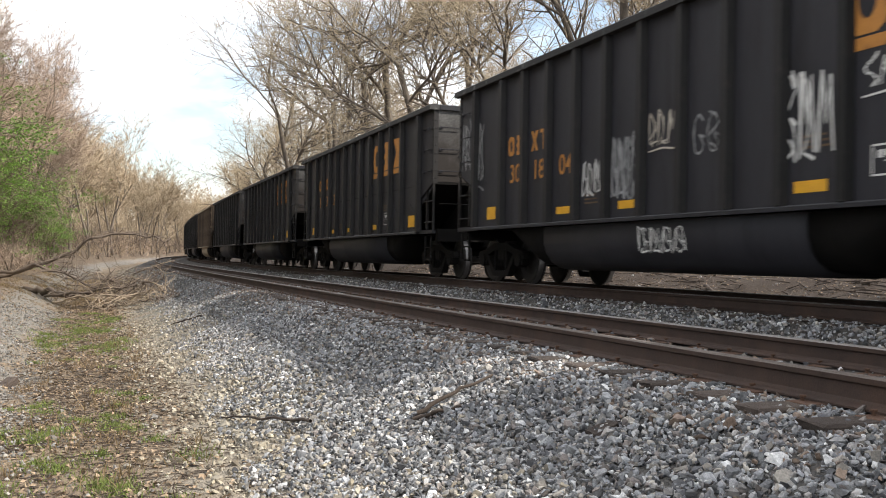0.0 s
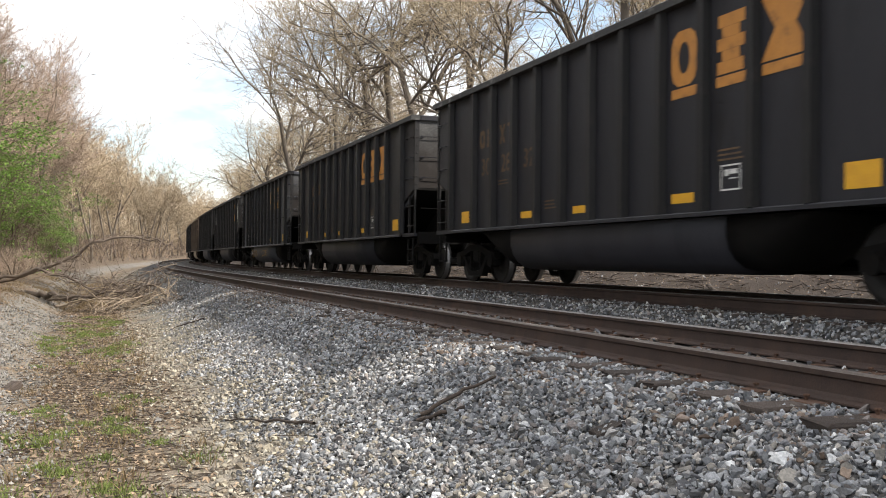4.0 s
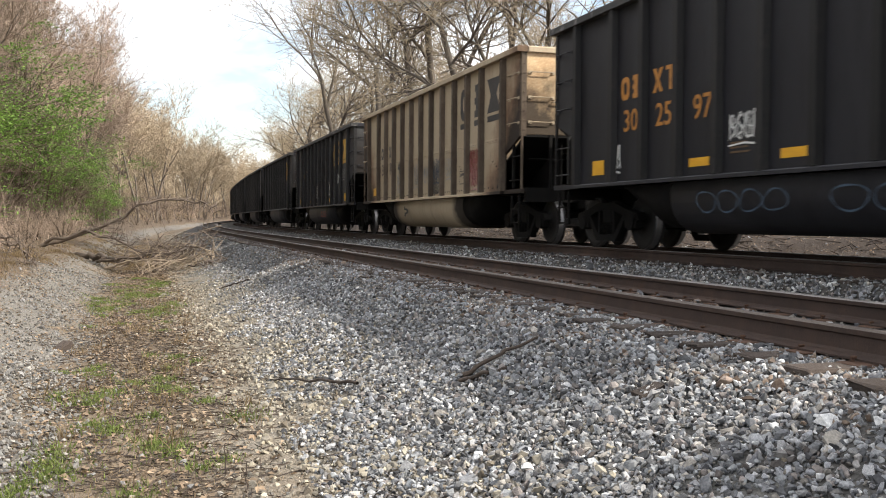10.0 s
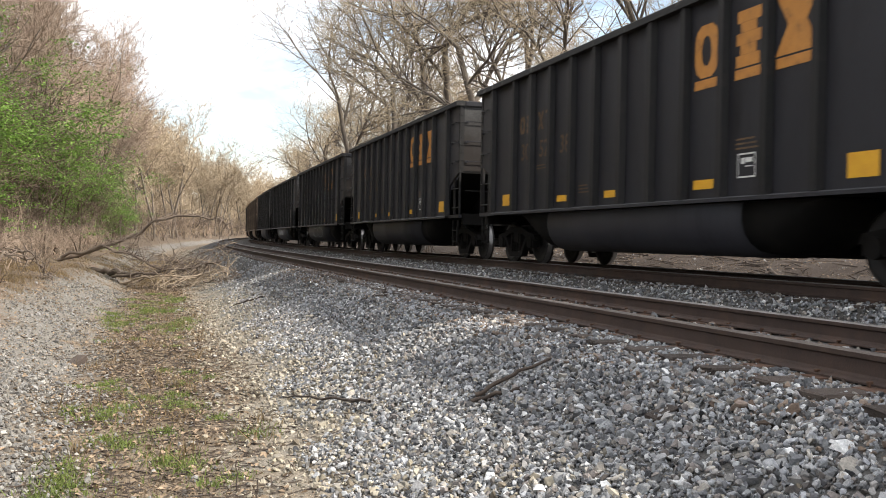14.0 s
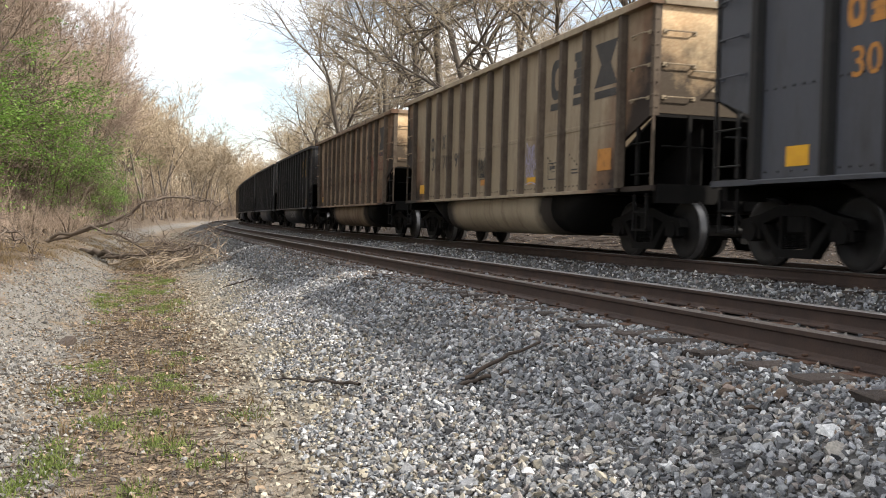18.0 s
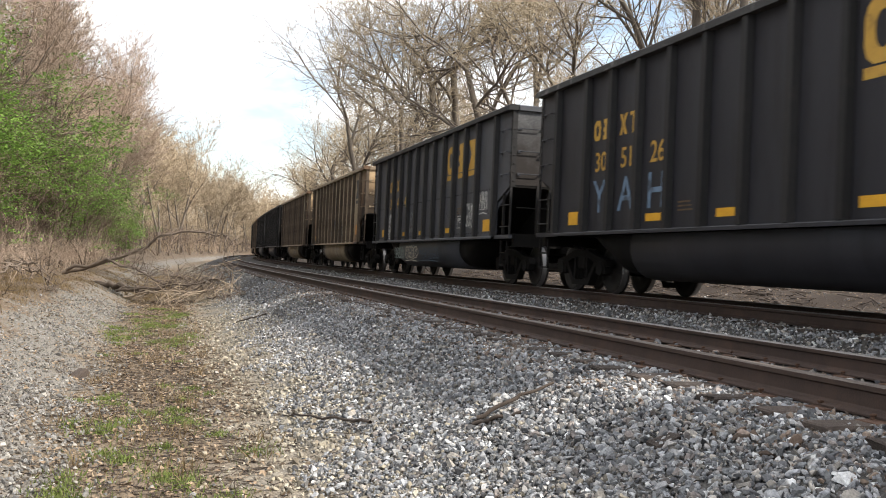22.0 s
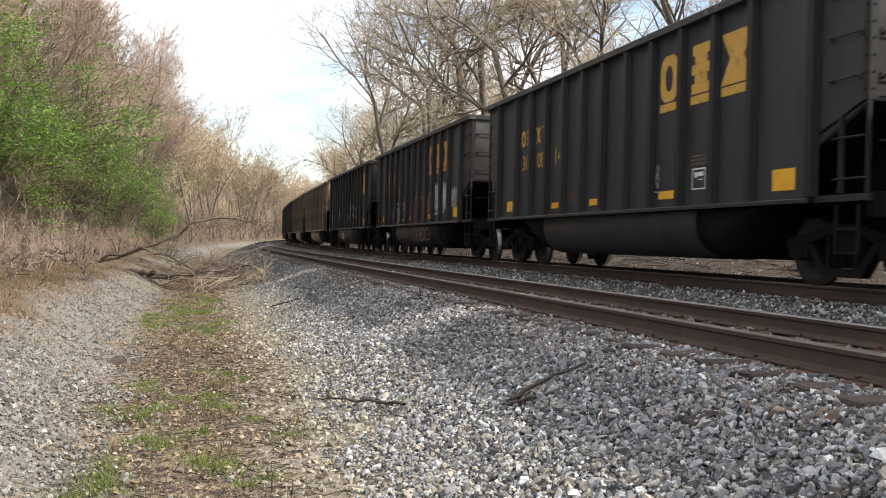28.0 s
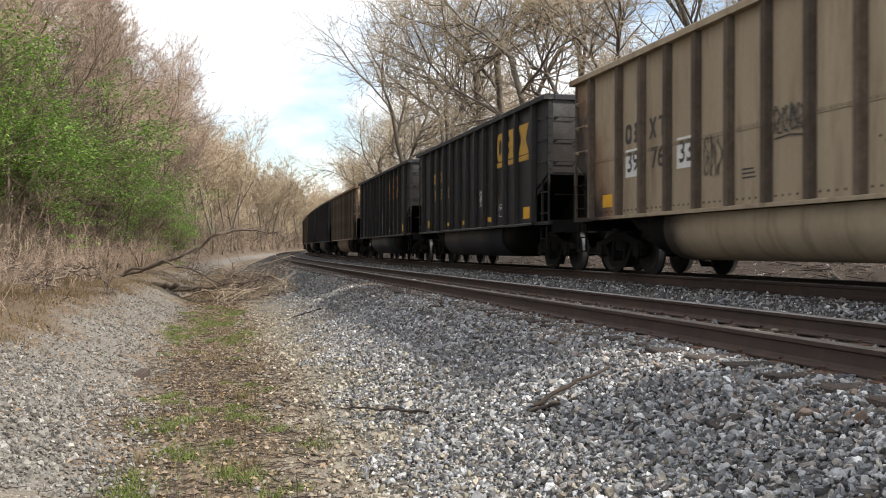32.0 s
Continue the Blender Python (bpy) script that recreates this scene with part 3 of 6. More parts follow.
def m_body(bm):
    """Side sheets with cut-away ends, floor and the sloping end sheets."""
    for sx in (-1, 1):
        extrude_poly(bm, SIDE_OUT, 0, sx * 1.50, sx * HALF_W)
    box(bm, -1.50, 1.50, -4.9, 4.9, SILL_Z - 0.05, SILL_Z)


def m_slope(bm):
    """The slope sheet over the truck, black with soot and with the painted shade of its recess."""
    extrude_poly(bm, [(0.01, 2.215), (2.345, SILL_Z), (2.345, SILL_Z - 0.05), (0.01, 2.165)], 0, -1.498, 1.498)


def m_end_sheet(bm):
    box(bm, -1.50, 1.50, -0.025, 0.025, 2.22, 3.90)


def m_rib(bm):
    """A pressed hat-shaped post with a lapped foot."""
    extrude_poly(bm, [(-0.005, -0.095), (-0.012, -0.095), (-0.105, -0.06), (-0.105, 0.06), (-0.012, 0.095), (-0.005, 0.095)], 2, SILL_Z + 0.005, 3.865)


def m_chord(bm):
    """Top chord: a bent channel with a rounded lip."""
    extrude_poly(bm, [(-HALF_W - 0.13, 3.86), (-HALF_W - 0.13, 3.96), (-HALF_W - 0.10, 3.985), (-1.46, 3.985), (-1.44, 3.96), (-1.44, 3.86)], 1, -7.30, 7.30)


def m_end_chord(bm):
    extrude_poly(bm, [(-0.07, 3.86), (-0.07, 3.955), (-0.045, 3.98), (0.045, 3.98), (0.07, 3.955), (0.07, 3.86)], 0, -1.438, 1.438)


def m_sill(bm):
    """Side sill: an angle whose ledge catches the light."""
    extrude_poly(bm, [(-HALF_W - 0.10, 1.04), (-HALF_W - 0.10, 1.085), (-HALF_W - 0.09, SILL_Z), (-1.46, SILL_Z), (-1.46, 1.085), (-HALF_W - 0.075, 1.07), (-HALF_W - 0.075, 1.04)], 1, -6.30, 6.30)
    for sy in (-1, 1):
        extrude_poly(bm, [(-HALF_W - 0.02, 1.04), (-HALF_W - 0.02, SILL_Z + 0.02), (-1.50, SILL_Z + 0.02), (-1.50, 1.04)], 1, sy * 6.302, sy * 7.28)


def m_post(bm):
    """Corner post: an angle iron, drilled and riveted."""
    box(bm, -HALF_W - 0.012, -HALF_W + 0.10, -0.012, 0.0, 2.18, 3.86)
    box(bm, -HALF_W - 0.012, -HALF_W, 0.0, 0.09, 2.18, 3.86)
    box(bm, -HALF_W - 0.008, -HALF_W + 0.035, -0.008, 0.03, SILL_Z, 2.178)
    for z in np.arange(2.3, 3.8, 0.19):
        bmesh.ops.create_uvsphere(bm, u_segments=5, v_segments=3, radius=0.02, matrix=Matrix.Translation((-HALF_W - 0.014, 0.045, z)))
        bmesh.ops.create_uvsphere(bm, u_segments=5, v_segments=3, radius=0.02, matrix=Matrix.Translation((-HALF_W + 0.045, -0.014, z)))


def m_side_hold(bm):
    """A bent grab iron on the side."""
    rod(bm, (-0.004, -0.24, 0), (-0.075, -0.22, 0.0), 0.012, 5)
    rod(bm, (-0.075, -0.225, 0), (-0.075, 0.225, 0.0), 0.012, 5)
    rod(bm, (-0.075, 0.22, 0), (-0.004, 0.24, 0.0), 0.012, 5)
    for y in (-0.25, 0.25):
        box(bm, -0.02, -0.003, y - 0.035, y + 0.035, -0.03, 0.03)


def m_end_hold(bm):
    rod(bm, (-0.24, -0.004, 0), (-0.22, -0.075, 0), 0.012, 5)
    rod(bm, (-0.225, -0.075, 0), (0.225, -0.075, 0), 0.012, 5)
    rod(bm, (0.22, -0.075, 0), (0.24, -0.004, 0), 0.012, 5)
    for x in (-0.25, 0.25):
        box(bm, x - 0.035, x + 0.035, -0.02, -0.003, -0.03, 0.03)


def m_lever(bm):
    """The long bent grab iron across the end."""
    pts = [(-0.9, -0.06, 0.02), (-0.3, -0.09, 0.02), (-0.62, -0.09, -0.28), (0.3, -0.09, -0.28)]
    for a, b in zip(pts, pts[1:]):
        rod(bm, a, b, 0.014, 5)
    box(bm, -0.34, -0.24, -0.1, -0.005, -0.02, 0.08)
    rod(bm, (0.3, -0.09, -0.28), (0.3, -0.004, -0.28), 0.014, 5)
    rod(bm, (-0.9, -0.06, 0.02), (-0.9, -0.004, 0.02), 0.014, 5)


def m_ladder(bm):
    """Rungs and stile in the open end bay."""
    box(bm, -1.55, -1.50, 0.46, 0.52, SILL_Z + 0.04, 2.05)
    for z in (1.30, 1.78):
        rod(bm, (-1.565, 0.02, z), (-1.565, 0.60, z), 0.014, 5)
    rod(bm, (-1.40, -0.02, 1.72), (-0.45, -0.02, 1.72), 0.014, 5)
    box(bm, -0.95, -0.89, -0.03, 0.03, SILL_Z + 0.04, 2.22)
    box(bm, -0.45, -0.39, -0.03, 0.03, SILL_Z + 0.04, 2.22)


def m_step(bm):
    for y in (0.10, 0.50):
        box(bm, -1.56, -1.52, y - 0.02, y + 0.02, 0.42, 1.0)
    for z in (0.44, 0.72):
        box(bm, -1.565, -1.515, 0.08, 0.52, z - 0.015, z + 0.015)


def m_platform(bm):
    """End sill and deck plate above the coupler."""
    box(bm, -1.44, 1.44, 0.02, 0.16, 0.86, SILL_Z + 0.05)
    box(bm, -1.44, 1.44, 0.16, 2.2, SILL_Z - 0.02, SILL_Z + 0.02)


def m_brace(bm):
    """Gusset that carries the slope sheet."""
    extrude_poly(bm, [(0.12, SILL_Z + 0.022), (0.12, 2.12), (0.3, 2.1), (2.15, SILL_Z + 0.022)], 0, -0.02, 0.02)


TUB_RING = [(-1.50, 1.035), (-1.525, 0.90), (-1.52, 0.74), (-1.47, 0.58), (-1.37, 0.44), (-1.22, 0.34), (-1.02, 0.30), (-0.42, 0.30), (-0.34, 0.36), (-0.34, 1.035)]


def tub_rings(bm, steps):
    rings = []
    for y, k in steps:
        rings.append([bm.verts.new((x if k > 0.4 else x * 0.97 - 0.02, y, 1.035 - (1.035 - z) * k)) for x, z in TUB_RING])
    n = len(TUB_RING)
    for a, b in zip(rings, rings[1:]):
        for j in range(n - 1):
            bm.faces.new((a[j], a[j + 1], b[j + 1], b[j]))
    bm.faces.new(rings[0])
    bm.faces.new(rings[-1][::-1])
    bmesh.ops.recalc_face_normals(bm, faces=bm.faces[:])


def m_tub(bm):
    """The rounded trough below the sill."""
    tub_rings(bm, ((-3.25, 1.0), (-1.1, 1.0), (1.1, 1.0), (3.25, 1.0)))


def m_tub_end(bm):
    """The sloping end of the trough, set in and rising towards the truck, to be coloured for shade."""
    tub_rings(bm, ((3.252, 0.93), (3.9, 0.90), (4.4, 0.5), (4.85, 0.06)))


def m_centre_sill(bm):
    box(bm, -0.28, 0.28, -7.5, 7.5, 0.72, 1.04, 0.02)
    for y in (-3.2, 0.0, 3.2):
        box(bm, -0.27, 0.27, y - 0.15, y + 0.15, 0.42, 0.72)
    rod(bm, (0.45, -5.0, 0.62), (0.45, 5.0, 0.62), 0.025)


def m_coupler(bm):
    """Shank, head and knuckle, with a hanging air hose."""
    box(bm, -0.09, 0.09, 0.0, 0.38, 0.75, 0.95, 0.02)
    box(bm, -0.17, 0.17, 0.34, 0.58, 0.70, 1.0, 0.04)
    box(bm, -0.17, -0.05, 0.52, 0.66, 0.72, 0.98, 0.03)
    pts = [(0.3, 0.1, 0.8), (0.32, 0.35, 0.62), (0.3, 0.55, 0.45), (0.25, 0.66, 0.5)]
    for a, b in zip(pts, pts[1:]):
        rod(bm, a, b, 0.025, 6)
    rod(bm, (-1.2, 0.05, 0.98), (0.0, 0.2, 0.98), 0.012, 5)


def m_bolster(bm):
    box(bm, -1.06, 1.06, -0.18, 0.18, 0.42, 0.70, 0.04)
    box(bm, -0.9, 0.9, -0.62, -0.56, 0.34, 0.48)
    box(bm, -0.9, 0.9, 0.56, 0.62, 0.34, 0.48)
    bmesh.ops.create_cone(bm, cap_ends=True, segments=14, radius1=0.19, radius2=0.19, depth=0.08, matrix=Matrix.Translation((0, 0, 0.73)))
    for y in (-0.45, 0.45):                       # brake shoes' hangers
        for x in (-0.75, 0.75):
            box(bm, x - 0.05, x + 0.05, y - 0.03, y + 0.03, 0.30, 0.66)


def m_side_frame(bm):
    """Cast truss frame: top member, tension member, columns and the two pedestal jaws."""
    x0, x1 = -0.075, 0.075
    top = [(-1.16, 0.50), (-1.10, 0.62), (-0.72, 0.68), (-0.30, 0.80), (0.30, 0.80), (0.72, 0.68), (1.10, 0.62), (1.16, 0.50), (1.02, 0.48), (0.70, 0.54), (0.28, 0.665), (-0.28, 0.665), (-0.70, 0.54), (-1.02, 0.48)]
    extrude_poly(bm, top, 0, x0, x1)
    low = [(-0.72, 0.56), (-0.60, 0.56), (-0.30, 0.24), (0.30, 0.24), (0.60, 0.56), (0.72, 0.56), (0.36, 0.13), (-0.36, 0.13)]
    extrude_poly(bm, low, 0, x0, x1)
    for y in (-0.30, 0.24):
        box(bm, x0 + 0.005, x1 - 0.005, y, y + 0.06, 0.23, 0.68)
    for y in (-AXLE_Y, AXLE_Y):
        bmesh.ops.create_cone(bm, cap_ends=True, segments=12, radius1=0.135, radius2=0.125, depth=0.20, matrix=Matrix.Translation((0, y, WHEEL_R)) @ pose(0, 0, 0, 0, 90, 0))
        box(bm, x0, x1, y - 0.20, y - 0.13, 0.36, 0.60)
        box(bm, x0, x1, y + 0.13, y + 0.20, 0.36, 0.60)


def m_spring(bm):
    """One coil spring, its turns as a rippled drum."""
    n, prof = 8, []
    for k in range(8):
        prof += [(0.245 + k * 0.025, 0.052), (0.2575 + k * 0.025, 0.075)]
    rings = [[bm.verts.new((r * math.cos(2 * math.pi * j / n), r * math.sin(2 * math.pi * j / n), z)) for j in range(n)] for z, r in prof]
    for a, b in zip(rings, rings[1:]):
        for j in range(n):
            bm.faces.new((a[j], a[(j + 1) % n], b[(j + 1) % n], b[j]))


def lathe(bm, prof, n, x_axis=True, mats=None):
    rings = [[bm.verts.new((x, r * math.cos(2 * math.pi * k / n), r * math.sin(2 * math.pi * k / n))) for k in range(n)] for x, r in prof]
    for i, (a, b) in enumerate(zip(rings, rings[1:])):
        for k in range(n):
            f = bm.faces.new((a[k], a[(k + 1) % n], b[(k + 1) % n], b[k]))
            f.material_index = mats[i] if mats else 0
            f.smooth = True
    bm.faces.new(rings[0][::-1])
    bm.faces.new(rings[-1])


def wheel_set_mesh():
    bm = bmesh.new()
    w = [(-0.95, 0.07), (-0.86, 0.075), (-0.86, 0.14), (-0.835, 0.15), (-0.80, 0.30), (-0.832, 0.37), (-0.832, WHEEL_R - 0.012), (-0.825, WHEEL_R - 0.004), (-0.735, WHEEL_R + 0.001), (-0.715, WHEEL_R + 0.026), (-0.695, WHEEL_R + 0.024), (-0.69, 0.37), (-0.74, 0.30), (-0.70, 0.15), (-0.66, 0.14), (-0.66, 0.085)]
    prof = w + [(-x, r) for x, r in w[::-1]]
    mats = [0, 0, 0, 0, 0, 0, 1, 1, 0, 0, 0, 0, 0, 0, 0, 0] + [0, 0, 0, 0, 0, 0, 0, 1, 1, 0, 0, 0, 0, 0, 0]
    lathe(bm, prof, 20, mats=mats)
    bmesh.ops.recalc_face_normals(bm, faces=bm.faces[:])
    me = mesh_of("wheel_set", bm, M_WHEEL)
    me.materials.append(M_TREAD)
    return me


WHEEL_MESH = wheel_set_mesh()
WHEEL_SETS = []


def build_truck(car, y):
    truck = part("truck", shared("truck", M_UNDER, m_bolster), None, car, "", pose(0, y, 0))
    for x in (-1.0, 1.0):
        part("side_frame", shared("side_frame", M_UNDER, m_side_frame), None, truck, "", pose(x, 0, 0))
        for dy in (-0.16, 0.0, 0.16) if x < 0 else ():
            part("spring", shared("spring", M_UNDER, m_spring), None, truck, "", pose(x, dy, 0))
    for dy in (-AXLE_Y, AXLE_Y):
        ws = part("wheel_set", WHEEL_MESH, None, truck, "dark steel wheels with polished rims")
        ws.matrix_parent_inverse = Matrix.Translation((0, dy, WHEEL_R))
        WHEEL_SETS.append(ws)


# ---- lettering and tags on the sides; u runs along the side as one reads it, v up ----
def on_side(u, v, lift=0.006):
    """A pose on the side sheet that faces the near track."""
    return Matrix.Translation((-HALF_W - lift, -u, v)) @ Matrix(((0, 0, -1, 0), (-1, 0, 0, 0), (0, 1, 0, 0), (0, 0, 0, 1)))


def flat(bm, polys):
    for p in polys:
        try:
            bm.faces.new([bm.verts.new((u, v, 0)) for u, v in p])
        except ValueError:
            pass


def bar(u0, u1, v0, v1):
    return [(u0, v0), (u1, v0), (u1, v1), (u0, v1)]


def m_mark_ring(bm):
    """Emblem shape one: a heavy ring."""
    outer, inner, n = (0.28, 0.33), (0.12, 0.19), 16
    ang = [2 * math.pi * k / n for k in range(n + 1)]
    clip = lambda c, lim: max(-lim, min(lim, c))
    po = [(clip(outer[0] * 1.18 * math.cos(a), outer[0]), clip(outer[1] * 1.12 * math.sin(a), outer[1])) for a in ang]
    pi = [(inner[0] * math.cos(a), inner[1] * math.sin(a)) for a in ang]
    flat(bm, [(po[k], po[k + 1], pi[k + 1], pi[k]) for k in range(n)])


def m_mark_steps(bm):
    """Emblem shape two: stepped bars."""
    flat(bm, [bar(-0.24, 0.26, 0.19, 0.33), bar(-0.17, 0.17, 0.07, 0.188), bar(-0.26, 0.26, -0.07, 0.068), bar(-0.17, 0.17, -0.188, -0.072), bar(-0.26, 0.24, -0.33, -0.19)])


def m_mark_glass(bm):
    """Emblem shape three: an hourglass."""
    flat(bm, [[(-0.40, 0.33), (-0.17, 0.0), (0.17, 0.0), (0.40, 0.33)], [(-0.17, -0.001), (-0.40, -0.33), (0.40, -0.33), (0.17, -0.001)]])


def m_small_mark(seed):
    def make(bm):
        if seed % 4 == 0:
            m_mark_ring(bm)
        elif seed % 4 == 1:
            m_mark_steps(bm)
        elif seed % 4 == 2:
            flat(bm, [[(-0.30, 0.33), (-0.12, 0.33), (0.30, -0.33), (0.12, -0.33)], [(-0.30, -0.33), (-0.12, -0.33), (-0.02, -0.16), (-0.10, -0.02)], [(0.02, 0.16), (0.10, 0.02), (0.30, 0.33), (0.12, 0.33)]])
        else:
            flat(bm, [bar(-0.28, 0.28, 0.22, 0.33), bar(-0.07, 0.07, -0.33, 0.218)])
    return make


def text_mesh(body, size, mat):
    k = ("text", body, size, mat.name)
    if k not in MESHES:
        cu = bpy.data.curves.new("digits", "FONT")
        cu.body, cu.size, cu.align_x, cu.align_y, cu.offset, cu.resolution_u = body, size, "CENTER", "CENTER", size * (0.014 if mat == M_DARKLET else 0.007), 3
        ob = new("digits", cu)
        bpy.context.view_layer.update()
        me = bpy.data.meshes.new_from_object(ob)
        bpy.data.objects.remove(ob)
        me.materials.clear()
        me.materials.append(mat)
        MESHES[k] = me
    return MESHES[k]


def stroke(bm, pts, w):
    """A flat paint stroke along points."""
    L, R = [], []
    for k, (u, v) in enumerate(pts):
        a, b = pts[max(k - 1, 0)], pts[min(k + 1, len(pts) - 1)]
        du, dv = b[0] - a[0], b[1] - a[1]
        n = math.hypot(du, dv) or 1.0
        ww = w * (0.75 + 0.25 * math.sin(k * 0.9))
        L.append(bm.verts.new((u - dv / n * ww, v + du / n * ww, k * 0.00002)))
        R.append(bm.verts.new((u + dv / n * ww, v - du / n * ww, k * 0.00002)))
    for k in range(len(pts) - 1):
        bm.faces.new((L[k], R[k], R[k + 1], L[k + 1]))


def m_tag(seed, w, h, letters, line, style="scrawl"):
    """A sprayed tag: looping strokes, one knot of them after another; no words."""
    def make(bm):
        rnd = random.Random(seed)
        for k in range(letters):
            cu, cw = -w / 2 + (k + 0.5) * w / letters, w / letters
            if style == "bubble":
                n = 30
                pts = []
                for j in range(n + 1):
                    a = 2 * math.pi * j / n
                    r = 0.92 + 0.07 * math.sin(a * 2 + seed + k) + 0.06 * math.sin(a * 3 + k)
                    pts.append((cu + cw * 0.52 * r * math.cos(a), h * 0.48 * r * math.sin(a)))
                stroke(bm, pts, line * (1.4 if h > 0.9 else 1.0))
                if 0.5 < h < 0.95:
                    stroke(bm, [(cu + 0.12 * cw * math.cos(j * 0.5), h * 0.16 * math.sin(j * 0.5)) for j in range(10)], line * 0.8)
            elif style == "fill" and h < 0.4 and letters == 1:
                flat(bm, [[(u * w / 2 + rnd.gauss(0, 0.008), v * h / 2 + rnd.gauss(0, 0.008)) for u, v in ((-1, -1), (1, -1), (1, 1), (-1, 1))]])
            elif style == "runs":          # paint that has run down in uneven streaks
                for j in range(6):
                    u0 = cu - cw / 2 + cw * j / 6
                    flat(bm, [bar(u0 + 0.004 * j, u0 + cw / 6 * rnd.uniform(0.75, 1.0), -h / 2 - rnd.uniform(0, 0.12), h * rnd.uniform(0.25, 0.5))])
            elif style == "fill":
                n = 11
                lean = 0.12 * math.sin(seed + k * 2.1)
                ring = []
                for j in range(n):
                    a = 2 * math.pi * j / n
                    cx, cy = math.cos(a), math.sin(a)
                    q = max(abs(cx), abs(cy)) ** 0.7
                    ring.append((cu + cw * (0.53 * cx / q + lean * cy) * (0.94 + 0.1 * math.sin(a * 2 + seed + k)), h * 0.5 * cy / q * (0.92 + 0.12 * math.cos(a * 3 + k))))
                flat(bm, [[(u, v + 0 * u) for u, v in ring]])
            else:
                wide = line * (4.0 if style == "fat" else 1.0)
                for rep_ in range(1 if style == "fat" else 2):
                    kind = rnd.randrange(4)
                    top, low = h * rnd.uniform(0.35, 0.5), -h * rnd.uniform(0.35, 0.5)
                    l, r = cu - cw * 0.42, cu + cw * 0.42
                    if kind == 0:          # zigzag
                        pts = [(l, low), (l + cw * 0.2, top), (cu, low * 0.3), (r - cw * 0.2, top * 0.9), (r, low)]
                    elif kind == 1:        # hook and loop
                        pts = [(cu + cw * 0.38 * math.cos(a), h * 0.42 * math.sin(a)) for a in (0.7 + j * 0.5 for j in range(11))] + [(cu, 0), (r, low * 0.2)]
                    elif kind == 2:        # stem with a bowl
                        pts = [(l, low), (l, top)] + [(l + cw * 0.55 * math.sin(j * 0.55), top * math.cos(j * 0.55)) for j in range(6)] + [(r, low)]
                    else:                  # double curve
                        pts = [(cu + cw * 0.36 * math.sin(j * 0.9 + seed), top + (low - top) * j / 9) for j in range(10)]
                    fine = []
                    for p, q in zip(pts, pts[1:]):
                        fine += [(p[0] + (q[0] - p[0]) * f + rnd.gauss(0, 0.008), p[1] + (q[1] - p[1]) * f + rnd.gauss(0, 0.008)) for f in (0.0, 0.5)]
                    stroke(bm, fine + [pts[-1]], wide)
        if style == "scrawl" and rnd.random() < 0.5:
            stroke(bm, [(-w * 0.5, -h * 0.62), (0, -h * 0.56), (w * 0.45, -h * 0.64)], line)
    return make


def m_panel(u, v):
    return lambda bm: flat(bm, [bar(-u / 2, u / 2, -v / 2, v / 2)])


def m_data_box(bm):
    """Framed data panel with bars in place of its small print."""
    a, b, t = 0.20, 0.16, 0.02
    flat(bm, [bar(-a, a, b - t, b), bar(-a, a, -b, -b + t), bar(-a, -a + t, -b + t, b - t), bar(a - t, a, -b + t, b - t), bar(-0.12, -0.04, 0.02, 0.10), bar(-0.02, 0.13, -0.02, -0.005), bar(-0.02, 0.13, 0.04, 0.10)])


def m_small_print(rows, w):
    return lambda bm: flat(bm, [bar(-w / 2, w / 2 * (0.7 + 0.3 * ((r * 7) % 3) / 2), -0.06 * r - 0.025, -0.06 * r) for r in range(rows)])


def m_rivets(bm):
    """Rows of rivets along the lapped seam and down the posts."""
    pts = []
    for a, b in zip(RIB_Y, RIB_Y[1:]):
        for k in range(7):
            pts.append((a + 0.14 + (b - a - 0.28) * k / 6, 2.20))
        for k in range(5):
            pts.append((a + 0.16 + (b - a - 0.32) * k / 4, 1.19))
    for a in RIB_Y[:4]:
        for k in range(5):
            pts.append((a + 0.25 + 0.11 * k, 1.52 + 0.06 * k))
    for y, z in pts:
        r = 0.024
        q = [bm.verts.new((-HALF_W - 0.002, y + r * c, z + r * s)) for c, s in ((1, 0), (0, 1), (-1, 0), (0, -1))]
        t = bm.verts.new((-HALF_W - 0.016, y, z))
        for k in range(4):
            bm.faces.new((q[k], q[(k + 1) % 4], t))


def m_seam(bm):
    """The lapped edge of the upper sheets, bay by bay."""
    for a, b in zip(RIB_Y, RIB_Y[1:]):
        extrude_poly(bm, [(-HALF_W - 0.002, 2.165), (-HALF_W - 0.009, 2.168), (-HALF_W - 0.009, 2.235), (-HALF_W - 0.002, 2.245)], 1, a + 0.096, b - 0.096)


def m_post_rivets(bm):
    for y in RIB_Y:
        for z in np.arange(1.35, 3.8, 0.17):
            for d in (-0.075, 0.075):
                r = 0.024
                q = [bm.verts.new((-HALF_W - 0.022, y + d + r * c, z + r * s)) for c, s in ((1, 0), (0, 1), (-1, 0), (0, -1))]
                t = bm.verts.new((-HALF_W - 0.042, y + d, z))
                for k in range(4):
                    bm.faces.new((q[k], q[(k + 1) % 4], t))


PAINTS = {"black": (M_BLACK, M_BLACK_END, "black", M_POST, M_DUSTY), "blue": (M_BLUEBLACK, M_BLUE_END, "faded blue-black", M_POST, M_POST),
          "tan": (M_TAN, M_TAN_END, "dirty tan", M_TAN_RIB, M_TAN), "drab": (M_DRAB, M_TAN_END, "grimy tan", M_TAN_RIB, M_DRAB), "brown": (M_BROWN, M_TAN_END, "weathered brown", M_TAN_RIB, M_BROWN)}
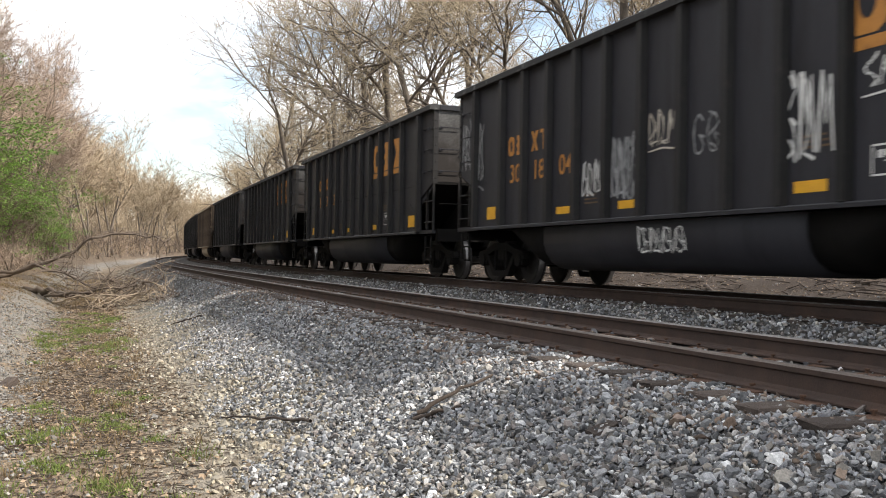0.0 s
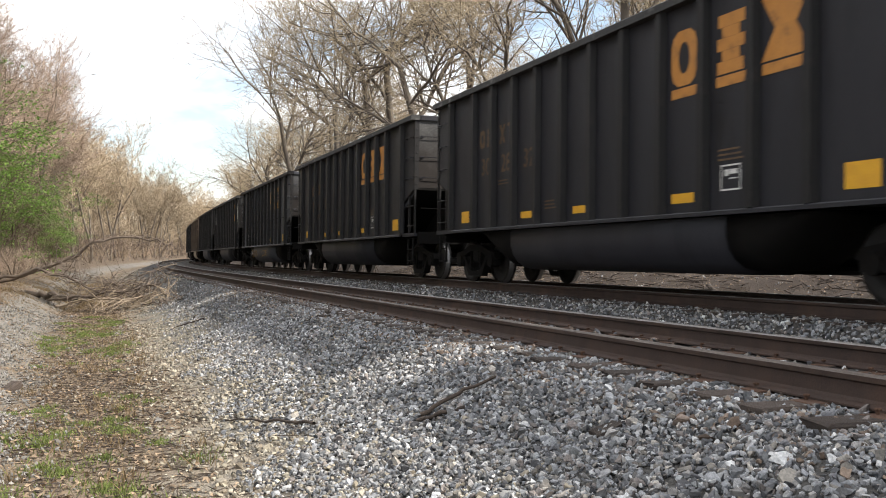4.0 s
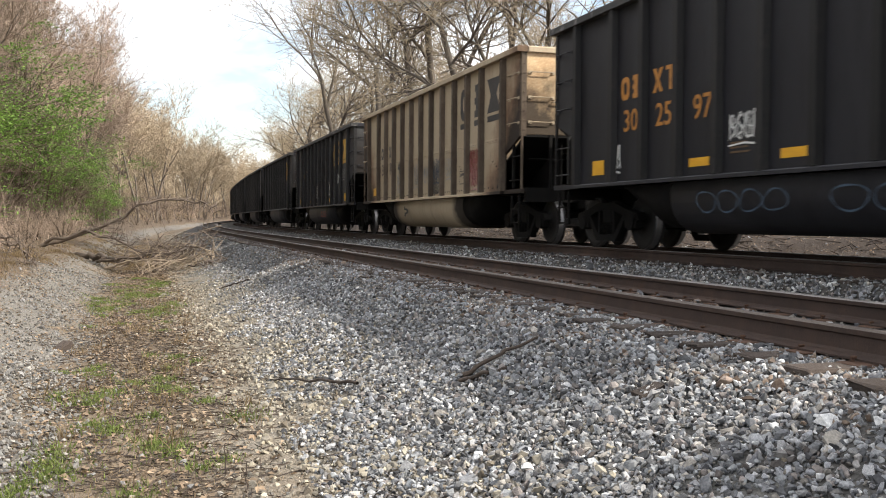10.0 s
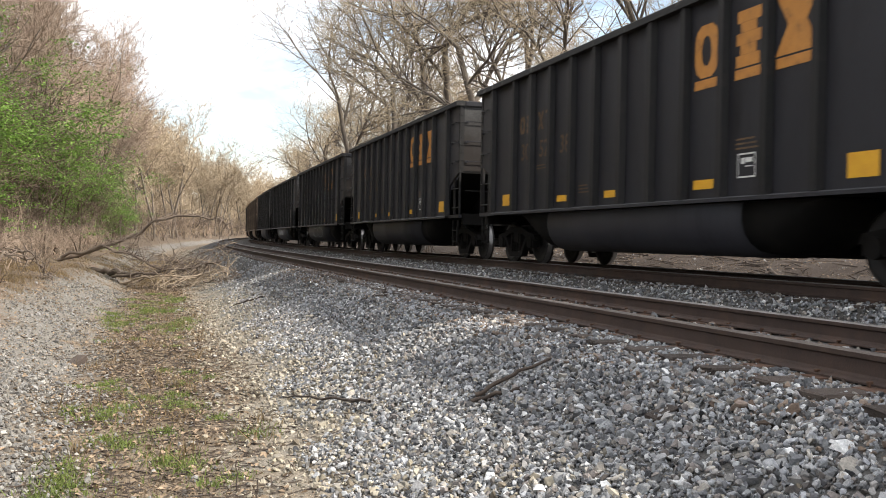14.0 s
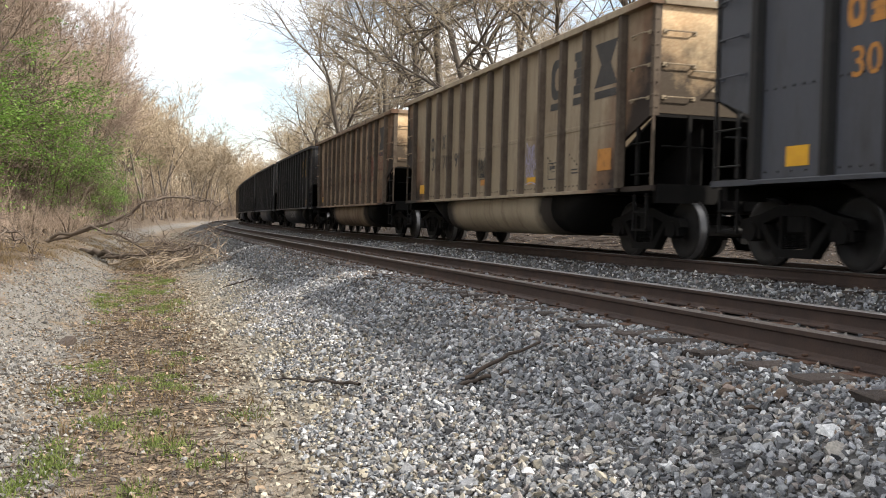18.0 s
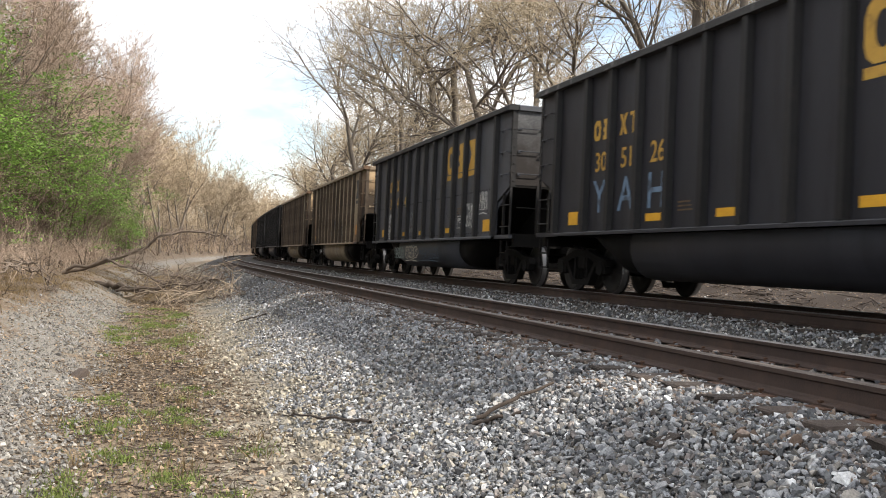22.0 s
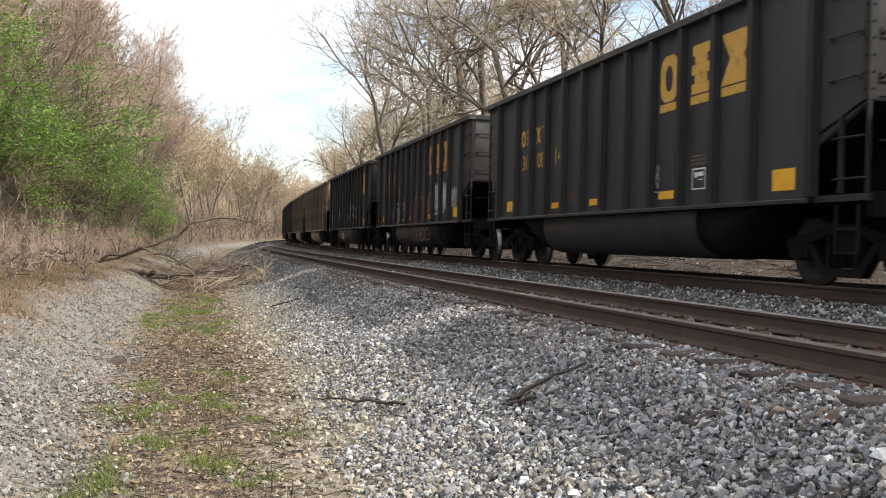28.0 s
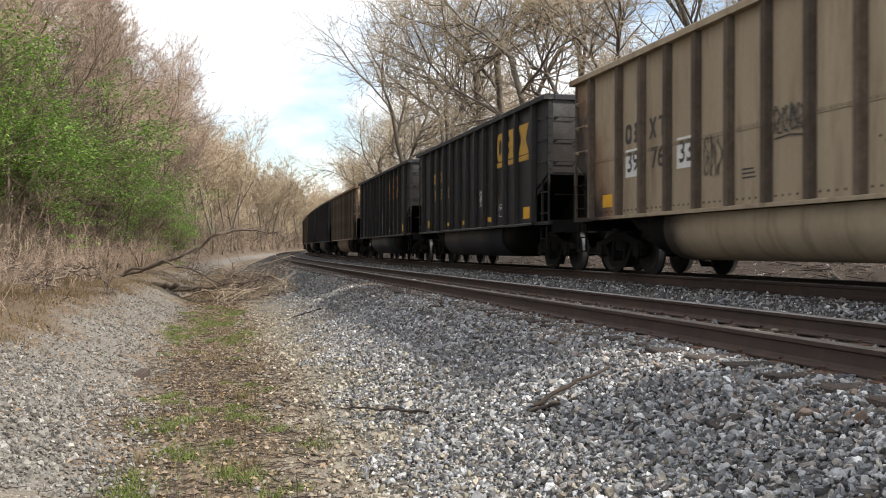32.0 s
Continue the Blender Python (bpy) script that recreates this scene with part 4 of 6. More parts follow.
# paint, digits, lettering, label's ending, tags: (style, along, up, width, height, strokes, paint)
W, G_, K_ = M_WHITE, M_GREYPAINT, M_DARKLET
TRAIN = {
    -1: ("black", "301804", M_ORANGE, "covered in white graffiti", [("scrawl", -6.85, 2.8, 0.5, 1.1, 2, G_), ("scrawl", -6.15, 2.6, 0.55, 1.2, 2, G_), ("scrawl", -1.5, 1.75, 0.6, 0.6, 3, W), ("scrawl", -0.5, 1.85, 0.75, 1.0, 4, G_), ("scrawl", 0.5, 2.3, 0.7, 0.5, 3, M_CREAM), ("scrawl", 1.5, 2.1, 0.6, 0.6, 2, G_), ("scrawl", 3.35, 2.1, 0.85, 1.1, 3, W), ("scrawl", 4.5, 2.4, 0.7, 0.4, 3, W), ("scrawl", 0.5, 0.78, 1.2, 0.4, 4, W)]),
    0: ("black", "303724", M_ORANGE, "with clean sides", []),
    1: ("black", "301957", M_ORANGE, "with bright orange lettering", []),
    2: ("black", "302708", M_ORANGE, "with white tags along the side", [("scrawl", -1.6, 1.5, 0.5, 0.5, 3, W), ("scrawl", 0.0, 1.65, 0.75, 0.7, 4, W), ("scrawl", 2.2, 1.8, 0.6, 0.5, 3, M_CREAM)]),
    3: ("tan", "398566", M_DARKLET, "with dark scrawled graffiti", [("scrawl", -5.6, 2.7, 0.45, 0.8, 1, K_), ("scrawl", -1.45, 2.0, 0.75, 0.75, 3, K_), ("scrawl", -0.5, 1.6, 0.6, 0.6, 3, K_), ("scrawl", 0.6, 1.85, 0.7, 0.4, 2, G_), ("scrawl", 1.5, 1.85, 0.8, 0.65, 4, K_), ("scrawl", 2.45, 1.9, 0.7, 0.7, 2, G_), ("scrawl", 3.45, 2.28, 0.8, 0.36, 4, K_), ("scrawl", 5.6, 2.3, 0.8, 0.5, 5, M_LILAC)]),
    6: ("blue", "305406", M_GOLD, "with yellow graffiti on the trough", [("scrawl", -4.6, 1.55, 0.5, 0.3, 3, W), ("bubble", -2.4, 0.74, 1.6, 0.34, 4, M_GOLD), ("fat", -2.4, 0.74, 1.4, 0.2, 5, M_FADED), ("bubble", 0.6, 0.74, 1.5, 0.28, 4, M_GOLD)]),
    7: ("black", "394187", M_GOLD, "with white scrawls and yellow strips", [("fill", -6.2, 3.1, 0.4, 0.9, 1, W), ("scrawl", -3.6, 3.1, 0.7, 0.35, 3, G_), ("scrawl", -1.6, 3.0, 0.8, 0.4, 3, G_), ("scrawl", 0.4, 3.1, 0.9, 0.4, 3, W), ("scrawl", 6.7, 3.1, 0.4, 0.9, 3, W), ("scrawl", 1.4, 1.9, 0.7, 0.5, 4, M_FADED)]),
    8: ("blue", "305771", M_ORANGE, "with a small white tag", [("scrawl", -3.4, 1.7, 0.5, 0.4, 3, W)]),
    9: ("tan", "398483", M_DARKLET, "with a blue painted patch", [("fill", -6.65, 3.25, 0.62, 0.95, 1, M_BLUEPAINT), ("scrawl", -5.6, 2.0, 0.6, 0.4, 2, W), ("runs", 0.55, 1.72, 0.5, 0.95, 1, K_), ("scrawl", -2.4, 0.78, 0.5, 0.3, 1, K_), ("scrawl", 0.9, 0.8, 0.7, 0.36, 2, K_), ("scrawl", 0.55, 2.2, 0.4, 0.6, 3, K_), ("scrawl", 2.0, 1.8, 0.6, 0.5, 3, G_), ("scrawl", -3.4, 3.2, 0.1, 0.4, 1, K_)]),
    10: ("black", "303485", M_ORANGE, "with tall cream graffiti", [("scrawl", -6.75, 2.8, 0.35, 1.1, 2, W), ("scrawl", -4.6, 1.7, 0.5, 0.7, 3, W), ("scrawl", -4.75, 1.3, 0.4, 0.35, 2, W), ("fill", -1.0, 1.78, 1.5, 1.05, 2, M_CREAM), ("scrawl", -0.95, 1.75, 1.2, 0.7, 2, K_), ("scrawl", 1.0, 1.85, 0.7, 0.5, 3, W)]),
    11: ("black", "302597", M_ORANGE, "with a blue scrawl on the trough", [("scrawl", -4.9, 1.5, 0.4, 0.4, 3, W), ("scrawl", -1.4, 1.7, 0.7, 0.4, 4, W), ("bubble", -1.5, 0.76, 2.0, 0.3, 4, M_BLUESMEAR), ("bubble", 1.2, 0.76, 2.0, 0.3, 3, M_BLUESMEAR)]),
    12: ("tan", "397844", M_DARKLET, "with a dense red tag", [("scrawl", -2.4, 1.6, 0.5, 0.5, 2, G_), ("scrawl", -0.5, 1.75, 0.6, 0.6, 3, G_), ("scrawl", 0.5, 1.7, 0.6, 0.5, 3, G_), ("runs", 1.35, 1.6, 0.5, 0.8, 2, K_), ("scrawl", 1.4, 1.8, 0.6, 0.6, 3, M_BLUESMEAR), ("scrawl", 2.46, 1.8, 0.6, 0.5, 3, G_), ("scrawl", 4.45, 1.7, 0.75, 0.95, 4, M_RED), ("scrawl", 4.45, 1.6, 0.7, 0.7, 5, M_PINK), ("scrawl", 4.4, 1.85, 0.7, 0.6, 5, M_RED), ("fat", -1.6, 0.76, 0.5, 0.3, 1, K_)]),
    13: ("black", "300423", M_GOLD, "with white and grey graffiti", [("scrawl", -0.85, 1.65, 0.5, 0.75, 2, W), ("scrawl", -0.25, 1.55, 0.5, 0.6, 2, G_), ("scrawl", 2.5, 1.75, 0.6, 0.6, 4, W), ("scrawl", 4.45, 2.1, 0.75, 0.42, 4, W), ("scrawl", 5.3, 2.25, 0.5, 0.4, 2, G_), ("scrawl", 0.9, 0.78, 1.3, 0.22, 5, M_RED)]),
    14: ("black", "394133", M_GOLD, "with upright yellow strips", [("scrawl", -1.9, 1.6, 0.5, 0.6, 3, G_), ("scrawl", 2.4, 1.9, 0.75, 0.5, 4, G_), ("scrawl", 2.4, 1.6, 0.6, 0.3, 3, G_)]),
    15: ("black", "303579", M_ORANGE, "with small white tags", [("scrawl", -5.4, 1.8, 0.45, 0.6, 3, W), ("scrawl", -3.3, 1.75, 0.5, 0.6, 4, W), ("scrawl", -0.32, 1.65, 0.45, 0.5, 3, W), ("scrawl", 0.62, 1.95, 0.45, 0.8, 3, W), ("scrawl", 2.5, 1.65, 0.45, 0.6, 3, W), ("scrawl", 4.4, 1.75, 0.4, 0.4, 3, G_), ("scrawl", 5.55, 1.7, 0.5, 0.3, 3, G_), ("scrawl", 6.75, 2.9, 0.25, 1.6, 2, G_)]),
    18: ("black", "302677", M_ORANGE, "with big grey-green looping graffiti", [("bubble", 0.1, 2.1, 3.0, 1.5, 2, M_TEALGREY), ("bubble", -0.6, 1.5, 1.6, 0.7, 2, M_TEALGREY), ("fill", -0.4, 1.55, 0.3, 0.16, 1, W), ("bubble", 0.3, 0.76, 3.0, 0.5, 2, M_TEALGREY), ("scrawl", 2.4, 2.0, 1.0, 1.4, 2, M_TEALGREY)]),
    19: ("blue", "303991", M_ORANGE, "with cream block graffiti across the sill", [("fill", -0.25, 1.66, 2.9, 1.05, 4, M_CREAM), ("bubble", -0.25, 1.66, 2.9, 0.85, 4, M_GREYPAINT), ("fill", -0.2, 0.78, 2.6, 0.36, 4, M_GREYPAINT), ("scrawl", -2.4, 1.85, 0.7, 0.4, 3, W), ("scrawl", -4.4, 1.5, 0.5, 0.45, 3, M_CREAM), ("scrawl", 4.4, 1.75, 0.7, 0.8, 4, M_CREAM), ("scrawl", 5.55, 1.75, 0.8, 0.75, 4, M_CREAM)]),
    20: ("blue", "303909", M_ORANGE, "with white tags near the end", [("scrawl", -1.4, 1.4, 0.3, 0.4, 3, G_), ("fill", 0.5, 1.45, 0.16, 0.12, 1, W), ("scrawl", 4.4, 1.85, 0.75, 0.6, 4, W), ("scrawl", 5.45, 1.9, 0.7, 0.65, 3, W)]),
    21: ("drab", "397899", M_DARKLET, "with a dark tag and lilac runs", [("scrawl", -0.5, 1.75, 0.6, 0.5, 3, K_), ("fill", -0.4, 1.42, 0.4, 0.14, 1, M_ORANGE), ("scrawl", 2.46, 1.75, 0.65, 0.75, 4, M_LILAC), ("fill", 2.5, 1.36, 0.5, 0.14, 1, M_YELLOW), ("fill", 5.65, 1.6, 0.5, 0.36, 1, M_ORANGE)]),
    22: ("brown", "398771", M_DARKLET, "stained reddish brown", [("scrawl", 2.0, 2.1, 1.7, 0.34, 6, M_RED), ("scrawl", 4.4, 2.35, 0.7, 0.8, 3, M_RED), ("scrawl", 5.5, 2.45, 0.8, 0.7, 3, M_RED), ("scrawl", 5.5, 1.7, 0.6, 0.4, 3, M_FADED), ("scrawl", -2.2, 1.9, 1.2, 0.3, 5, M_FADED)]),
    23: ("black", "300553", M_GOLD, "with white tags and a lilac scrawl", [("scrawl", -6.6, 3.3, 0.4, 0.6, 2, W), ("scrawl", -4.4, 1.7, 0.5, 0.7, 2, G_), ("scrawl", -0.4, 1.75, 0.4, 0.6, 3, G_), ("scrawl", 2.5, 2.05, 0.75, 0.4, 4, M_LILAC), ("scrawl", 4.5, 2.05, 0.75, 0.6, 5, W), ("scrawl", 0.6, 0.8, 1.9, 0.35, 5, G_)]),
    24: ("blue", "300614", M_GOLD, "with teal block graffiti", [("fill", -0.75, 1.62, 3.3, 1.0, 4, M_TEAL), ("bubble", -0.75, 1.62, 3.3, 0.95, 4, M_DARKLET), ("scrawl", -5.0, 1.7, 0.7, 0.8, 4, W), ("scrawl", -3.6, 1.7, 0.6, 0.8, 3, W), ("scrawl", 1.6, 2.3, 0.7, 0.6, 4, W), ("fill", 1.5, 1.55, 0.5, 0.7, 1, M_BLUESMEAR), ("scrawl", 2.4, 2.0, 0.7, 0.4, 4, W)]),
    25: ("black", "305126", M_GOLD, "with pale blue letters", [("scrawl", 3.4, 2.0, 0.8, 0.5, 4, M_BLUEPAINT)]),
    26: ("blue", "304946", M_GOLD, "with pale looping graffiti on the trough", [("scrawl", -4.4, 1.75, 0.6, 0.5, 3, W), ("scrawl", -4.5, 1.35, 0.4, 0.4, 2, W), ("bubble", -3.0, 0.72, 1.3, 0.36, 4, M_TEALGREY), ("scrawl", -3.0, 0.72, 1.3, 0.36, 5, M_TEALGREY), ("bubble", -1.4, 0.74, 1.6, 0.4, 3, M_CREAM), ("scrawl", -1.4, 0.74, 1.5, 0.42, 4, M_CREAM), ("scrawl", 0.6, 0.72, 2.2, 0.36, 6, M_BLUESMEAR), ("scrawl", -1.5, 1.75, 0.4, 0.5, 2, G_), ("scrawl", -1.5, 1.4, 0.7, 0.15, 3, G_), ("scrawl", 2.0, 1.55, 0.1, 0.7, 1, W), ("scrawl", 4.3, 1.65, 0.6, 0.7, 3, W), ("scrawl", 5.4, 1.95, 0.6, 0.5, 3, W)]),
    27: ("drab", "398332", M_DARKLET, "with black paint runs", [("scrawl", 0.5, 1.9, 0.65, 0.5, 4, M_BLUESMEAR), ("scrawl", 1.5, 1.6, 0.6, 0.95, 4, K_), ("runs", 2.1, 1.6, 0.4, 0.9, 2, K_), ("scrawl", 2.5, 1.75, 0.4, 0.8, 2, K_), ("fill", 5.65, 1.6, 0.5, 0.36, 1, M_ORANGE), ("bubble", -2.6, 0.76, 0.8, 0.3, 2, G_), ("bubble", 1.2, 0.76, 1.1, 0.3, 2, G_)]),
    28: ("drab", "397892", M_DARKLET, "with dark graffiti and black runs", [("scrawl", -1.0, 1.95, 1.6, 0.5, 4, K_), ("scrawl", 0.5, 2.2, 0.7, 0.4, 3, K_), ("scrawl", 1.2, 2.05, 0.5, 0.5, 2, K_), ("runs", 1.7, 1.62, 0.7, 0.95, 2, K_), ("runs", -0.5, 2.2, 0.08, 1.1, 1, K_), ("runs", 0.95, 3.0, 0.06, 1.2, 1, K_), ("scrawl", 3.45, 2.2, 0.8, 0.36, 4, K_), ("scrawl", 4.45, 2.0, 0.75, 0.6, 3, G_), ("scrawl", 5.55, 2.25, 0.95, 0.6, 4, K_), ("fill", 5.75, 1.72, 0.6, 0.34, 1, M_YELLOW), ("fill", 2.46, 1.34, 0.5, 0.14, 1, M_YELLOW), ("fill", -0.5, 1.34, 0.4, 0.12, 1, M_YELLOW), ("scrawl", -4.4, 1.6, 0.7, 0.5, 3, M_BLUEPAINT), ("scrawl", -5.5, 2.1, 0.8, 0.3, 4, M_RED), ("scrawl", 1.6, 0.76, 1.6, 0.36, 5, K_), ("scrawl", -2.0, 0.76, 1.6, 0.24, 5, K_)]),
    29: ("black", "301109", M_ORANGE, "with white spray tags", [("fill", -1.9, 1.35, 0.2, 0.14, 1, W), ("scrawl", -0.5, 1.7, 0.7, 0.6, 3, G_), ("scrawl", 0.5, 1.7, 0.75, 0.85, 3, W), ("scrawl", 1.5, 1.7, 0.65, 0.8, 3, G_), ("scrawl", 2.5, 1.85, 0.6, 0.4, 3, G_), ("scrawl", 4.5, 1.9, 0.9, 1.15, 4, W), ("scrawl", 5.5, 2.1, 0.6, 0.8, 2, W), ("scrawl", -0.4, 0.82, 2.2, 0.18, 8, G_)]),
    30: ("blue", "305605", M_ORANGE, "with thin white outline letters", [("bubble", -3.4, 1.75, 0.35, 0.42, 1, W), ("scrawl", -2.4, 1.8, 0.35, 0.4, 1, W), ("scrawl", -1.4, 1.85, 0.35, 0.4, 1, W), ("bubble", 0.1, 1.8, 0.3, 0.4, 1, W), ("scrawl", 1.4, 1.85, 0.35, 0.4, 1, W), ("bubble", 3.4, 1.9, 0.7, 0.9, 2, W)]),
    31: ("brown", "397450", M_DARKLET, "with rust streaks", [("scrawl", 1.0, 1.8, 0.9, 0.5, 4, K_)]),
    32: ("black", "300814", M_GOLD, "with clean sides", [("scrawl", 2.0, 1.6, 0.5, 0.4, 3, G_)]),
    33: ("black", "305180", M_ORANGE, "with pink and white graffiti", [("bubble", -2.5, 1.55, 2.1, 0.8, 4, W), ("bubble", 1.5, 1.55, 2.8, 1.1, 4, M_PINK), ("bubble", 1.4, 1.55, 2.6, 0.85, 4, M_RED), ("scrawl", 3.5, 1.9, 0.8, 0.9, 4, W), ("scrawl", 4.6, 1.85, 0.85, 1.0, 5, W), ("scrawl", 5.5, 1.8, 0.6, 0.6, 4, W), ("bubble", 1.2, 0.74, 2.6, 0.45, 4, M_PINK)]),
    34: ("black", "301150", M_GOLD, "with a long white script graffiti", [("scrawl", -6.7, 3.4, 0.55, 0.4, 2, W), ("scrawl", -5.6, 1.75, 0.6, 0.5, 3, W), ("scrawl", -4.4, 1.75, 0.8, 0.75, 3, W), ("scrawl", -4.3, 1.3, 0.5, 0.3, 2, G_), ("bubble", -2.4, 1.9, 0.8, 1.0, 1, M_CREAM), ("fill", -2.35, 2.0, 0.3, 0.7, 1, M_CREAM), ("scrawl", -0.2, 1.8, 2.4, 0.8, 4, G_), ("scrawl", 2.2, 1.9, 2.2, 0.9, 4, W), ("scrawl", -1.2, 0.76, 0.8, 0.3, 4, W)]),
    35: ("drab", "398612", M_DARKLET, "with brown rust runs", [("scrawl", -1.5, 1.85, 0.6, 0.6, 2, M_FADED), ("scrawl", -0.5, 1.8, 0.7, 0.6, 3, M_FADED), ("scrawl", 0.5, 1.64, 0.62, 0.3, 3, M_VIOLET), ("fill", 0.5, 1.25, 0.4, 0.1, 1, M_YELLOW), ("scrawl", 2.5, 1.66, 0.8, 0.5, 3, M_VIOLET), ("scrawl", 3.5, 1.6, 0.6, 0.4, 3, M_LILAC)]),
    36: ("drab", "397633", M_DARKLET, "with white number patches", [("scrawl", -1.4, 1.9, 0.8, 0.7, 4, K_), ("scrawl", 0.5, 2.2, 0.7, 0.4, 4, K_)]),
    37: ("black", "303012", M_GOLD, "with a white tag", [("scrawl", 1.6, 1.9, 0.5, 0.5, 4, W)]),
    38: ("black", "302245", M_FADED, "with faded lettering", [("scrawl", 0.5, 1.8, 0.4, 0.9, 3, W)]),
    39: ("brown", "397310", M_DARKLET, "stained dark brown", []),
}
E_AT = {-1: 4.2, 1: 2.9, 9: 3.4, 23: 3.87, 29: 3.5, 34: 3.5, 13: 3.5, 36: 3.45, 37: 3.4}          # where the emblem starts on cars that differ
FILL = {4: "black", 5: "black", 16: "black", 17: "black", 40: "black", 41: "black", 42: "brown", 43: "black", 44: "black", 45: "black", 46: "black", -2: "black", -3: "black", -4: "black"}


def build_car(i):
    paint, digits, ink, tail, tags = TRAIN.get(i, (FILL.get(i, "black"), "", M_ORANGE, "with grimy sides", []))
    mat, end_mat, words, rib_mat, chord_mat = PAINTS[paint]
    light = paint in ("tan", "drab", "brown")
    car = tagged(new("coal_car"), f"{words} steel coal car {tail}", "railway car", "cars of the coal train")
    part("body", shared("body", mat, m_body), None, car)
    for sy, turn in ((-1, 0), (1, 180)):
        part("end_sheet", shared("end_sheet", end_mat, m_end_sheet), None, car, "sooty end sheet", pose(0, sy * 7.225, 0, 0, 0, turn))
        part("slope_sheet", shared("slope_sheet", M_UNDER, m_slope), None, car, "slope sheet blackened by soot and painted-in shade", pose(0, sy * 7.25, 0, 0, 0, turn))
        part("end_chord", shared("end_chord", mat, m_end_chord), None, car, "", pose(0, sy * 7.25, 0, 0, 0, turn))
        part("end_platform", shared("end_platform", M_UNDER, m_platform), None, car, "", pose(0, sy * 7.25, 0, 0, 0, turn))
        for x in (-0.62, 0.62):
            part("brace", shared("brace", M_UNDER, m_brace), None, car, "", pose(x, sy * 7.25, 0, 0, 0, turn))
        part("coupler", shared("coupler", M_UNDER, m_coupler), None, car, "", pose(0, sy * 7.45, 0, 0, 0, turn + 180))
        part("lever", shared("lever", mat, m_lever), None, car, "", pose(0, sy * 7.255, 2.86, 0, 0, turn))
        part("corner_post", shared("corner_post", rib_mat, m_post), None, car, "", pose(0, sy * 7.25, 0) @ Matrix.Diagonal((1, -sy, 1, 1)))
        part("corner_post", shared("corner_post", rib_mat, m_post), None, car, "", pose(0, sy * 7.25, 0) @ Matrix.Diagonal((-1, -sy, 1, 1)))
        # On pale cars the ladder is coloured near black for the end bay's shade.
        part("ladder", shared("ladder", M_UNDER if light else rib_mat, m_ladder), None, car, "", pose(0, sy * 7.23, 0) @ Matrix.Diagonal((1, -sy, 1, 1)))
        part("step", shared("step", M_UNDER, m_step), None, car, "", pose(0, sy * 7.2, 0) @ Matrix.Diagonal((1, -sy, 1, 1)))
        for z in (2.46, 2.96, 3.46):
            part("grab_iron", shared("grab_iron", mat, m_side_hold), None, car, "", pose(-HALF_W, sy * 6.84, z))
            part("grab_iron", shared("grab_iron", mat, m_end_hold, "end_hold"), None, car, "", pose(sy * 1.14, sy * 7.25, z, 0, 0, turn))
        build_truck(car, sy * TRUCK_Y)
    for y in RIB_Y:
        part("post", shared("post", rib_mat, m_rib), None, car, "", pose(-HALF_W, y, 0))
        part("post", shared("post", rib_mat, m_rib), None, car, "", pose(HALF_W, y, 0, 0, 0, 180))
    for turn in (0, 180):
        part("top_chord", shared("top_chord", chord_mat, m_chord), None, car, "", pose(0, 0, 0, 0, 0, turn))
        part("side_sill", shared("side_sill", mat, m_sill), None, car, "", pose(0, 0, 0, 0, 0, turn))
        part("trough", shared("trough", mat, m_tub, None, True), None, car, "rounded trough under the sill", pose(0, 0, 0, 0, 0, turn))
        for sy in (1, -1):
            # Near-black colour stands for the shade on the trough's sloping ends.
            part("discharge_gate", shared("discharge_gate", M_UNDER, m_tub_end, None, True), None, car, "sloping trough end with shade in its colour", pose(0.06 if turn == 0 else -0.06, 0, 0, 0, 0, turn) @ Matrix.Diagonal((1, sy, 1, 1)))
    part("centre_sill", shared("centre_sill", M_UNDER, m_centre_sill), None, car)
    if paint != "black" or i % 3 == 0:
        part("rivet_row", shared("rivet_row", M_POST, m_rivets), None, car, "row of rivets along the seam")["kind"] = "stuff"
    if light:
        part("seam", shared("seam", mat, m_seam), None, car, "lapped seam of the side sheets")
        part("rivets", shared("rivets", M_POST, m_post_rivets), None, car)["kind"] = "stuff"
    # emblem: three shapes, each with a bar below
    newer = digits.startswith("39")
    e_ink = ink if ink != M_FADED else M_ORANGE
    e0 = E_AT.get(i, (3.62 if light else 3.5) if newer else 2.47)
    e_at = (e0, e0 + 1.0, e0 + 2.0)
    for u, make, nm in zip(e_at, (m_mark_ring, m_mark_steps, m_mark_glass), ("ring", "steps", "glass")):
        part("emblem", shared("emblem", e_ink, make, nm), None, car, "", on_side(u, 3.20 if newer else 3.16) @ Matrix.Diagonal((1.05, 1.12, 1, 1)))
        w = 0.8 if nm == "glass" else 0.58
        part("emblem_bar", shared("emblem_bar", e_ink, m_panel(w, 0.13), "bar%g" % w), None, car, "", on_side(u, 2.70))
    # running number with the short mark over it
    low = newer or i in (-1, 11, 13, 18)
    v_num, v_mark, num_ink = (2.03, 2.56, ink) if low else (2.30, 2.88, ink)
    if not digits:
        digits, num_ink = "30%02d%02d" % ((i * 37) % 60, (i * 53) % 90), M_FADED
        part("small_print", shared("small_print", M_FADED, m_small_print(2, 0.5), "dim"), None, car, "", on_side(-3.5, 2.0))
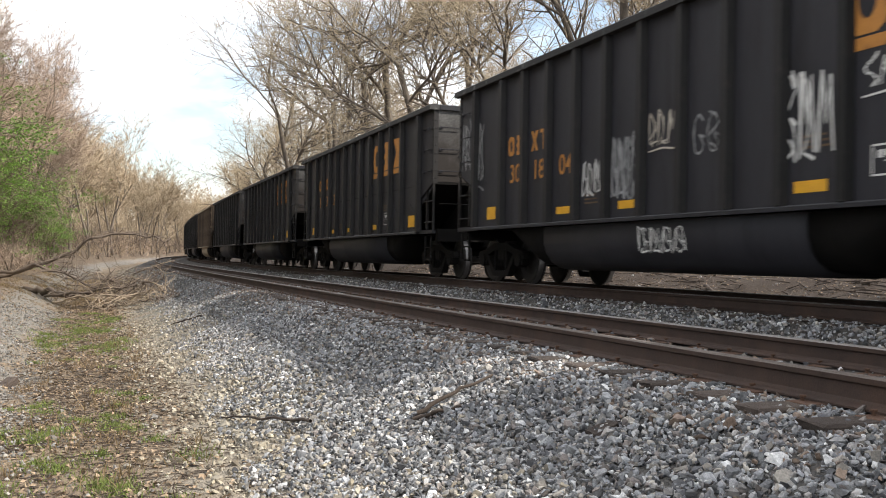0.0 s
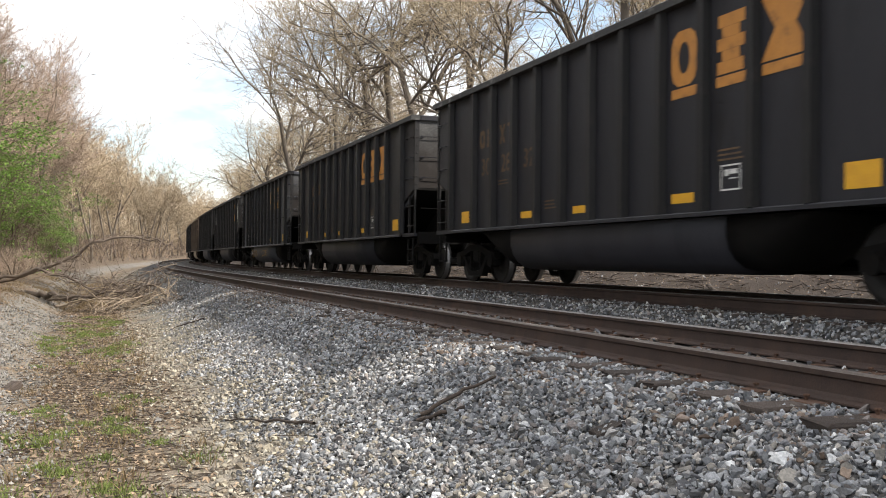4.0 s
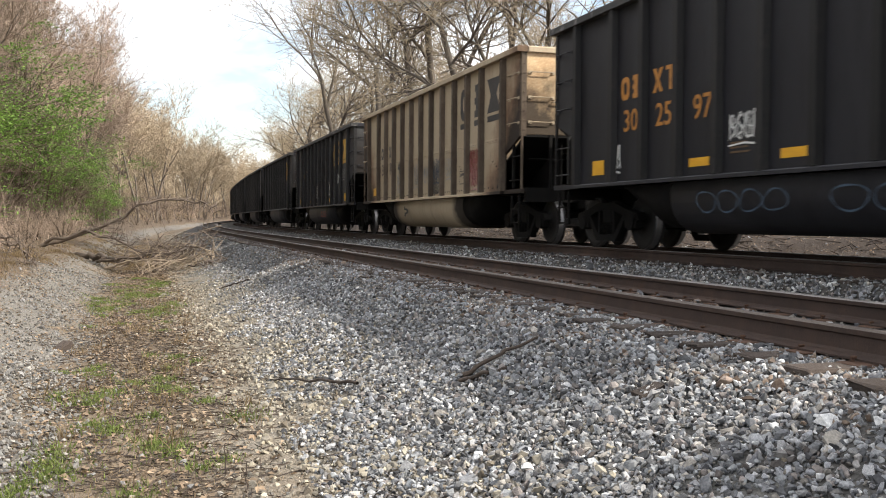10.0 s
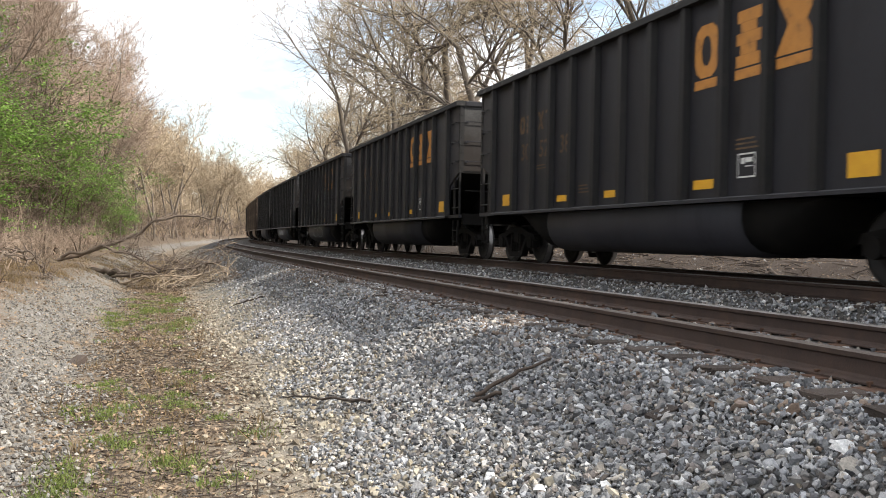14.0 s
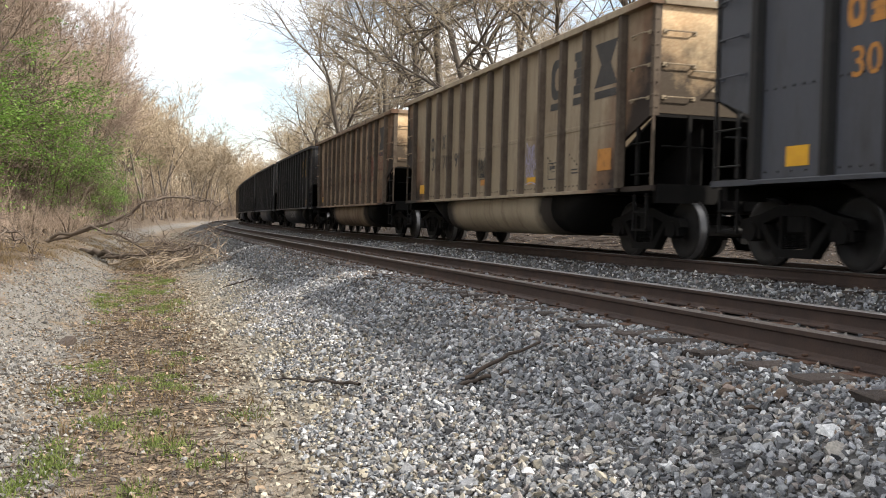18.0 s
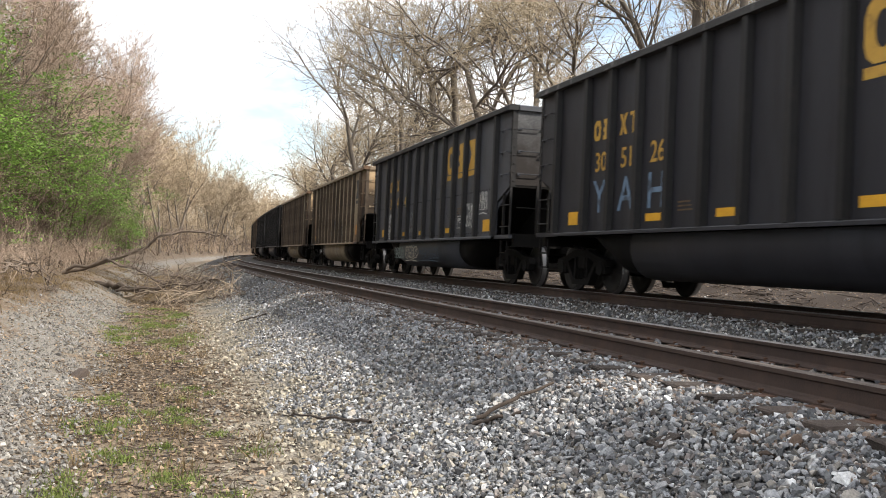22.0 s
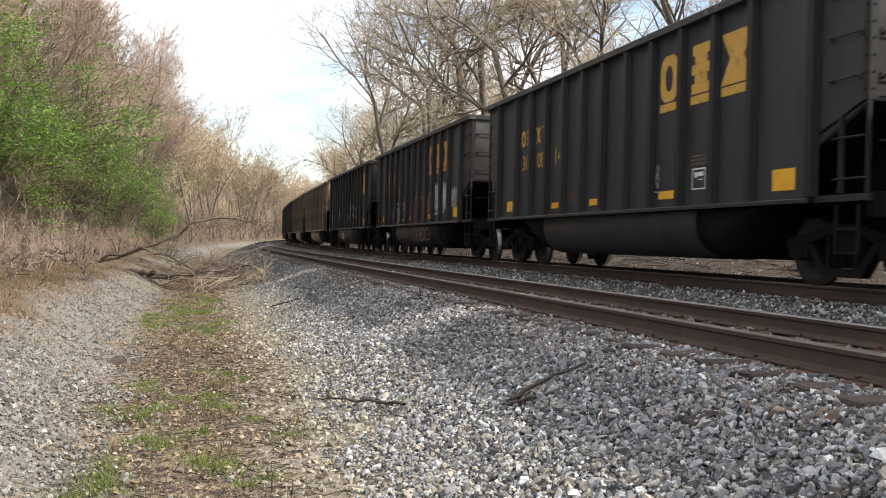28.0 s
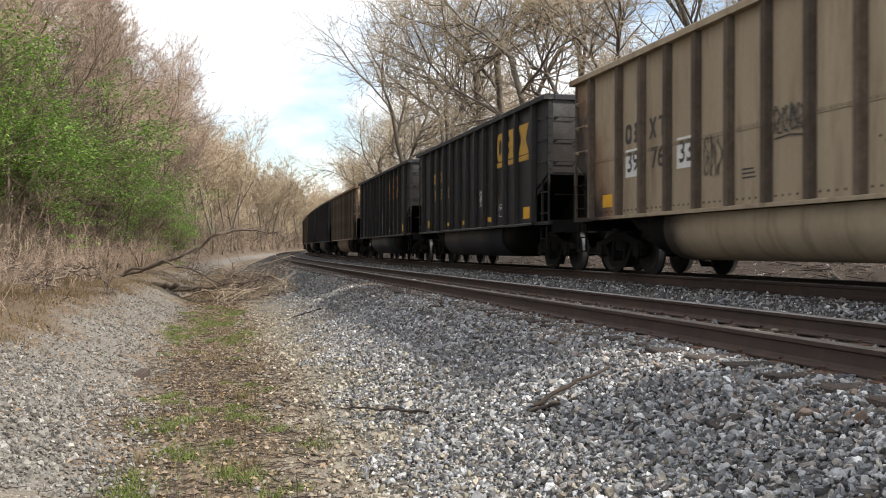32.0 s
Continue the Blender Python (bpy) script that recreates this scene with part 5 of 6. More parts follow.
    for k, u in enumerate((-4.40, -3.40, -2.38)):
        if i == 36 and k != 1:
            part("number_patch", shared("number_patch", M_WHITE, m_panel(0.62, 0.5), "patch"), None, car, "white patch behind the number", on_side(u, v_num))
        part("number", text_mesh(digits[k * 2:k * 2 + 2], 0.50 if newer else 0.48, num_ink), None, car, "", on_side(u, v_num, 0.009))
        if k < 2:
            for j in range(2):
                part("short_mark", shared("short_mark", num_ink, m_small_mark(k * 2 + j), "sm%d" % (k * 2 + j)), None, car, "", on_side(u - 0.18 + 0.36 * j, v_mark) @ Matrix.Diagonal((0.48, 0.54, 1, 1)))
    # reflectors, data panel, small print
    if light:
        spots = ((-5.55, 1.40, 0.46, 0.24),)
    elif newer:
        spots = ((5.6, 1.45, 0.16, 0.24), (-5.5, 1.36, 0.3, 0.2))
    else:
        spots = ((-5.5, 1.36, 0.42, 0.24), (-2.45, 1.29, 0.5, 0.12), (-0.42, 1.29, 0.5, 0.12), (2.45, 1.30, 0.52, 0.13), (5.65, 1.36, 0.5, 0.28))
    if i == -1:
        spots = spots[:3] + ((3.4, 1.30, 0.52, 0.13),)
    for u, v, w, h in spots:
        part("reflector", shared("reflector", M_CREAM if newer and w < 0.2 else M_YELLOW, m_panel(w, h), "r%g%g" % (w, h)), None, car, "", on_side(u, v))
    if "strips" in tail:
        for u in (-5.6, -3.1, -0.75):
            part("strip", shared("strip", M_YELLOW, m_panel(0.09, 0.62), "strip"), None, car, "upright yellow strip", on_side(u, 1.62, 0.007))
    part("data_box", shared("data_box", M_DARKLET if light else M_WHITE, m_data_box), None, car, "", on_side(4.48 if i == -1 or newer and not light else 3.48, 1.5))
    if light:
        part("small_print", shared("small_print", M_DARKLET, m_small_print(3, 0.36), "sp3"), None, car, "", on_side(-0.5, 1.62))
        part("small_print", shared("small_print", M_DARKLET, m_small_print(2, 0.3), "sp2"), None, car, "", on_side(4.5, 1.5))
    else:
        part("small_print", shared("small_print", M_FADED, m_small_print(3, 0.42), "sp3"), None, car, "", on_side(-1.5, 1.5))
        part("small_print", shared("small_print", M_FADED, m_small_print(3, 0.5), "sp2"), None, car, "", on_side(3.48, 1.86))
    for n, (style, u, v, w, h, k, paint_mat) in enumerate(tags):
        line = 0.013 + 0.008 * (h > 0.75)
        low = v < 1.0
        m = on_side(u, v, 0.012 + 0.004 * (style == "bubble"))
        if low:                                   # on the curve of the trough
            m = on_side(u, v - 0.02, 0.012) @ Matrix.Rotation(radians(4), 4, "X")
            m.translation.x = -1.575
        part("graffiti", shared("graffiti", paint_mat, m_tag(i * 31 + n, w, h, k, line, style), "tag%d_%d" % (i, n)), None, car, "sprayed tag in %s" % paint_mat.name.replace("_", " "), m)
    if i == 25:
        for u, c in ((-4.4, "Y"), (-3.4, "A"), (-2.38, "H")):
            part("graffiti", text_mesh(c, 0.95, M_PALEBLUE), None, car, "pale blue sprayed letter", on_side(u, 1.68, 0.012) @ Matrix.Diagonal((0.9, 0.85, 1, 1)))
    if i == 7:
        part("graffiti", text_mesh("AS", 0.3, M_WHITE), None, car, "white sprayed words", on_side(-1.9, 2.25, 0.012))
        part("graffiti", text_mesh("WELL", 0.24, M_WHITE), None, car, "white sprayed words", on_side(-1.85, 1.98, 0.012))
    return car


for _i, _spec in sorted(TRAIN.items()):          # digits first, while the scene is small
    for _k in range(0, len(_spec[1]), 2):
        text_mesh(_spec[1][_k:_k + 2], 0.48, _spec[2])
CARS = {i: build_car(i) for i in range(FIRST_CAR, LAST_CAR + 1)}

# ---- trees and brush ----
def prisms(segs, sides):
    """Tapered bars, one for each row of p0, p1, r0, r1."""
    a = np.array([s[0] for s in segs], float)
    b = np.array([s[1] for s in segs], float)
    r0 = np.array([s[2] for s in segs])[:, None, None]
    r1 = np.array([s[3] for s in segs])[:, None, None]
    d = b - a
    d /= np.maximum(np.linalg.norm(d, axis=1, keepdims=True), 1e-6)
    ref = np.where(np.abs(d[:, 2:3]) > 0.9, [[1.0, 0, 0]], [[0, 0, 1.0]])
    u = np.cross(d, ref)
    u /= np.maximum(np.linalg.norm(u, axis=1, keepdims=True), 1e-6)
    w = np.cross(d, u)
    th = np.arange(sides) * 2 * np.pi / sides
    ring = u[:, None, :] * np.cos(th)[None, :, None] + w[:, None, :] * np.sin(th)[None, :, None]
    v = np.stack([a[:, None, :] + ring * r0, b[:, None, :] + ring * r1], 1).reshape(-1, 3)
    n = len(segs)
    i = np.arange(n)[:, None] * 2 * sides
    j = np.arange(sides)[None, :]
    f = np.stack([i + j, i + (j + 1) % sides, i + sides + (j + 1) % sides, i + sides + j], -1).reshape(-1, 4)
    return v, f


def limb(rnd, segs, p, d, length, r, depth, most, kids, rise, wander, taper=0.62, leader=0.0, wide=1.0):
    """A crooked limb that forks into smaller ones, all of them bending up towards the light."""
    steps = 5 if depth < 2 else (3 if depth < most else 2)
    p, d = Vector(p), Vector(d).normalized()
    for k in range(steps):
        w = wander * (0.5 if depth == 0 else 1.0)
        d = (d + Vector((rnd.gauss(0, w), rnd.gauss(0, w), rnd.gauss(0, w * 0.7) + (leader if depth == 0 else rise)))).normalized()
        q = p + d * (length / steps)
        ra, rb = r * (1 - (1 - taper) * k / steps), r * (1 - (1 - taper) * (k + 1) / steps)
        segs.append((tuple(p), tuple(q), ra, rb, depth))
        if depth < most and (k > 1 or depth > 0):
            for _ in range(kids[depth] if k < steps - 1 else kids[depth] + 1):
                side = d.cross(Vector((rnd.gauss(0, 1), rnd.gauss(0, 1), rnd.gauss(0, 1)))).normalized()
                dd = (d * rnd.uniform(0.75, 1.1) + side * rnd.uniform(0.5, 0.9) * wide).normalized()
                limb(rnd, segs, q, dd, length * rnd.uniform(0.40, 0.66), rb * rnd.uniform(0.45, 0.72), depth + 1, most, kids, rise, wander, taper, 0.0, wide)
        p = q


def ribbons(segs, nr):
    """The finest twigs, as slivers."""
    a, b = np.array([s[0] for s in segs]), np.array([s[1] for s in segs])
    r = np.array([[s[2]] for s in segs])
    d = b - a
    w = np.cross(d, nr.normal(0, 1, a.shape))
    w /= np.maximum(np.linalg.norm(w, axis=1, keepdims=True), 1e-6)
    v = np.stack([a - w * r, a + w * r, b], 1).reshape(-1, 3)
    return v, np.arange(len(segs))[:, None] * 3 + np.array([[0, 1, 2]])


def tree_meshes(seed, height, stems, most, kids, rise, wander, lean, r, thin=0.03, twig_mat=None, fuzz=3, sliver=0.014, wide=1.0, bole=0.56):
    rnd = random.Random(seed)
    nr = np.random.default_rng(seed)
    segs = []
    for k in range(stems):
        a = 2 * math.pi * (k + rnd.random() * 0.5) / stems
        d = Vector((math.cos(a) * lean, math.sin(a) * lean, 1.0))
        limb(rnd, segs, (0.15 * math.cos(a) * (stems > 1), 0.15 * math.sin(a) * (stems > 1), -0.3), d, height * bole * rnd.uniform(0.9, 1.1), r * rnd.uniform(0.75, 1.1), 0, most, kids, rise, wander, 0.6, 0.1, wide)
    thick = [s for s in segs if s[2] >= thin]
    fine = [(s[0], s[1], max(s[2], 0.010), max(s[3], 0.007)) for s in segs if s[2] < thin]
    v, f = prisms(thick, 6)
    trunk = raw_mesh("trunk", v, f, M_BARK, True)
    tips = [s for s in segs if s[4] >= most - 1]
    hair = []
    for s in tips:
        d = Vector(s[1]) - Vector(s[0])
        for _ in range(fuzz):
            p = Vector(s[0]) + d * rnd.random()
            q = p + (d.normalized() * rnd.uniform(0.3, 0.9) + Vector((rnd.gauss(0, 0.5), rnd.gauss(0, 0.5), rnd.gauss(0.15, 0.4)))) * rnd.uniform(0.3, 0.85)
            hair.append((tuple(p), tuple(q), sliver))
    v1, f1 = prisms(fine, 3)
    f1 = np.concatenate([f1[:, [0, 1, 2]], f1[:, [0, 2, 3]]])
    v2, f2 = ribbons(hair, nr)
    crown = raw_mesh("crown", np.concatenate([v1, v2]), np.concatenate([f1, f2 + len(v1)]), twig_mat or M_TWIG)
    return trunk, crown


def make_tree(meshes, label, group):
    t = tagged(new("bare_tree"), label, "tree", group)
    part("trunk", meshes[0], None, t)
    part("crown", meshes[1], None, t, "bare twigs just coming into bud")["kind"] = "stuff"
    return t


def place(ob, s, o, turn, k, sink=0.0):
    p = at_line(np.float64(s), np.float64(o), ground_z(np.float64(s), np.float64(o)))
    ob.matrix_basis = pose(p[0], p[1], p[2] - sink, 0, 0, turn) @ Matrix.Diagonal((k, k, k, 1))
    return ob


BIG = [make_tree(tree_meshes(11 + k, 19.0, (2, 1, 3)[k], 4, [1, 2, 2, 1], 0.05, 0.17, (0.34, 0.10, 0.34)[k], 0.27, 0.022, fuzz=1, sliver=0.008, wide=1.3, bole=0.54), "tall spreading bare tree beyond the railway", "bare trees beyond the train") for k in range(3)]
POLE = [make_tree(tree_meshes(41 + k, 17.0, (1, 2, 1)[k], 3, [2, 2, 2], 0.11, 0.15, (0.05, 0.14, 0.08)[k], 0.15, 0.03, M_TWIG_PINK, fuzz=7, sliver=0.009), "slender bare tree with reddish twigs on the bank", "bare trees on the left bank") for k in range(3)]
FARW = [make_tree(tree_meshes(71 + k, 18.0, (2, 1)[k], 3, [1, 2, 2], 0.09, 0.16, (0.18, 0.08)[k], 0.20, 0.05, M_TWIG_FAR, fuzz=9, sliver=0.020), "bare budding tree in the woods by the bend", "trees of the far woods") for k in range(2)]


def plant(kinds, spots, seed, sink=0.1):
    rnd = random.Random(seed)
    for n, (s, o, k) in enumerate(spots):
        src = kinds[n % len(kinds)]
        ob = src if n < len(kinds) else copy_thing(src, pose(0, 0, 0))
        place(ob, s, o, rnd.uniform(0, 360), k * rnd.uniform(0.92, 1.08), sink)


rnd0 = random.Random(5)
plant(BIG, [(33, 15, 1.0), (43, 21, 1.0), (55, 16, 1.15), (64, 14, 1.25), (75, 13, 1.3), (90, 13, 1.25), (108, 13, 1.15),
            (120, 15, 0.92), (131, 14, 0.9), (143, 15, 0.88), (25, -14, 0.62), (31, -16.5, 0.72), (39, -15, 0.66), (49, -18, 0.8), (63, -17, 0.8)], 1)
plant(POLE, [(26, -13, 0.75), (31, -11.5, 0.82), (35, -15, 0.95), (39, -12.5, 0.8), (43, -16, 1.0), (47, -12.5, 0.92), (52, -15, 1.0), (56, -12, 0.9), (61, -14.5, 1.02), (66, -12.5, 0.95), (71, -16, 1.1), (76, -12.5, 1.0), (82, -15, 1.1),
             (88, -12, 1.02), (94, -15.5, 1.12), (101, -12.5, 1.05), (108, -15, 1.15), (116, -12.5, 1.1), (124, -15.5, 1.15), (28, -19, 1.0), (36, -21, 1.05), (46, -22, 1.05), (58, -22, 1.1), (72, -23, 1.12), (88, -23, 1.15), (20, -15, 0.9), (14, -14, 0.8)], 2)
far_spots = [(s, -11.5 - 4.5 * (n % 4) + rnd0.uniform(-1.5, 1.5), 1.08 + 0.04 * (n % 4)) for n, s in enumerate(np.arange(128, 400, 5.0))]
far_spots += [(s, 24 + 5 * (n % 3) + rnd0.uniform(-1.5, 1.5), 0.95) for n, s in enumerate(np.arange(50, 150, 16.0))]
far_spots += [(s, 13 + 5 * (n % 3) + rnd0.uniform(-1.5, 1.5), 0.85) for n, s in enumerate(np.arange(150, 300, 9.0))]
plant(FARW, far_spots, 3)


def brush_mesh(seed, h, stems, mat, spread=0.9):
    rnd = random.Random(seed)
    segs = []
    for _ in range(stems):
        a, r = rnd.uniform(0, 6.28), rnd.uniform(0, spread)
        limb(rnd, segs, (r * math.cos(a), r * math.sin(a), -0.1), (rnd.gauss(0, 0.45), rnd.gauss(0, 0.45), 1.0), h * rnd.uniform(0.5, 0.9), rnd.uniform(0.012, 0.03), 0, 2, [1, 2], 0.02, 0.24, 0.5)
    v, f = prisms([(s[0], s[1], max(s[2], 0.007), max(s[3], 0.005)) for s in segs], 3)
    return raw_mesh("brush", v, f, mat)


BRUSH = [tagged(new("brush", brush_mesh(91 + k, (3.2, 2.4, 3.8)[k], 9, (M_STEM, M_TWIG_PINK, M_STEM)[k])), "tangle of bare brown stems on the bank", "brush", "bare brush along the line") for k in range(3)]
spots = [(s, -11.0 - 2.2 * (n % 3) + rnd0.uniform(-0.6, 0.6), 1.0) for n, s in enumerate(np.arange(34, 130, 3.4))]
spots += [(s, 10.5 + 2.5 * (n % 3) + rnd0.uniform(-0.8, 0.8), 1.15) for n, s in enumerate(np.arange(52, 150, 4.5))]
spots += [(s, -9.5 - 3 * (n % 2), 1.3) for n, s in enumerate(np.arange(131, 330, 6.0))]
spots += [(s, -8.5 - 0.9 * (n % 3), 0.40 + 0.08 * (n % 2)) for n, s in enumerate(np.arange(12, 58, 1.0))]
plant(BRUSH, spots, 4, 0.0)


def leaf_quads(centres, size, rnd, tilt=1.0):
    """One small folded leaf at each centre."""
    n = len(centres)
    c = np.asarray(centres, float)
    th = rnd.uniform(0, 2 * np.pi, n)
    ph = rnd.normal(0, 0.5 * tilt, n)
    ps = rnd.normal(0, 0.5 * tilt, n)
    u = np.stack([np.cos(th) * np.cos(ph), np.sin(th) * np.cos(ph), np.sin(ph)], 1)
    w = np.stack([-np.sin(th) * np.cos(ps), np.cos(th) * np.cos(ps), np.sin(ps)], 1)
    k = (size * rnd.uniform(0.6, 1.3, n))[:, None]
    v = np.stack([c - u * k * 0.5, c + w * k * 0.28 + [0, 0, 0.01], c + u * k * 0.5, c - w * k * 0.28 + [0, 0, 0.01]], 1).reshape(-1, 3)
    i = np.arange(n)[:, None] * 4
    return v, i + np.array([[0, 1, 2, 3]])


def bush_meshes(seed, h, w, sprays):
    """A tangle of dark stems, and leaves in flat sprays with dark gaps between them."""
    rnd = random.Random(seed)
    nr = np.random.default_rng(seed)
    segs = []
    for _ in range(12):
        a, r = rnd.uniform(0, 6.28), rnd.uniform(0, 0.3 * w)
        limb(rnd, segs, (r * math.cos(a), r * math.sin(a), -0.1), (rnd.gauss(0, 0.4) * w / h, rnd.gauss(0, 0.4) * w / h, 1.0), h * rnd.uniform(0.42, 0.66), rnd.uniform(0.025, 0.05), 0, 3, [1, 1, 1], 0.0, 0.24, 0.5)
    v, f = prisms([(s[0], s[1], max(s[2], 0.009), max(s[3], 0.006)) for s in segs], 3)
    stems = raw_mesh("stem_tangle", v, f, M_STEM)
    tips = np.array([s[1] for s in segs if s[4] >= 2])
    keep = np.sin(tips[:, 0] * 1.5 + seed) + np.sin(tips[:, 1] * 1.7 + 2 * seed) + np.sin(tips[:, 2] * 2.3) > 0.0
    tips = tips[keep]
    c = tips[nr.integers(0, len(tips), sprays)] + nr.normal(0, 0.12, (sprays, 3))
    n = 26
    wide = nr.uniform(0.14, 0.34, (sprays, 1))
    off = np.concatenate([nr.normal(0, 1, (sprays, n, 2)) * wide[:, :, None], nr.normal(0, 0.055, (sprays, n, 1))], 2)
    off[:, :, 2] += off[:, :, 0] * nr.normal(0, 0.25, (sprays, 1)) - 0.15 * np.abs(off[:, :, 1])
    v, f = leaf_quads((c[:, None, :] + off).reshape(-1, 3), 0.105, nr, 0.8)
    return stems, raw_mesh("foliage", v, f, M_LEAF)


GREEN = []
for k in range(3):
    b = tagged(new("green_shrub"), "leafy green shrub, fresh spring leaves on the bank", "shrub", "green shrubs on the bank")
    st, lv = bush_meshes(131 + k, (6.4, 5.2, 7.0)[k], (4.0, 4.4, 4.4)[k], (520, 460, 560)[k])
    part("stem_tangle", st, None, b)["kind"] = "stuff"
    part("foliage", lv, None, b, "fresh green leaves")["kind"] = "stuff"
    GREEN.append(b)
plant(GREEN, [(23.5, -10.4, 0.9), (27, -10.0, 0.9), (30.5, -10.2, 1.0), (34.5, -9.6, 0.98), (39, -9.7, 1.0), (44, -9.3, 0.95), (49.5, -9.4, 0.95), (55.5, -8.8, 0.9), (62, -8.6, 0.8), (69, -8.4, 0.66), (77, -8.8, 0.55), (20, -11.5, 0.9), (33, -12.5, 1.2), (41, -12.5, 1.2)], 6, 0.1)


def far_woods():
    """The closed wall of stems and twigs on the hillside beyond the bend."""
    nr = np.random.default_rng(17)
    segs, hair = [], []
    for s0, s1, o0, o1, n, h in ((120, 420, -60, -12, 2600, 15), (330, 640, -40, 30, 3000, 15), (140, 330, 18, 60, 900, 12), (60, 140, -60, -24, 900, 15)):
        s, o = nr.uniform(s0, s1, n), nr.uniform(o0, o1, n)
        p = at_line(s, o, ground_z(s, o) - 0.2)
        d = nr.normal(0, 0.16, (n, 2))
        hh = h * nr.uniform(0.35, 1.1, n)
        q = p + np.stack([d[:, 0] * hh, d[:, 1] * hh, hh], 1)
        for k in range(n):
            segs.append((p[k], q[k], 0.08, 0.03))
            m = p[k] + (q[k] - p[k]) * nr.uniform(0.25, 0.6)
            for _ in range(2):
                e = m + np.array([nr.normal(0, 0.28) * hh[k], nr.normal(0, 0.28) * hh[k], nr.uniform(0.15, 0.4) * hh[k]])
                segs.append((m, e, 0.05, 0.02))
            for _ in range(6):
                c = p[k] + (q[k] - p[k]) * nr.uniform(0.35, 1.0) + nr.normal(0, 0.9, 3)
                hair.append((c, c + nr.normal(0, 0.6, 3) + [0, 0, nr.uniform(0.5, 1.8)], 0.045))
    v, f = prisms(segs, 3)
    v2, f2 = ribbons(hair, nr)
    f = np.concatenate([f[:, [0, 1, 2]], f[:, [0, 2, 3]], f2 + len(v)])
    return tagged(new("far_woods", raw_mesh("far_woods", np.concatenate([v, v2]), f, M_TWIG_FAR)), "bare reddish-brown woods closing the bend", "woods", kind="stuff")


far_woods()

# ---- fallen branches, sticks, weeds, litter ----
def crooked(pts, r0, r1, n=18, wob=0.05, seed=1):
    """Bars along a bent line through the points."""
    rnd = random.Random(seed)
    P = np.array(pts, float)
    t = np.linspace(0, len(P) - 1, n + 1)
    Q = np.stack([np.interp(t, np.arange(len(P)), P[:, k]) for k in range(3)], 1)
    Q[1:-1] += np.array([[rnd.gauss(0, wob) for _ in range(3)] for _ in range(n - 1)])
    return [(tuple(Q[k]), tuple(Q[k + 1]), r0 + (r1 - r0) * k / n, r0 + (r1 - r0) * (k + 1) / n) for k in range(n)]


def by_line(s, o, z):
    return tuple(at_line(np.float64(s), np.float64(o), np.float64(z)))


def sprigs(segs, seed, count, length, r):
    rnd = random.Random(seed)
    out = []
    for _ in range(count):
        p = segs[rnd.randrange(len(segs) // 4, len(segs))]
        q = Vector(p[1])
        d = Vector((rnd.gauss(0, 1), rnd.gauss(0, 1), rnd.gauss(0.1, 0.7))).normalized()
        ln = length * rnd.uniform(0.4, 1.2)
        a = q + d * ln * 0.5 + Vector((0, 0, -0.06 * ln))
        b = a + (d + Vector((rnd.gauss(0, 0.4), rnd.gauss(0, 0.4), rnd.gauss(-0.2, 0.4)))) * ln * 0.5
        out += [(tuple(q), tuple(a), r, r * 0.7), (tuple(a), tuple(b), r * 0.7, r * 0.35)]
    return out


def fallen(main, r0, r1, twigs, length, seed, label, wood=M_BOUGH):
    """A dead branch: the main bough and its side twigs."""
    t = tagged(new("fallen_branch"), label, "branch", "fallen branches in the ditch")
    segs = crooked(main, r0, r1, 20, 0.04, seed)
    v, f = tube([segs[0][0]] + [q[1] for q in segs], r0, r1)
    part("bough", raw_mesh("bough", v, f, wood, True), None, t)
    tw = sprigs(segs, seed + 1, int(twigs * 1.6), length, 0.016)
    tw += sprigs(tw, seed + 2, twigs * 3, length * 0.55, 0.009)
    v, f = prisms(tw, 4)
    part("brushwood", raw_mesh("brushwood", v, f, wood), None, t)["kind"] = "stuff"
    return t


fallen([by_line(36.6, -8.4, -0.1), by_line(36.3, -7.3, 0.28), by_line(36.0, -6.3, 0.55), by_line(35.7, -5.5, 0.86), by_line(35.4, -4.8, 1.32), by_line(35.2, -3.95, 1.48), by_line(35.0, -3.2, 1.40), by_line(34.9, -2.6, 1.42), by_line(34.8, -2.35, 0.95)], 0.08, 0.016, 34, 0.8, 201, "long dead bough arching over the ditch, grey-brown and bare")
fallen([by_line(36.3, -8.0, 0.1), by_line(35.8, -6.6, 0.45), by_line(35.2, -5.6, 0.2), by_line(34.6, -5.0, -0.25), by_line(33.8, -4.0, -0.55), by_line(33.2, -3.2, -0.6)], 0.06, 0.016, 40, 0.9, 211, "dead bough sagging into the ditch")
fallen([by_line(37.5, -7.9, -0.25), by_line(36.2, -6.4, -0.45), by_line(35.0, -5.4, -0.62)], 0.13, 0.09, 10, 0.6, 221, "thick broken log lying in the ditch")
fallen([by_line(35.6, -6.3, -0.6), by_line(34.0, -4.8, -0.45), by_line(33.0, -3.6, -0.25), by_line(32.5, -2.6, -0.05)], 0.05, 0.012, 34, 1.3, 231, "pile of dead brushwood in the ditch")
fallen([by_line(34.2, -6.0, -0.75), by_line(33.6, -5.0, -0.55), by_line(33.0, -3.7, -0.6), by_line(31.9, -2.6, -0.3)], 0.04, 0.012, 34, 1.3, 241, "pile of pale dead brushwood in the ditch", M_PALEWOOD)
fallen([by_line(38.0, -5.0, -0.7), by_line(37.0, -4.2, -0.1), by_line(36.6, -3.6, -0.35), by_line(36.0, -3.0, -0.5)], 0.05, 0.012, 60, 0.8, 251, "pile of dead brushwood in the ditch")
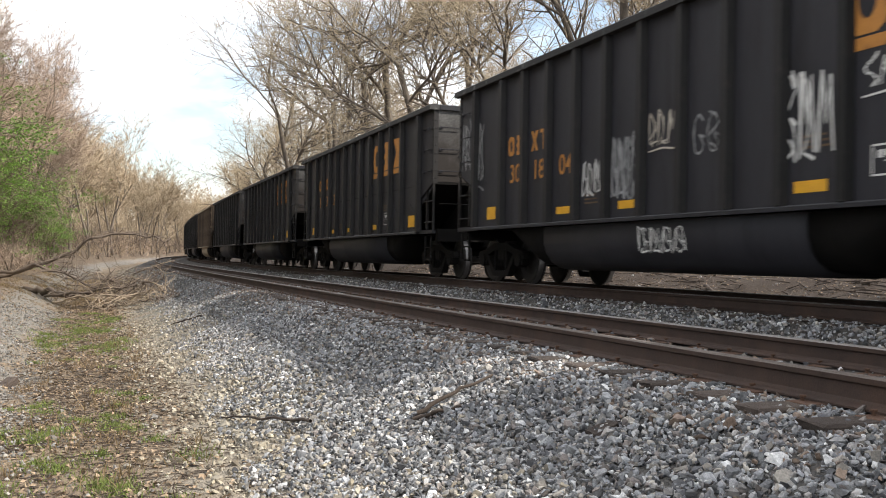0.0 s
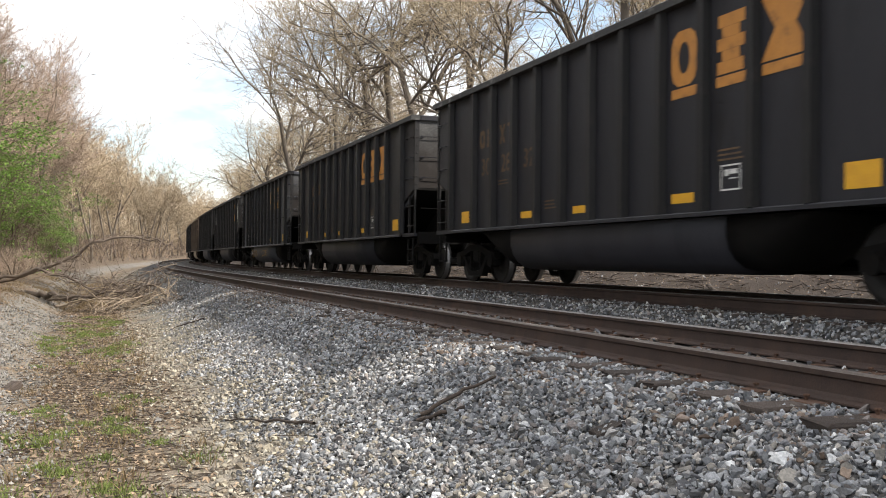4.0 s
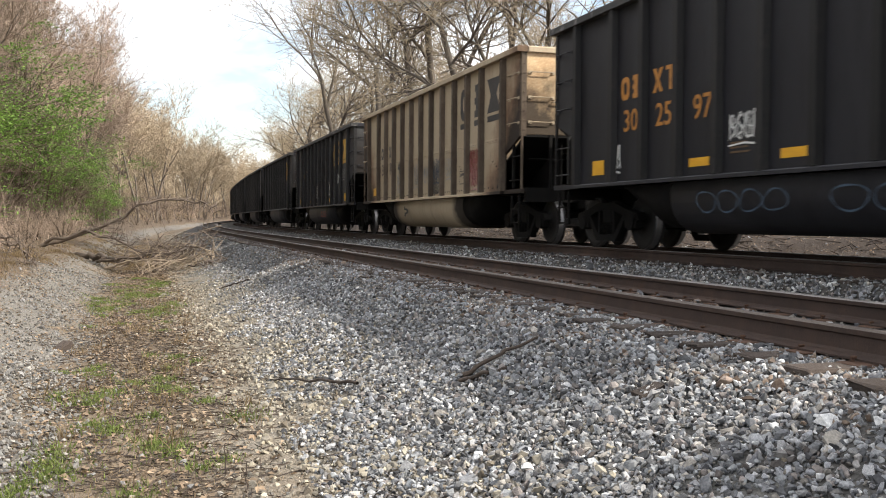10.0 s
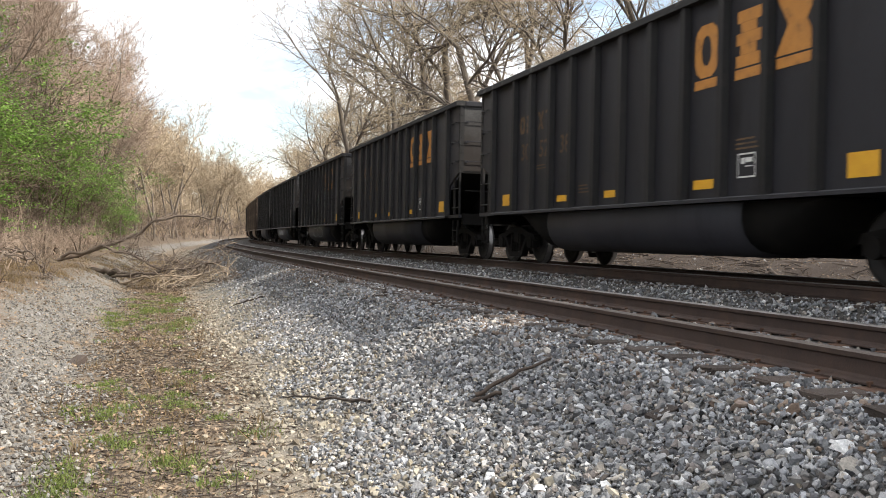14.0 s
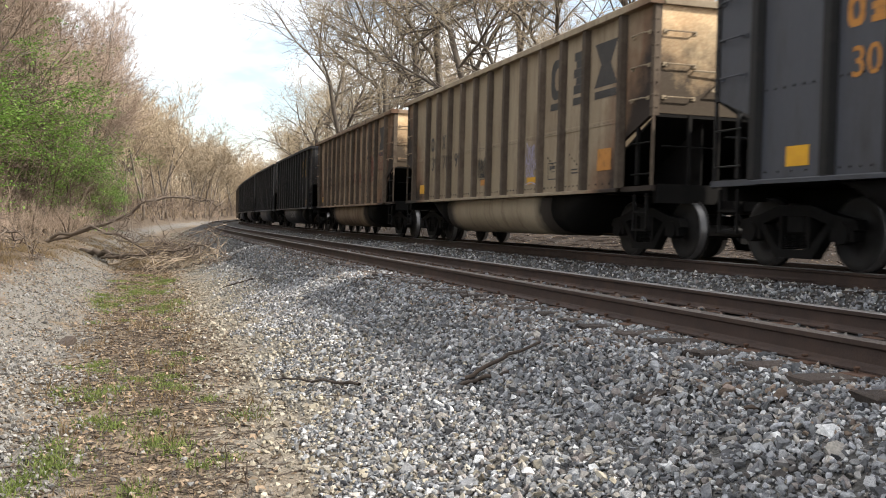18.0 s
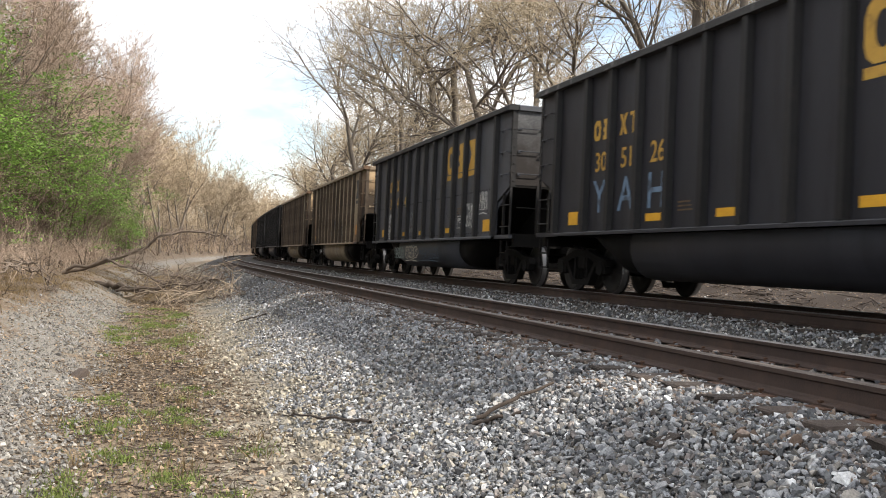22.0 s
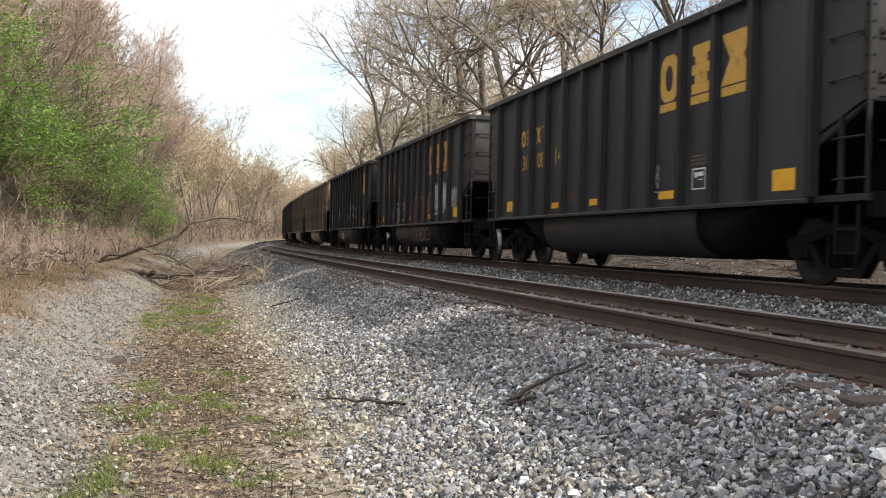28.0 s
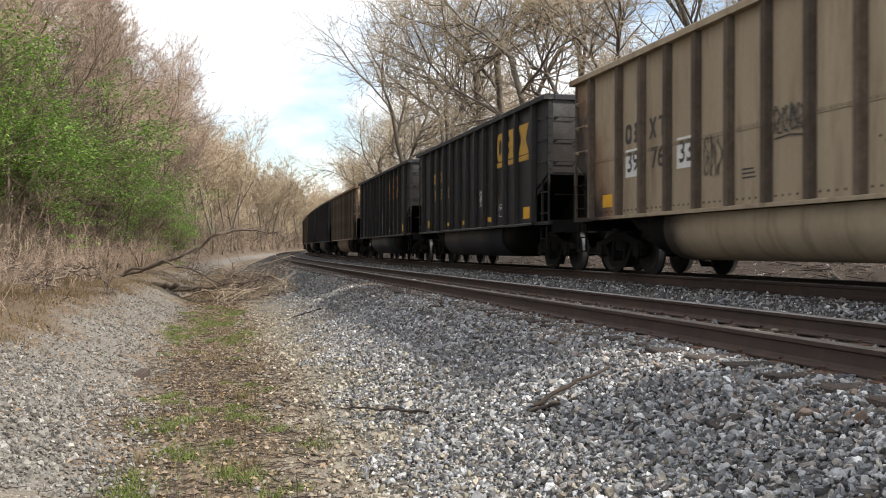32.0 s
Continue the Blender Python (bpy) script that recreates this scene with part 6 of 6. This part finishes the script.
fallen([by_line(30.0, -3.4, -0.62), by_line(29.4, -2.9, -0.5), by_line(28.8, -2.4, -0.42)], 0.025, 0.008, 10, 0.6, 261, "thin dead branch on the gravel")
fallen([by_line(22.5, -8.6, -0.1), by_line(23.5, -8.0, 0.5), by_line(24.6, -7.5, 0.35), by_line(25.5, -7.2, -0.3)], 0.03, 0.01, 24, 0.7, 271, "dry vine stems arching over the bank")
fallen([by_line(17.5, -8.8, 0.0), by_line(18.3, -8.3, 0.6), by_line(19.6, -8.0, 0.5), by_line(20.6, -7.8, -0.1)], 0.02, 0.007, 24, 0.6, 281, "dry vine stems arching over the bank")


def ground_stick(spots, r0, r1, seed, label, lift=0.02):
    pts = [by_line(s, o, float(ground_z(np.float64(s), np.float64(o))) + lift + dz) for s, o, dz in spots]
    segs = crooked(pts, r0, r1, 12, 0.008, seed)
    v, f = tube([segs[0][0]] + [q[1] for q in segs], r0, r1, 6)
    return tagged(new("stick", raw_mesh("stick", v, f, M_STICK, True)), label, "stick", "sticks on the gravel")


ground_stick([(9.87, -3.57, 0.02), (9.3, -3.4, 0.05), (8.8, -3.2, 0.04), (8.25, -3.02, 0.03)], 0.008, 0.017, 301, "dark dead stick lying at the foot of the ballast", 0.03)
ground_stick([(7.05, -2.45, 0.02), (7.0, -2.25, 0.05), (7.0, -2.05, 0.06), (7.0, -1.84, 0.05)], 0.021, 0.011, 302, "broken dead stick lying up the ballast slope", 0.03)
ground_stick([(7.0, -2.5, 0.0), (6.85, -2.35, 0.02), (6.75, -2.2, 0.01)], 0.018, 0.014, 303, "short broken stick on the ballast", 0.03)
ground_stick([(21.6, -3.2, 0.0), (21.3, -2.9, 0.02), (20.9, -2.6, 0.02)], 0.012, 0.02, 304, "thin stick lying on the gravel")
ground_stick([(14.5, -1.75, 0.0), (14.4, -1.6, 0.02), (14.2, -1.45, 0.02)], 0.01, 0.014, 305, "thin stick lying on the gravel")


for k, (s, o) in enumerate([(13.0, 8.4), (19.0, 9.2), (27.0, 8.6), (36.0, 9.0)]):
    log = ground_stick([(s, o, 0.0), (s + 0.9, o + 0.35, 0.04), (s + 2.1, o + 0.5 + 0.3 * (k % 2), 0.02)], 0.09, 0.05, 320 + k, "dark rotting log on the bank beyond the train", 0.05)
    log.name, log["category"], log["group"] = "log", "log", "logs beyond the train"


def slab(s, o, turn, size, label):
    bm = bmesh.new()
    box(bm, -size[0] / 2, size[0] / 2, -size[1] / 2, size[1] / 2, -0.03, size[2], 0.012)
    for v in bm.verts:
        v.co += Vector((random.uniform(-1, 1), random.uniform(-1, 1), random.uniform(-1, 1))) * 0.012
    ob = tagged(new("wood_slab", mesh_of("wood_slab", bm, M_TIE)), label, "wood slab", "wood slabs on the ballast")
    p = at_line(np.float64(s), np.float64(o), ground_z(np.float64(s), np.float64(o)))
    ob.matrix_basis = pose(*p, 0, -18, math.degrees(PHI) + turn)
    return ob


slab(5.12, -1.92, 8, (0.20, 0.13, 0.025), "splintered brown slab of tie wood in the ballast")
slab(14.1, -5.85, 60, (0.34, 0.14, 0.07), "dark weathered piece of wood on the bank")


def blades(name, spots, count, height, mat, seed, label, wide=0.006, spread=0.16):
    """Tufts of grass: thin three-sided blades that lean outwards."""
    nr = np.random.default_rng(seed)
    V, F, n0 = [], [], 0
    for s, o, k in spots:
        n = int(count * k)
        rr = np.abs(nr.normal(0, spread * math.sqrt(k), n))
        a = nr.uniform(0, 6.283, n)
        ss, oo = s + rr * np.cos(a) * 1.4, o + rr * np.sin(a)
        base = at_line(ss, oo, ground_z(ss, oo) - 0.01)
        h = height * nr.uniform(0.35, 1.0, n)
        lean = nr.normal(0, 0.45, (n, 2)) * h[:, None]
        tip = base + np.stack([lean[:, 0], lean[:, 1], h], 1)
        th = nr.uniform(0, 6.283, n)
        w = np.stack([np.cos(th), np.sin(th), 0 * th], 1) * wide * nr.uniform(0.6, 1.5, n)[:, None]
        V.append(np.stack([base - w, base + w, tip], 1).reshape(-1, 3))
        F.append(n0 + np.arange(n)[:, None] * 3 + np.array([[0, 1, 2]]))
        n0 += 3 * n
    return tagged(new(name, raw_mesh(name, np.concatenate(V), np.concatenate(F), mat)), label, "grass", kind="stuff")


nr0 = np.random.default_rng(77)
patches = [(7.5, -4.62, 1.0), (7.7, -4.75, 0.8), (8.26, -5.05, 0.8), (8.5, -5.2, 0.7), (9.4, -5.25, 1.0), (9.7, -5.1, 0.6), (11.4, -5.3, 0.8), (11.9, -5.4, 0.5), (10.4, -4.6, 0.8), (10.0, -4.45, 0.6), (10.7, -4.9, 0.6), (7.05, -5.45, 1.2), (6.8, -5.6, 0.8), (8.25, -4.0, 0.5), (6.4, -4.9, 0.6), (5.4, -5.4, 1.0), (5.8, -6.0, 0.8), (12.6, -4.4, 0.4), (9.2, -4.25, 0.4)]
patches += [(s, o, 0.8) for s, o in zip(nr0.uniform(19, 29, 44), nr0.uniform(-5.8, -4.1, 44))]
patches += [(s, o, 0.3) for s, o in zip(nr0.uniform(6, 19, 26), nr0.uniform(-5.7, -4.2, 26))]
blades("grass", patches, 420, 0.075, M_GRASS, 5, "short bright green grass in patches along the ditch", 0.007, 0.19)
straw = [(s, o, 0.8) for s, o in zip(nr0.uniform(33, 60, 120), nr0.uniform(-7.5, -3.0, 120))] + [(s, o, 1.0) for s, o in zip(nr0.uniform(8, 34, 150), nr0.uniform(-9.6, -7.3, 150))]
straw += [(s, o, 0.9) for s, o in zip(nr0.uniform(36, 66, 130), nr0.uniform(-6.2, -3.2, 130))]
straw += [(s, o, 0.5) for s, o in zip(nr0.uniform(36, 90, 80), nr0.uniform(-8.5, -4.0, 80))]
straw += [(s, o, 0.3) for s, o in zip(nr0.uniform(6, 30, 60), nr0.uniform(-5.8, -3.9, 60))]
blades("dry_grass", straw, 75, 0.19, M_STRAW, 6, "dry tan grass along the bank", 0.006, 0.3)


mat_spots = [(s, o, 1.0) for s, o in zip(nr0.uniform(4, 30, 240), nr0.normal(-4.8, 0.55, 240))]
blades("dry_grass", mat_spots, 90, 0.05, M_STRAW_DARK, 7, "matted brown dead grass in the ditch", 0.004, 0.3)


def weed(s, o, h, seed):
    rnd = random.Random(seed)
    z = float(ground_z(np.float64(s), np.float64(o)))
    segs = crooked([by_line(s, o, z - 0.02), by_line(s, o + 0.02, z + h * 0.5), by_line(s, o + 0.01, z + h)], 0.007, 0.003, 6, 0.01, seed)
    segs += sprigs(segs, seed, 6, h * 0.35, 0.003)
    v, f = prisms(segs, 4)
    return tagged(new("weed", raw_mesh("weed", v, f, M_STICK)), "dry dead weed stalk standing in the ballast", "weed", "dead weeds by the rail")


for k, (s, o, h) in enumerate([(10.3, -1.36, 0.20), (14.6, -1.4, 0.18), (6.6, -4.3, 0.22), (6.2, -4.2, 0.18), (21.0, -1.4, 0.2)]):
    weed(s, o, h, 400 + k)


def litter():
    """Dead leaves strewn on the banks and in the ditch."""
    nr = np.random.default_rng(9)
    C = []
    for n, s0, s1, o0, o1 in ((5200, 7, 45, -11.5, -6.9), (8000, 4.5, 34, -5.6, -4.0), (2600, 30, 40, -7.5, -2.6), (13000, 6, 50, 6.4, 12.0), (900, 8, 30, -1.9, -1.2), (1800, 8, 32, -7.2, -5.7)):
        s, o = nr.uniform(s0, s1, n), nr.uniform(o0, o1, n) + nr.normal(0, 0.25, n)
        C.append(at_line(s, o, ground_z(s, o) + 0.015))
    v, f = leaf_quads(np.concatenate(C), 0.06, nr, 0.6)
    return tagged(new("dead_leaves", raw_mesh("dead_leaves", v, f, M_LITTER)), "brown dead leaves strewn over the banks", "leaves", kind="stuff")


litter()


def twig_litter():
    """Broken bits of twig and straw on the floor of the ditch."""
    nr = np.random.default_rng(19)
    n = 6400
    s, o = np.concatenate([nr.uniform(4, 16, n // 2), nr.uniform(16, 40, n // 2)]), nr.normal(-4.75, 0.62, n)
    a = at_line(s, o, ground_z(s, o) + 0.012)
    th, ln = nr.uniform(0, 6.283, n), nr.uniform(0.05, 0.22, n)
    b = a + np.stack([np.cos(th) * ln, np.sin(th) * ln, nr.uniform(-0.005, 0.02, n)], 1)
    segs = [(a[k], b[k], 0.005, 0.003) for k in range(n)]
    m = 1400                                     # larger sticks on the bank beyond the train
    s, o = nr.uniform(6, 50, m), nr.uniform(6.8, 12.0, m)
    a = at_line(s, o, ground_z(s, o) + 0.02)
    th, ln = nr.uniform(0, 6.283, m), nr.uniform(0.2, 1.0, m)
    b = a + np.stack([np.cos(th) * ln, np.sin(th) * ln, nr.uniform(0.0, 0.12, m)], 1)
    segs += [(a[k], b[k], 0.016, 0.007) for k in range(m)]
    v, f = prisms(segs, 3)
    return tagged(new("twig_litter", raw_mesh("twig_litter", v, f, M_STICK)), "broken twigs and straw strewn in the ditch and on the bank", "twigs", kind="stuff")


twig_litter()

# ---- ties under the near track, with plates and spikes ----
def tie_mesh(seed):
    rnd = random.Random(seed)
    bm = bmesh.new()
    box(bm, -1.30, 1.30, -0.115, 0.115, -0.36, -0.192, 0.012)
    for v in bm.verts:
        v.co += Vector((rnd.uniform(-0.02, 0.02) * (abs(v.co.x) > 1.2), rnd.uniform(-0.006, 0.006), rnd.uniform(-0.006, 0.003)))
    return mesh_of("tie", bm, M_TIE)


def plate_mesh():
    bm = bmesh.new()
    box(bm, -0.18, 0.18, -0.095, 0.095, -0.200, -0.187, 0.004)
    return mesh_of("tie_plate", bm, M_SPIKE)


def spike_mesh():
    bm = bmesh.new()
    box(bm, -0.008, 0.008, -0.008, 0.008, -0.22, -0.166)
    box(bm, -0.014, 0.022, -0.013, 0.013, -0.168, -0.152, 0.004)
    return mesh_of("spike", bm, M_SPIKE)


TIES, PLATE, SPIKE = [tie_mesh(500 + k) for k in range(4)], plate_mesh(), spike_mesh()
for k in range(-24, 150):
    s = 1.85 + 0.545 * k
    tie = tagged(new("railway_tie", TIES[k % 4]), "weathered dark wooden tie bedded in ballast", "railway tie", "ties under the near track", "structure")
    tie.matrix_basis = track_frame(s + random.uniform(-0.02, 0.02)) @ pose(random.uniform(-0.05, 0.05), 0, 0, 0, 0, random.uniform(-1.2, 1.2))
    if 1.5 < s < 32:
        for x in (-0.753, 0.753):
            part("tie_plate", PLATE, None, tie, "rusty steel plate", pose(x, 0, 0))
            for dx, tr in ((-0.094, 0), (0.094, 180)):
                part("spike", SPIKE, None, tie, "", pose(x + dx, 0.05 if dx < 0 else -0.05, 0, 0, 0, tr))


def far_ties():
    bm = bmesh.new()
    box(bm, -1.30, 1.30, -0.115, 0.115, -0.36, -0.192)
    me = mesh_of("tie", bm, M_TIE)
    v0 = np.array([tuple(v.co) for v in me.vertices])
    f0 = np.array([tuple(p.vertices) for p in me.polygons])
    V, F = [], []
    for k in range(300):
        m = np.array(track_frame(-10 + 0.545 * k, TRACKS_APART))
        V.append(v0 @ m[:3, :3].T + m[:3, 3])
        F.append(f0 + 8 * k)
    return tagged(new("far_ties", raw_mesh("far_ties", np.concatenate(V), np.concatenate(F), M_TIE)), "dark wooden ties under the train's track", "railway tie", kind="stuff")


far_ties()

# ---- ballast stones ----
def rock(seed):
    """One sharp-edged crushed stone about a metre across, to be scaled: the hull of a few points."""
    nr = np.random.default_rng(seed)
    bm = bmesh.new()
    p = nr.normal(0, 1, (12, 3))
    p = p / np.linalg.norm(p, axis=1, keepdims=True) * 0.5 * nr.uniform(0.85, 1.03, (12, 1)) * np.array([1.15, 0.95, 0.78]) * nr.uniform(0.85, 1.12, 3)
    for q in p:
        bm.verts.new(q)
    r = bmesh.ops.convex_hull(bm, input=bm.verts[:])
    bmesh.ops.delete(bm, geom=[v for v in bm.verts if not v.link_faces], context="VERTS")
    bmesh.ops.triangulate(bm, faces=bm.faces[:])
    bm.verts.index_update()
    v = np.array([tuple(x.co) for x in bm.verts])
    f = np.array([[x.index for x in t.verts] for t in bm.faces])
    bm.free()
    return v, f


ROCKS = [rock(600 + k) for k in range(14)]


def keep_stone(s, o, toe, nr):
    """Stones leave the ends of the ties bare and stop at a ragged toe: toe 1 keeps the track's side of it, -1 the ditch's."""
    on_tie = (np.abs((s - 1.85 + 0.2725) % 0.545 - 0.2725) < 0.13) & (np.abs(o) < 1.40)
    keep = ~(on_tie & (nr.random(len(s)) < np.where(s < 7.5, 0.7, 0.4)))
    edge = -3.5 + 0.03 * (s - 5) + 0.22 * np.sin(s * 1.7) + 0.18 * np.sin(s * 3.9 + 1) + nr.normal(0, 0.22, len(s))
    if toe:
        keep &= (o - edge) * toe > 0
    return keep


def strew(name, fields, size, mat, seed, label, sink=0.25, heap=0.02, toe=0, soft=0.0):
    """Stones over stretches of the plan: count, along from-to, across from-to."""
    nr = np.random.default_rng(seed)
    V, F, n0 = [], [], 0
    for n, s0, s1, o0, o1 in fields:
        s, o = nr.uniform(s0, s1, n), nr.uniform(o0, o1, n) + nr.normal(0, soft, n)
        keep = keep_stone(s, o, toe, nr)
        s, o = s[keep], o[keep]
        n = len(s)
        k = size * np.exp(nr.normal(0, 0.36, n))
        p = at_line(s, o, ground_z(s, o) + k * (0.5 - sink) - 0.2 * k + nr.uniform(0, heap, n))
        kind = nr.integers(0, len(ROCKS), n)
        q = nr.normal(0, 1, (n, 4)) * [1.0, 0.55, 0.55, 1.0]
        q /= np.linalg.norm(q, axis=1, keepdims=True)
        w, x, y, z = q.T
        R = np.stack([1 - 2 * (y * y + z * z), 2 * (x * y - z * w), 2 * (x * z + y * w), 2 * (x * y + z * w), 1 - 2 * (x * x + z * z), 2 * (y * z - x * w), 2 * (x * z - y * w), 2 * (y * z + x * w), 1 - 2 * (x * x + y * y)], 1).reshape(-1, 3, 3)
        for j, (rv, rf) in enumerate(ROCKS):
            m = np.where(kind == j)[0]
            if not len(m):
                continue
            vv = np.einsum("nij,vj->nvi", R[m], rv) * k[m][:, None, None] + p[m][:, None, :]
            V.append(vv.reshape(-1, 3))
            F.append((rf[None] + (n0 + np.arange(len(m)) * len(rv))[:, None, None]).reshape(-1, 3))
            n0 += len(m) * len(rv)
    return tagged(new(name, raw_mesh(name, np.concatenate(V), np.concatenate(F), mat)), label, "ballast", kind="stuff")


strew("ballast", [(31000, 2.5, 9, -3.8, -0.86), (20000, 9, 18, -3.7, -0.86), (10000, 18, 32, -3.5, -0.86), (4500, 32, 60, -3.3, -0.86), (5000, -9, 2.5, -3.7, -0.86)], 0.037, M_STONE, 31, "grey crushed-stone ballast on the track's shoulder", toe=1)
strew("ballast", [(3500, -9, 3, 0.86, 3.3), (300, -9, 3, -0.66, 0.66), (700, 3, 14, -0.66, 0.66), (500, 14, 34, -0.66, 0.66), (9000, 3, 14, 0.86, 3.3), (8500, 14, 34, 0.86, 3.3), (2600, 34, 70, 0.86, 3.3), (1800, 4, 30, 3.4, 4.8), (5200, 5, 36, 4.95, 8.6), (1500, 6, 60, 8.0, 13.5)], 0.044, M_STONE, 32, "grey crushed-stone ballast between and beyond the tracks")
# Sunlight along the ballast's foot is painted with these lighter stones.
strew("pale_gravel", [(4200, 3.5, 12, -3.95, -2.8), (3800, 12, 26, -4.2, -2.8), (900, 26, 40, -4.0, -2.7), (1500, -9, 3.5, -4.3, -2.9)], 0.039, M_STONE_SUNLIT, 33, "pale stones along the foot of the ballast, coloured as sunlit", 0.3, soft=0.35)
strew("pale_gravel", [(9500, 4.0, 12, -7.2, -5.5), (6500, 12, 30, -7.1, -5.6), (1500, 3.5, 26, -5.5, -4.0)], 0.034, M_STONE_WHITE, 34, "whitish gravel on the bank of the ditch", 0.35, soft=0.3)
strew("ballast", [(1500, 3, 10, -1.75, -0.84), (1700, 10, 26, -1.7, -0.84), (700, 4, 20, -0.66, 0.66)], 0.034, M_STONE_RUST, 36, "rust-brown stones and dirt beside the rail", 0.2, soft=0.08)
strew("pale_gravel", [(1500, 40, 110, -4.5, -2.6)], 0.07, M_STONE_SUNLIT, 35, "pale stones along the far ditch, coloured as sunlit", 0.35)


def single_stones():
    """The stones next to the path of view, each one loose."""
    nr = np.random.default_rng(41)
    shoulder = tagged(new("loose_ballast"), "loose grey crushed stones on top of the ballast", "ballast", kind="structure")
    kinds = []
    for k in range(10):
        v, f = ROCKS[k]
        kinds.append(raw_mesh("stone", v, f, M_STONE_ONE))
    for n in range(300):
        s, o = nr.uniform(3.2, 9.0), nr.uniform(-3.3, -1.45)
        k = 0.044 * math.exp(nr.normal(0, 0.3))
        p = at_line(np.float64(s), np.float64(o), ground_z(np.float64(s), np.float64(o)) + 0.028)
        part("stone", kinds[n % 10], None, shoulder, "", pose(*p, *nr.uniform(0, 360, 3)) @ Matrix.Diagonal((k, k, k, 1)))


single_stones()

# ---- what moves ----
def motions():
    for i, car in CARS.items():
        walk(car, [(t, car_pose(i, t)) for t in np.arange(0, 32.01, 0.5)])
    first = WHEEL_SETS[0]
    walk(first, [(k / 30, pose(0, 0, 0, math.degrees(run_distance(k / 30) / WHEEL_R))) for k in range(0, 961)])
    for ws in WHEEL_SETS[1:]:                  # all wheels turn alike
        ws.rotation_mode = "QUATERNION"
        ws.animation_data_create()
        ws.animation_data.action = first.animation_data.action
        ws.animation_data.action_slot = first.animation_data.action_slot


motions()
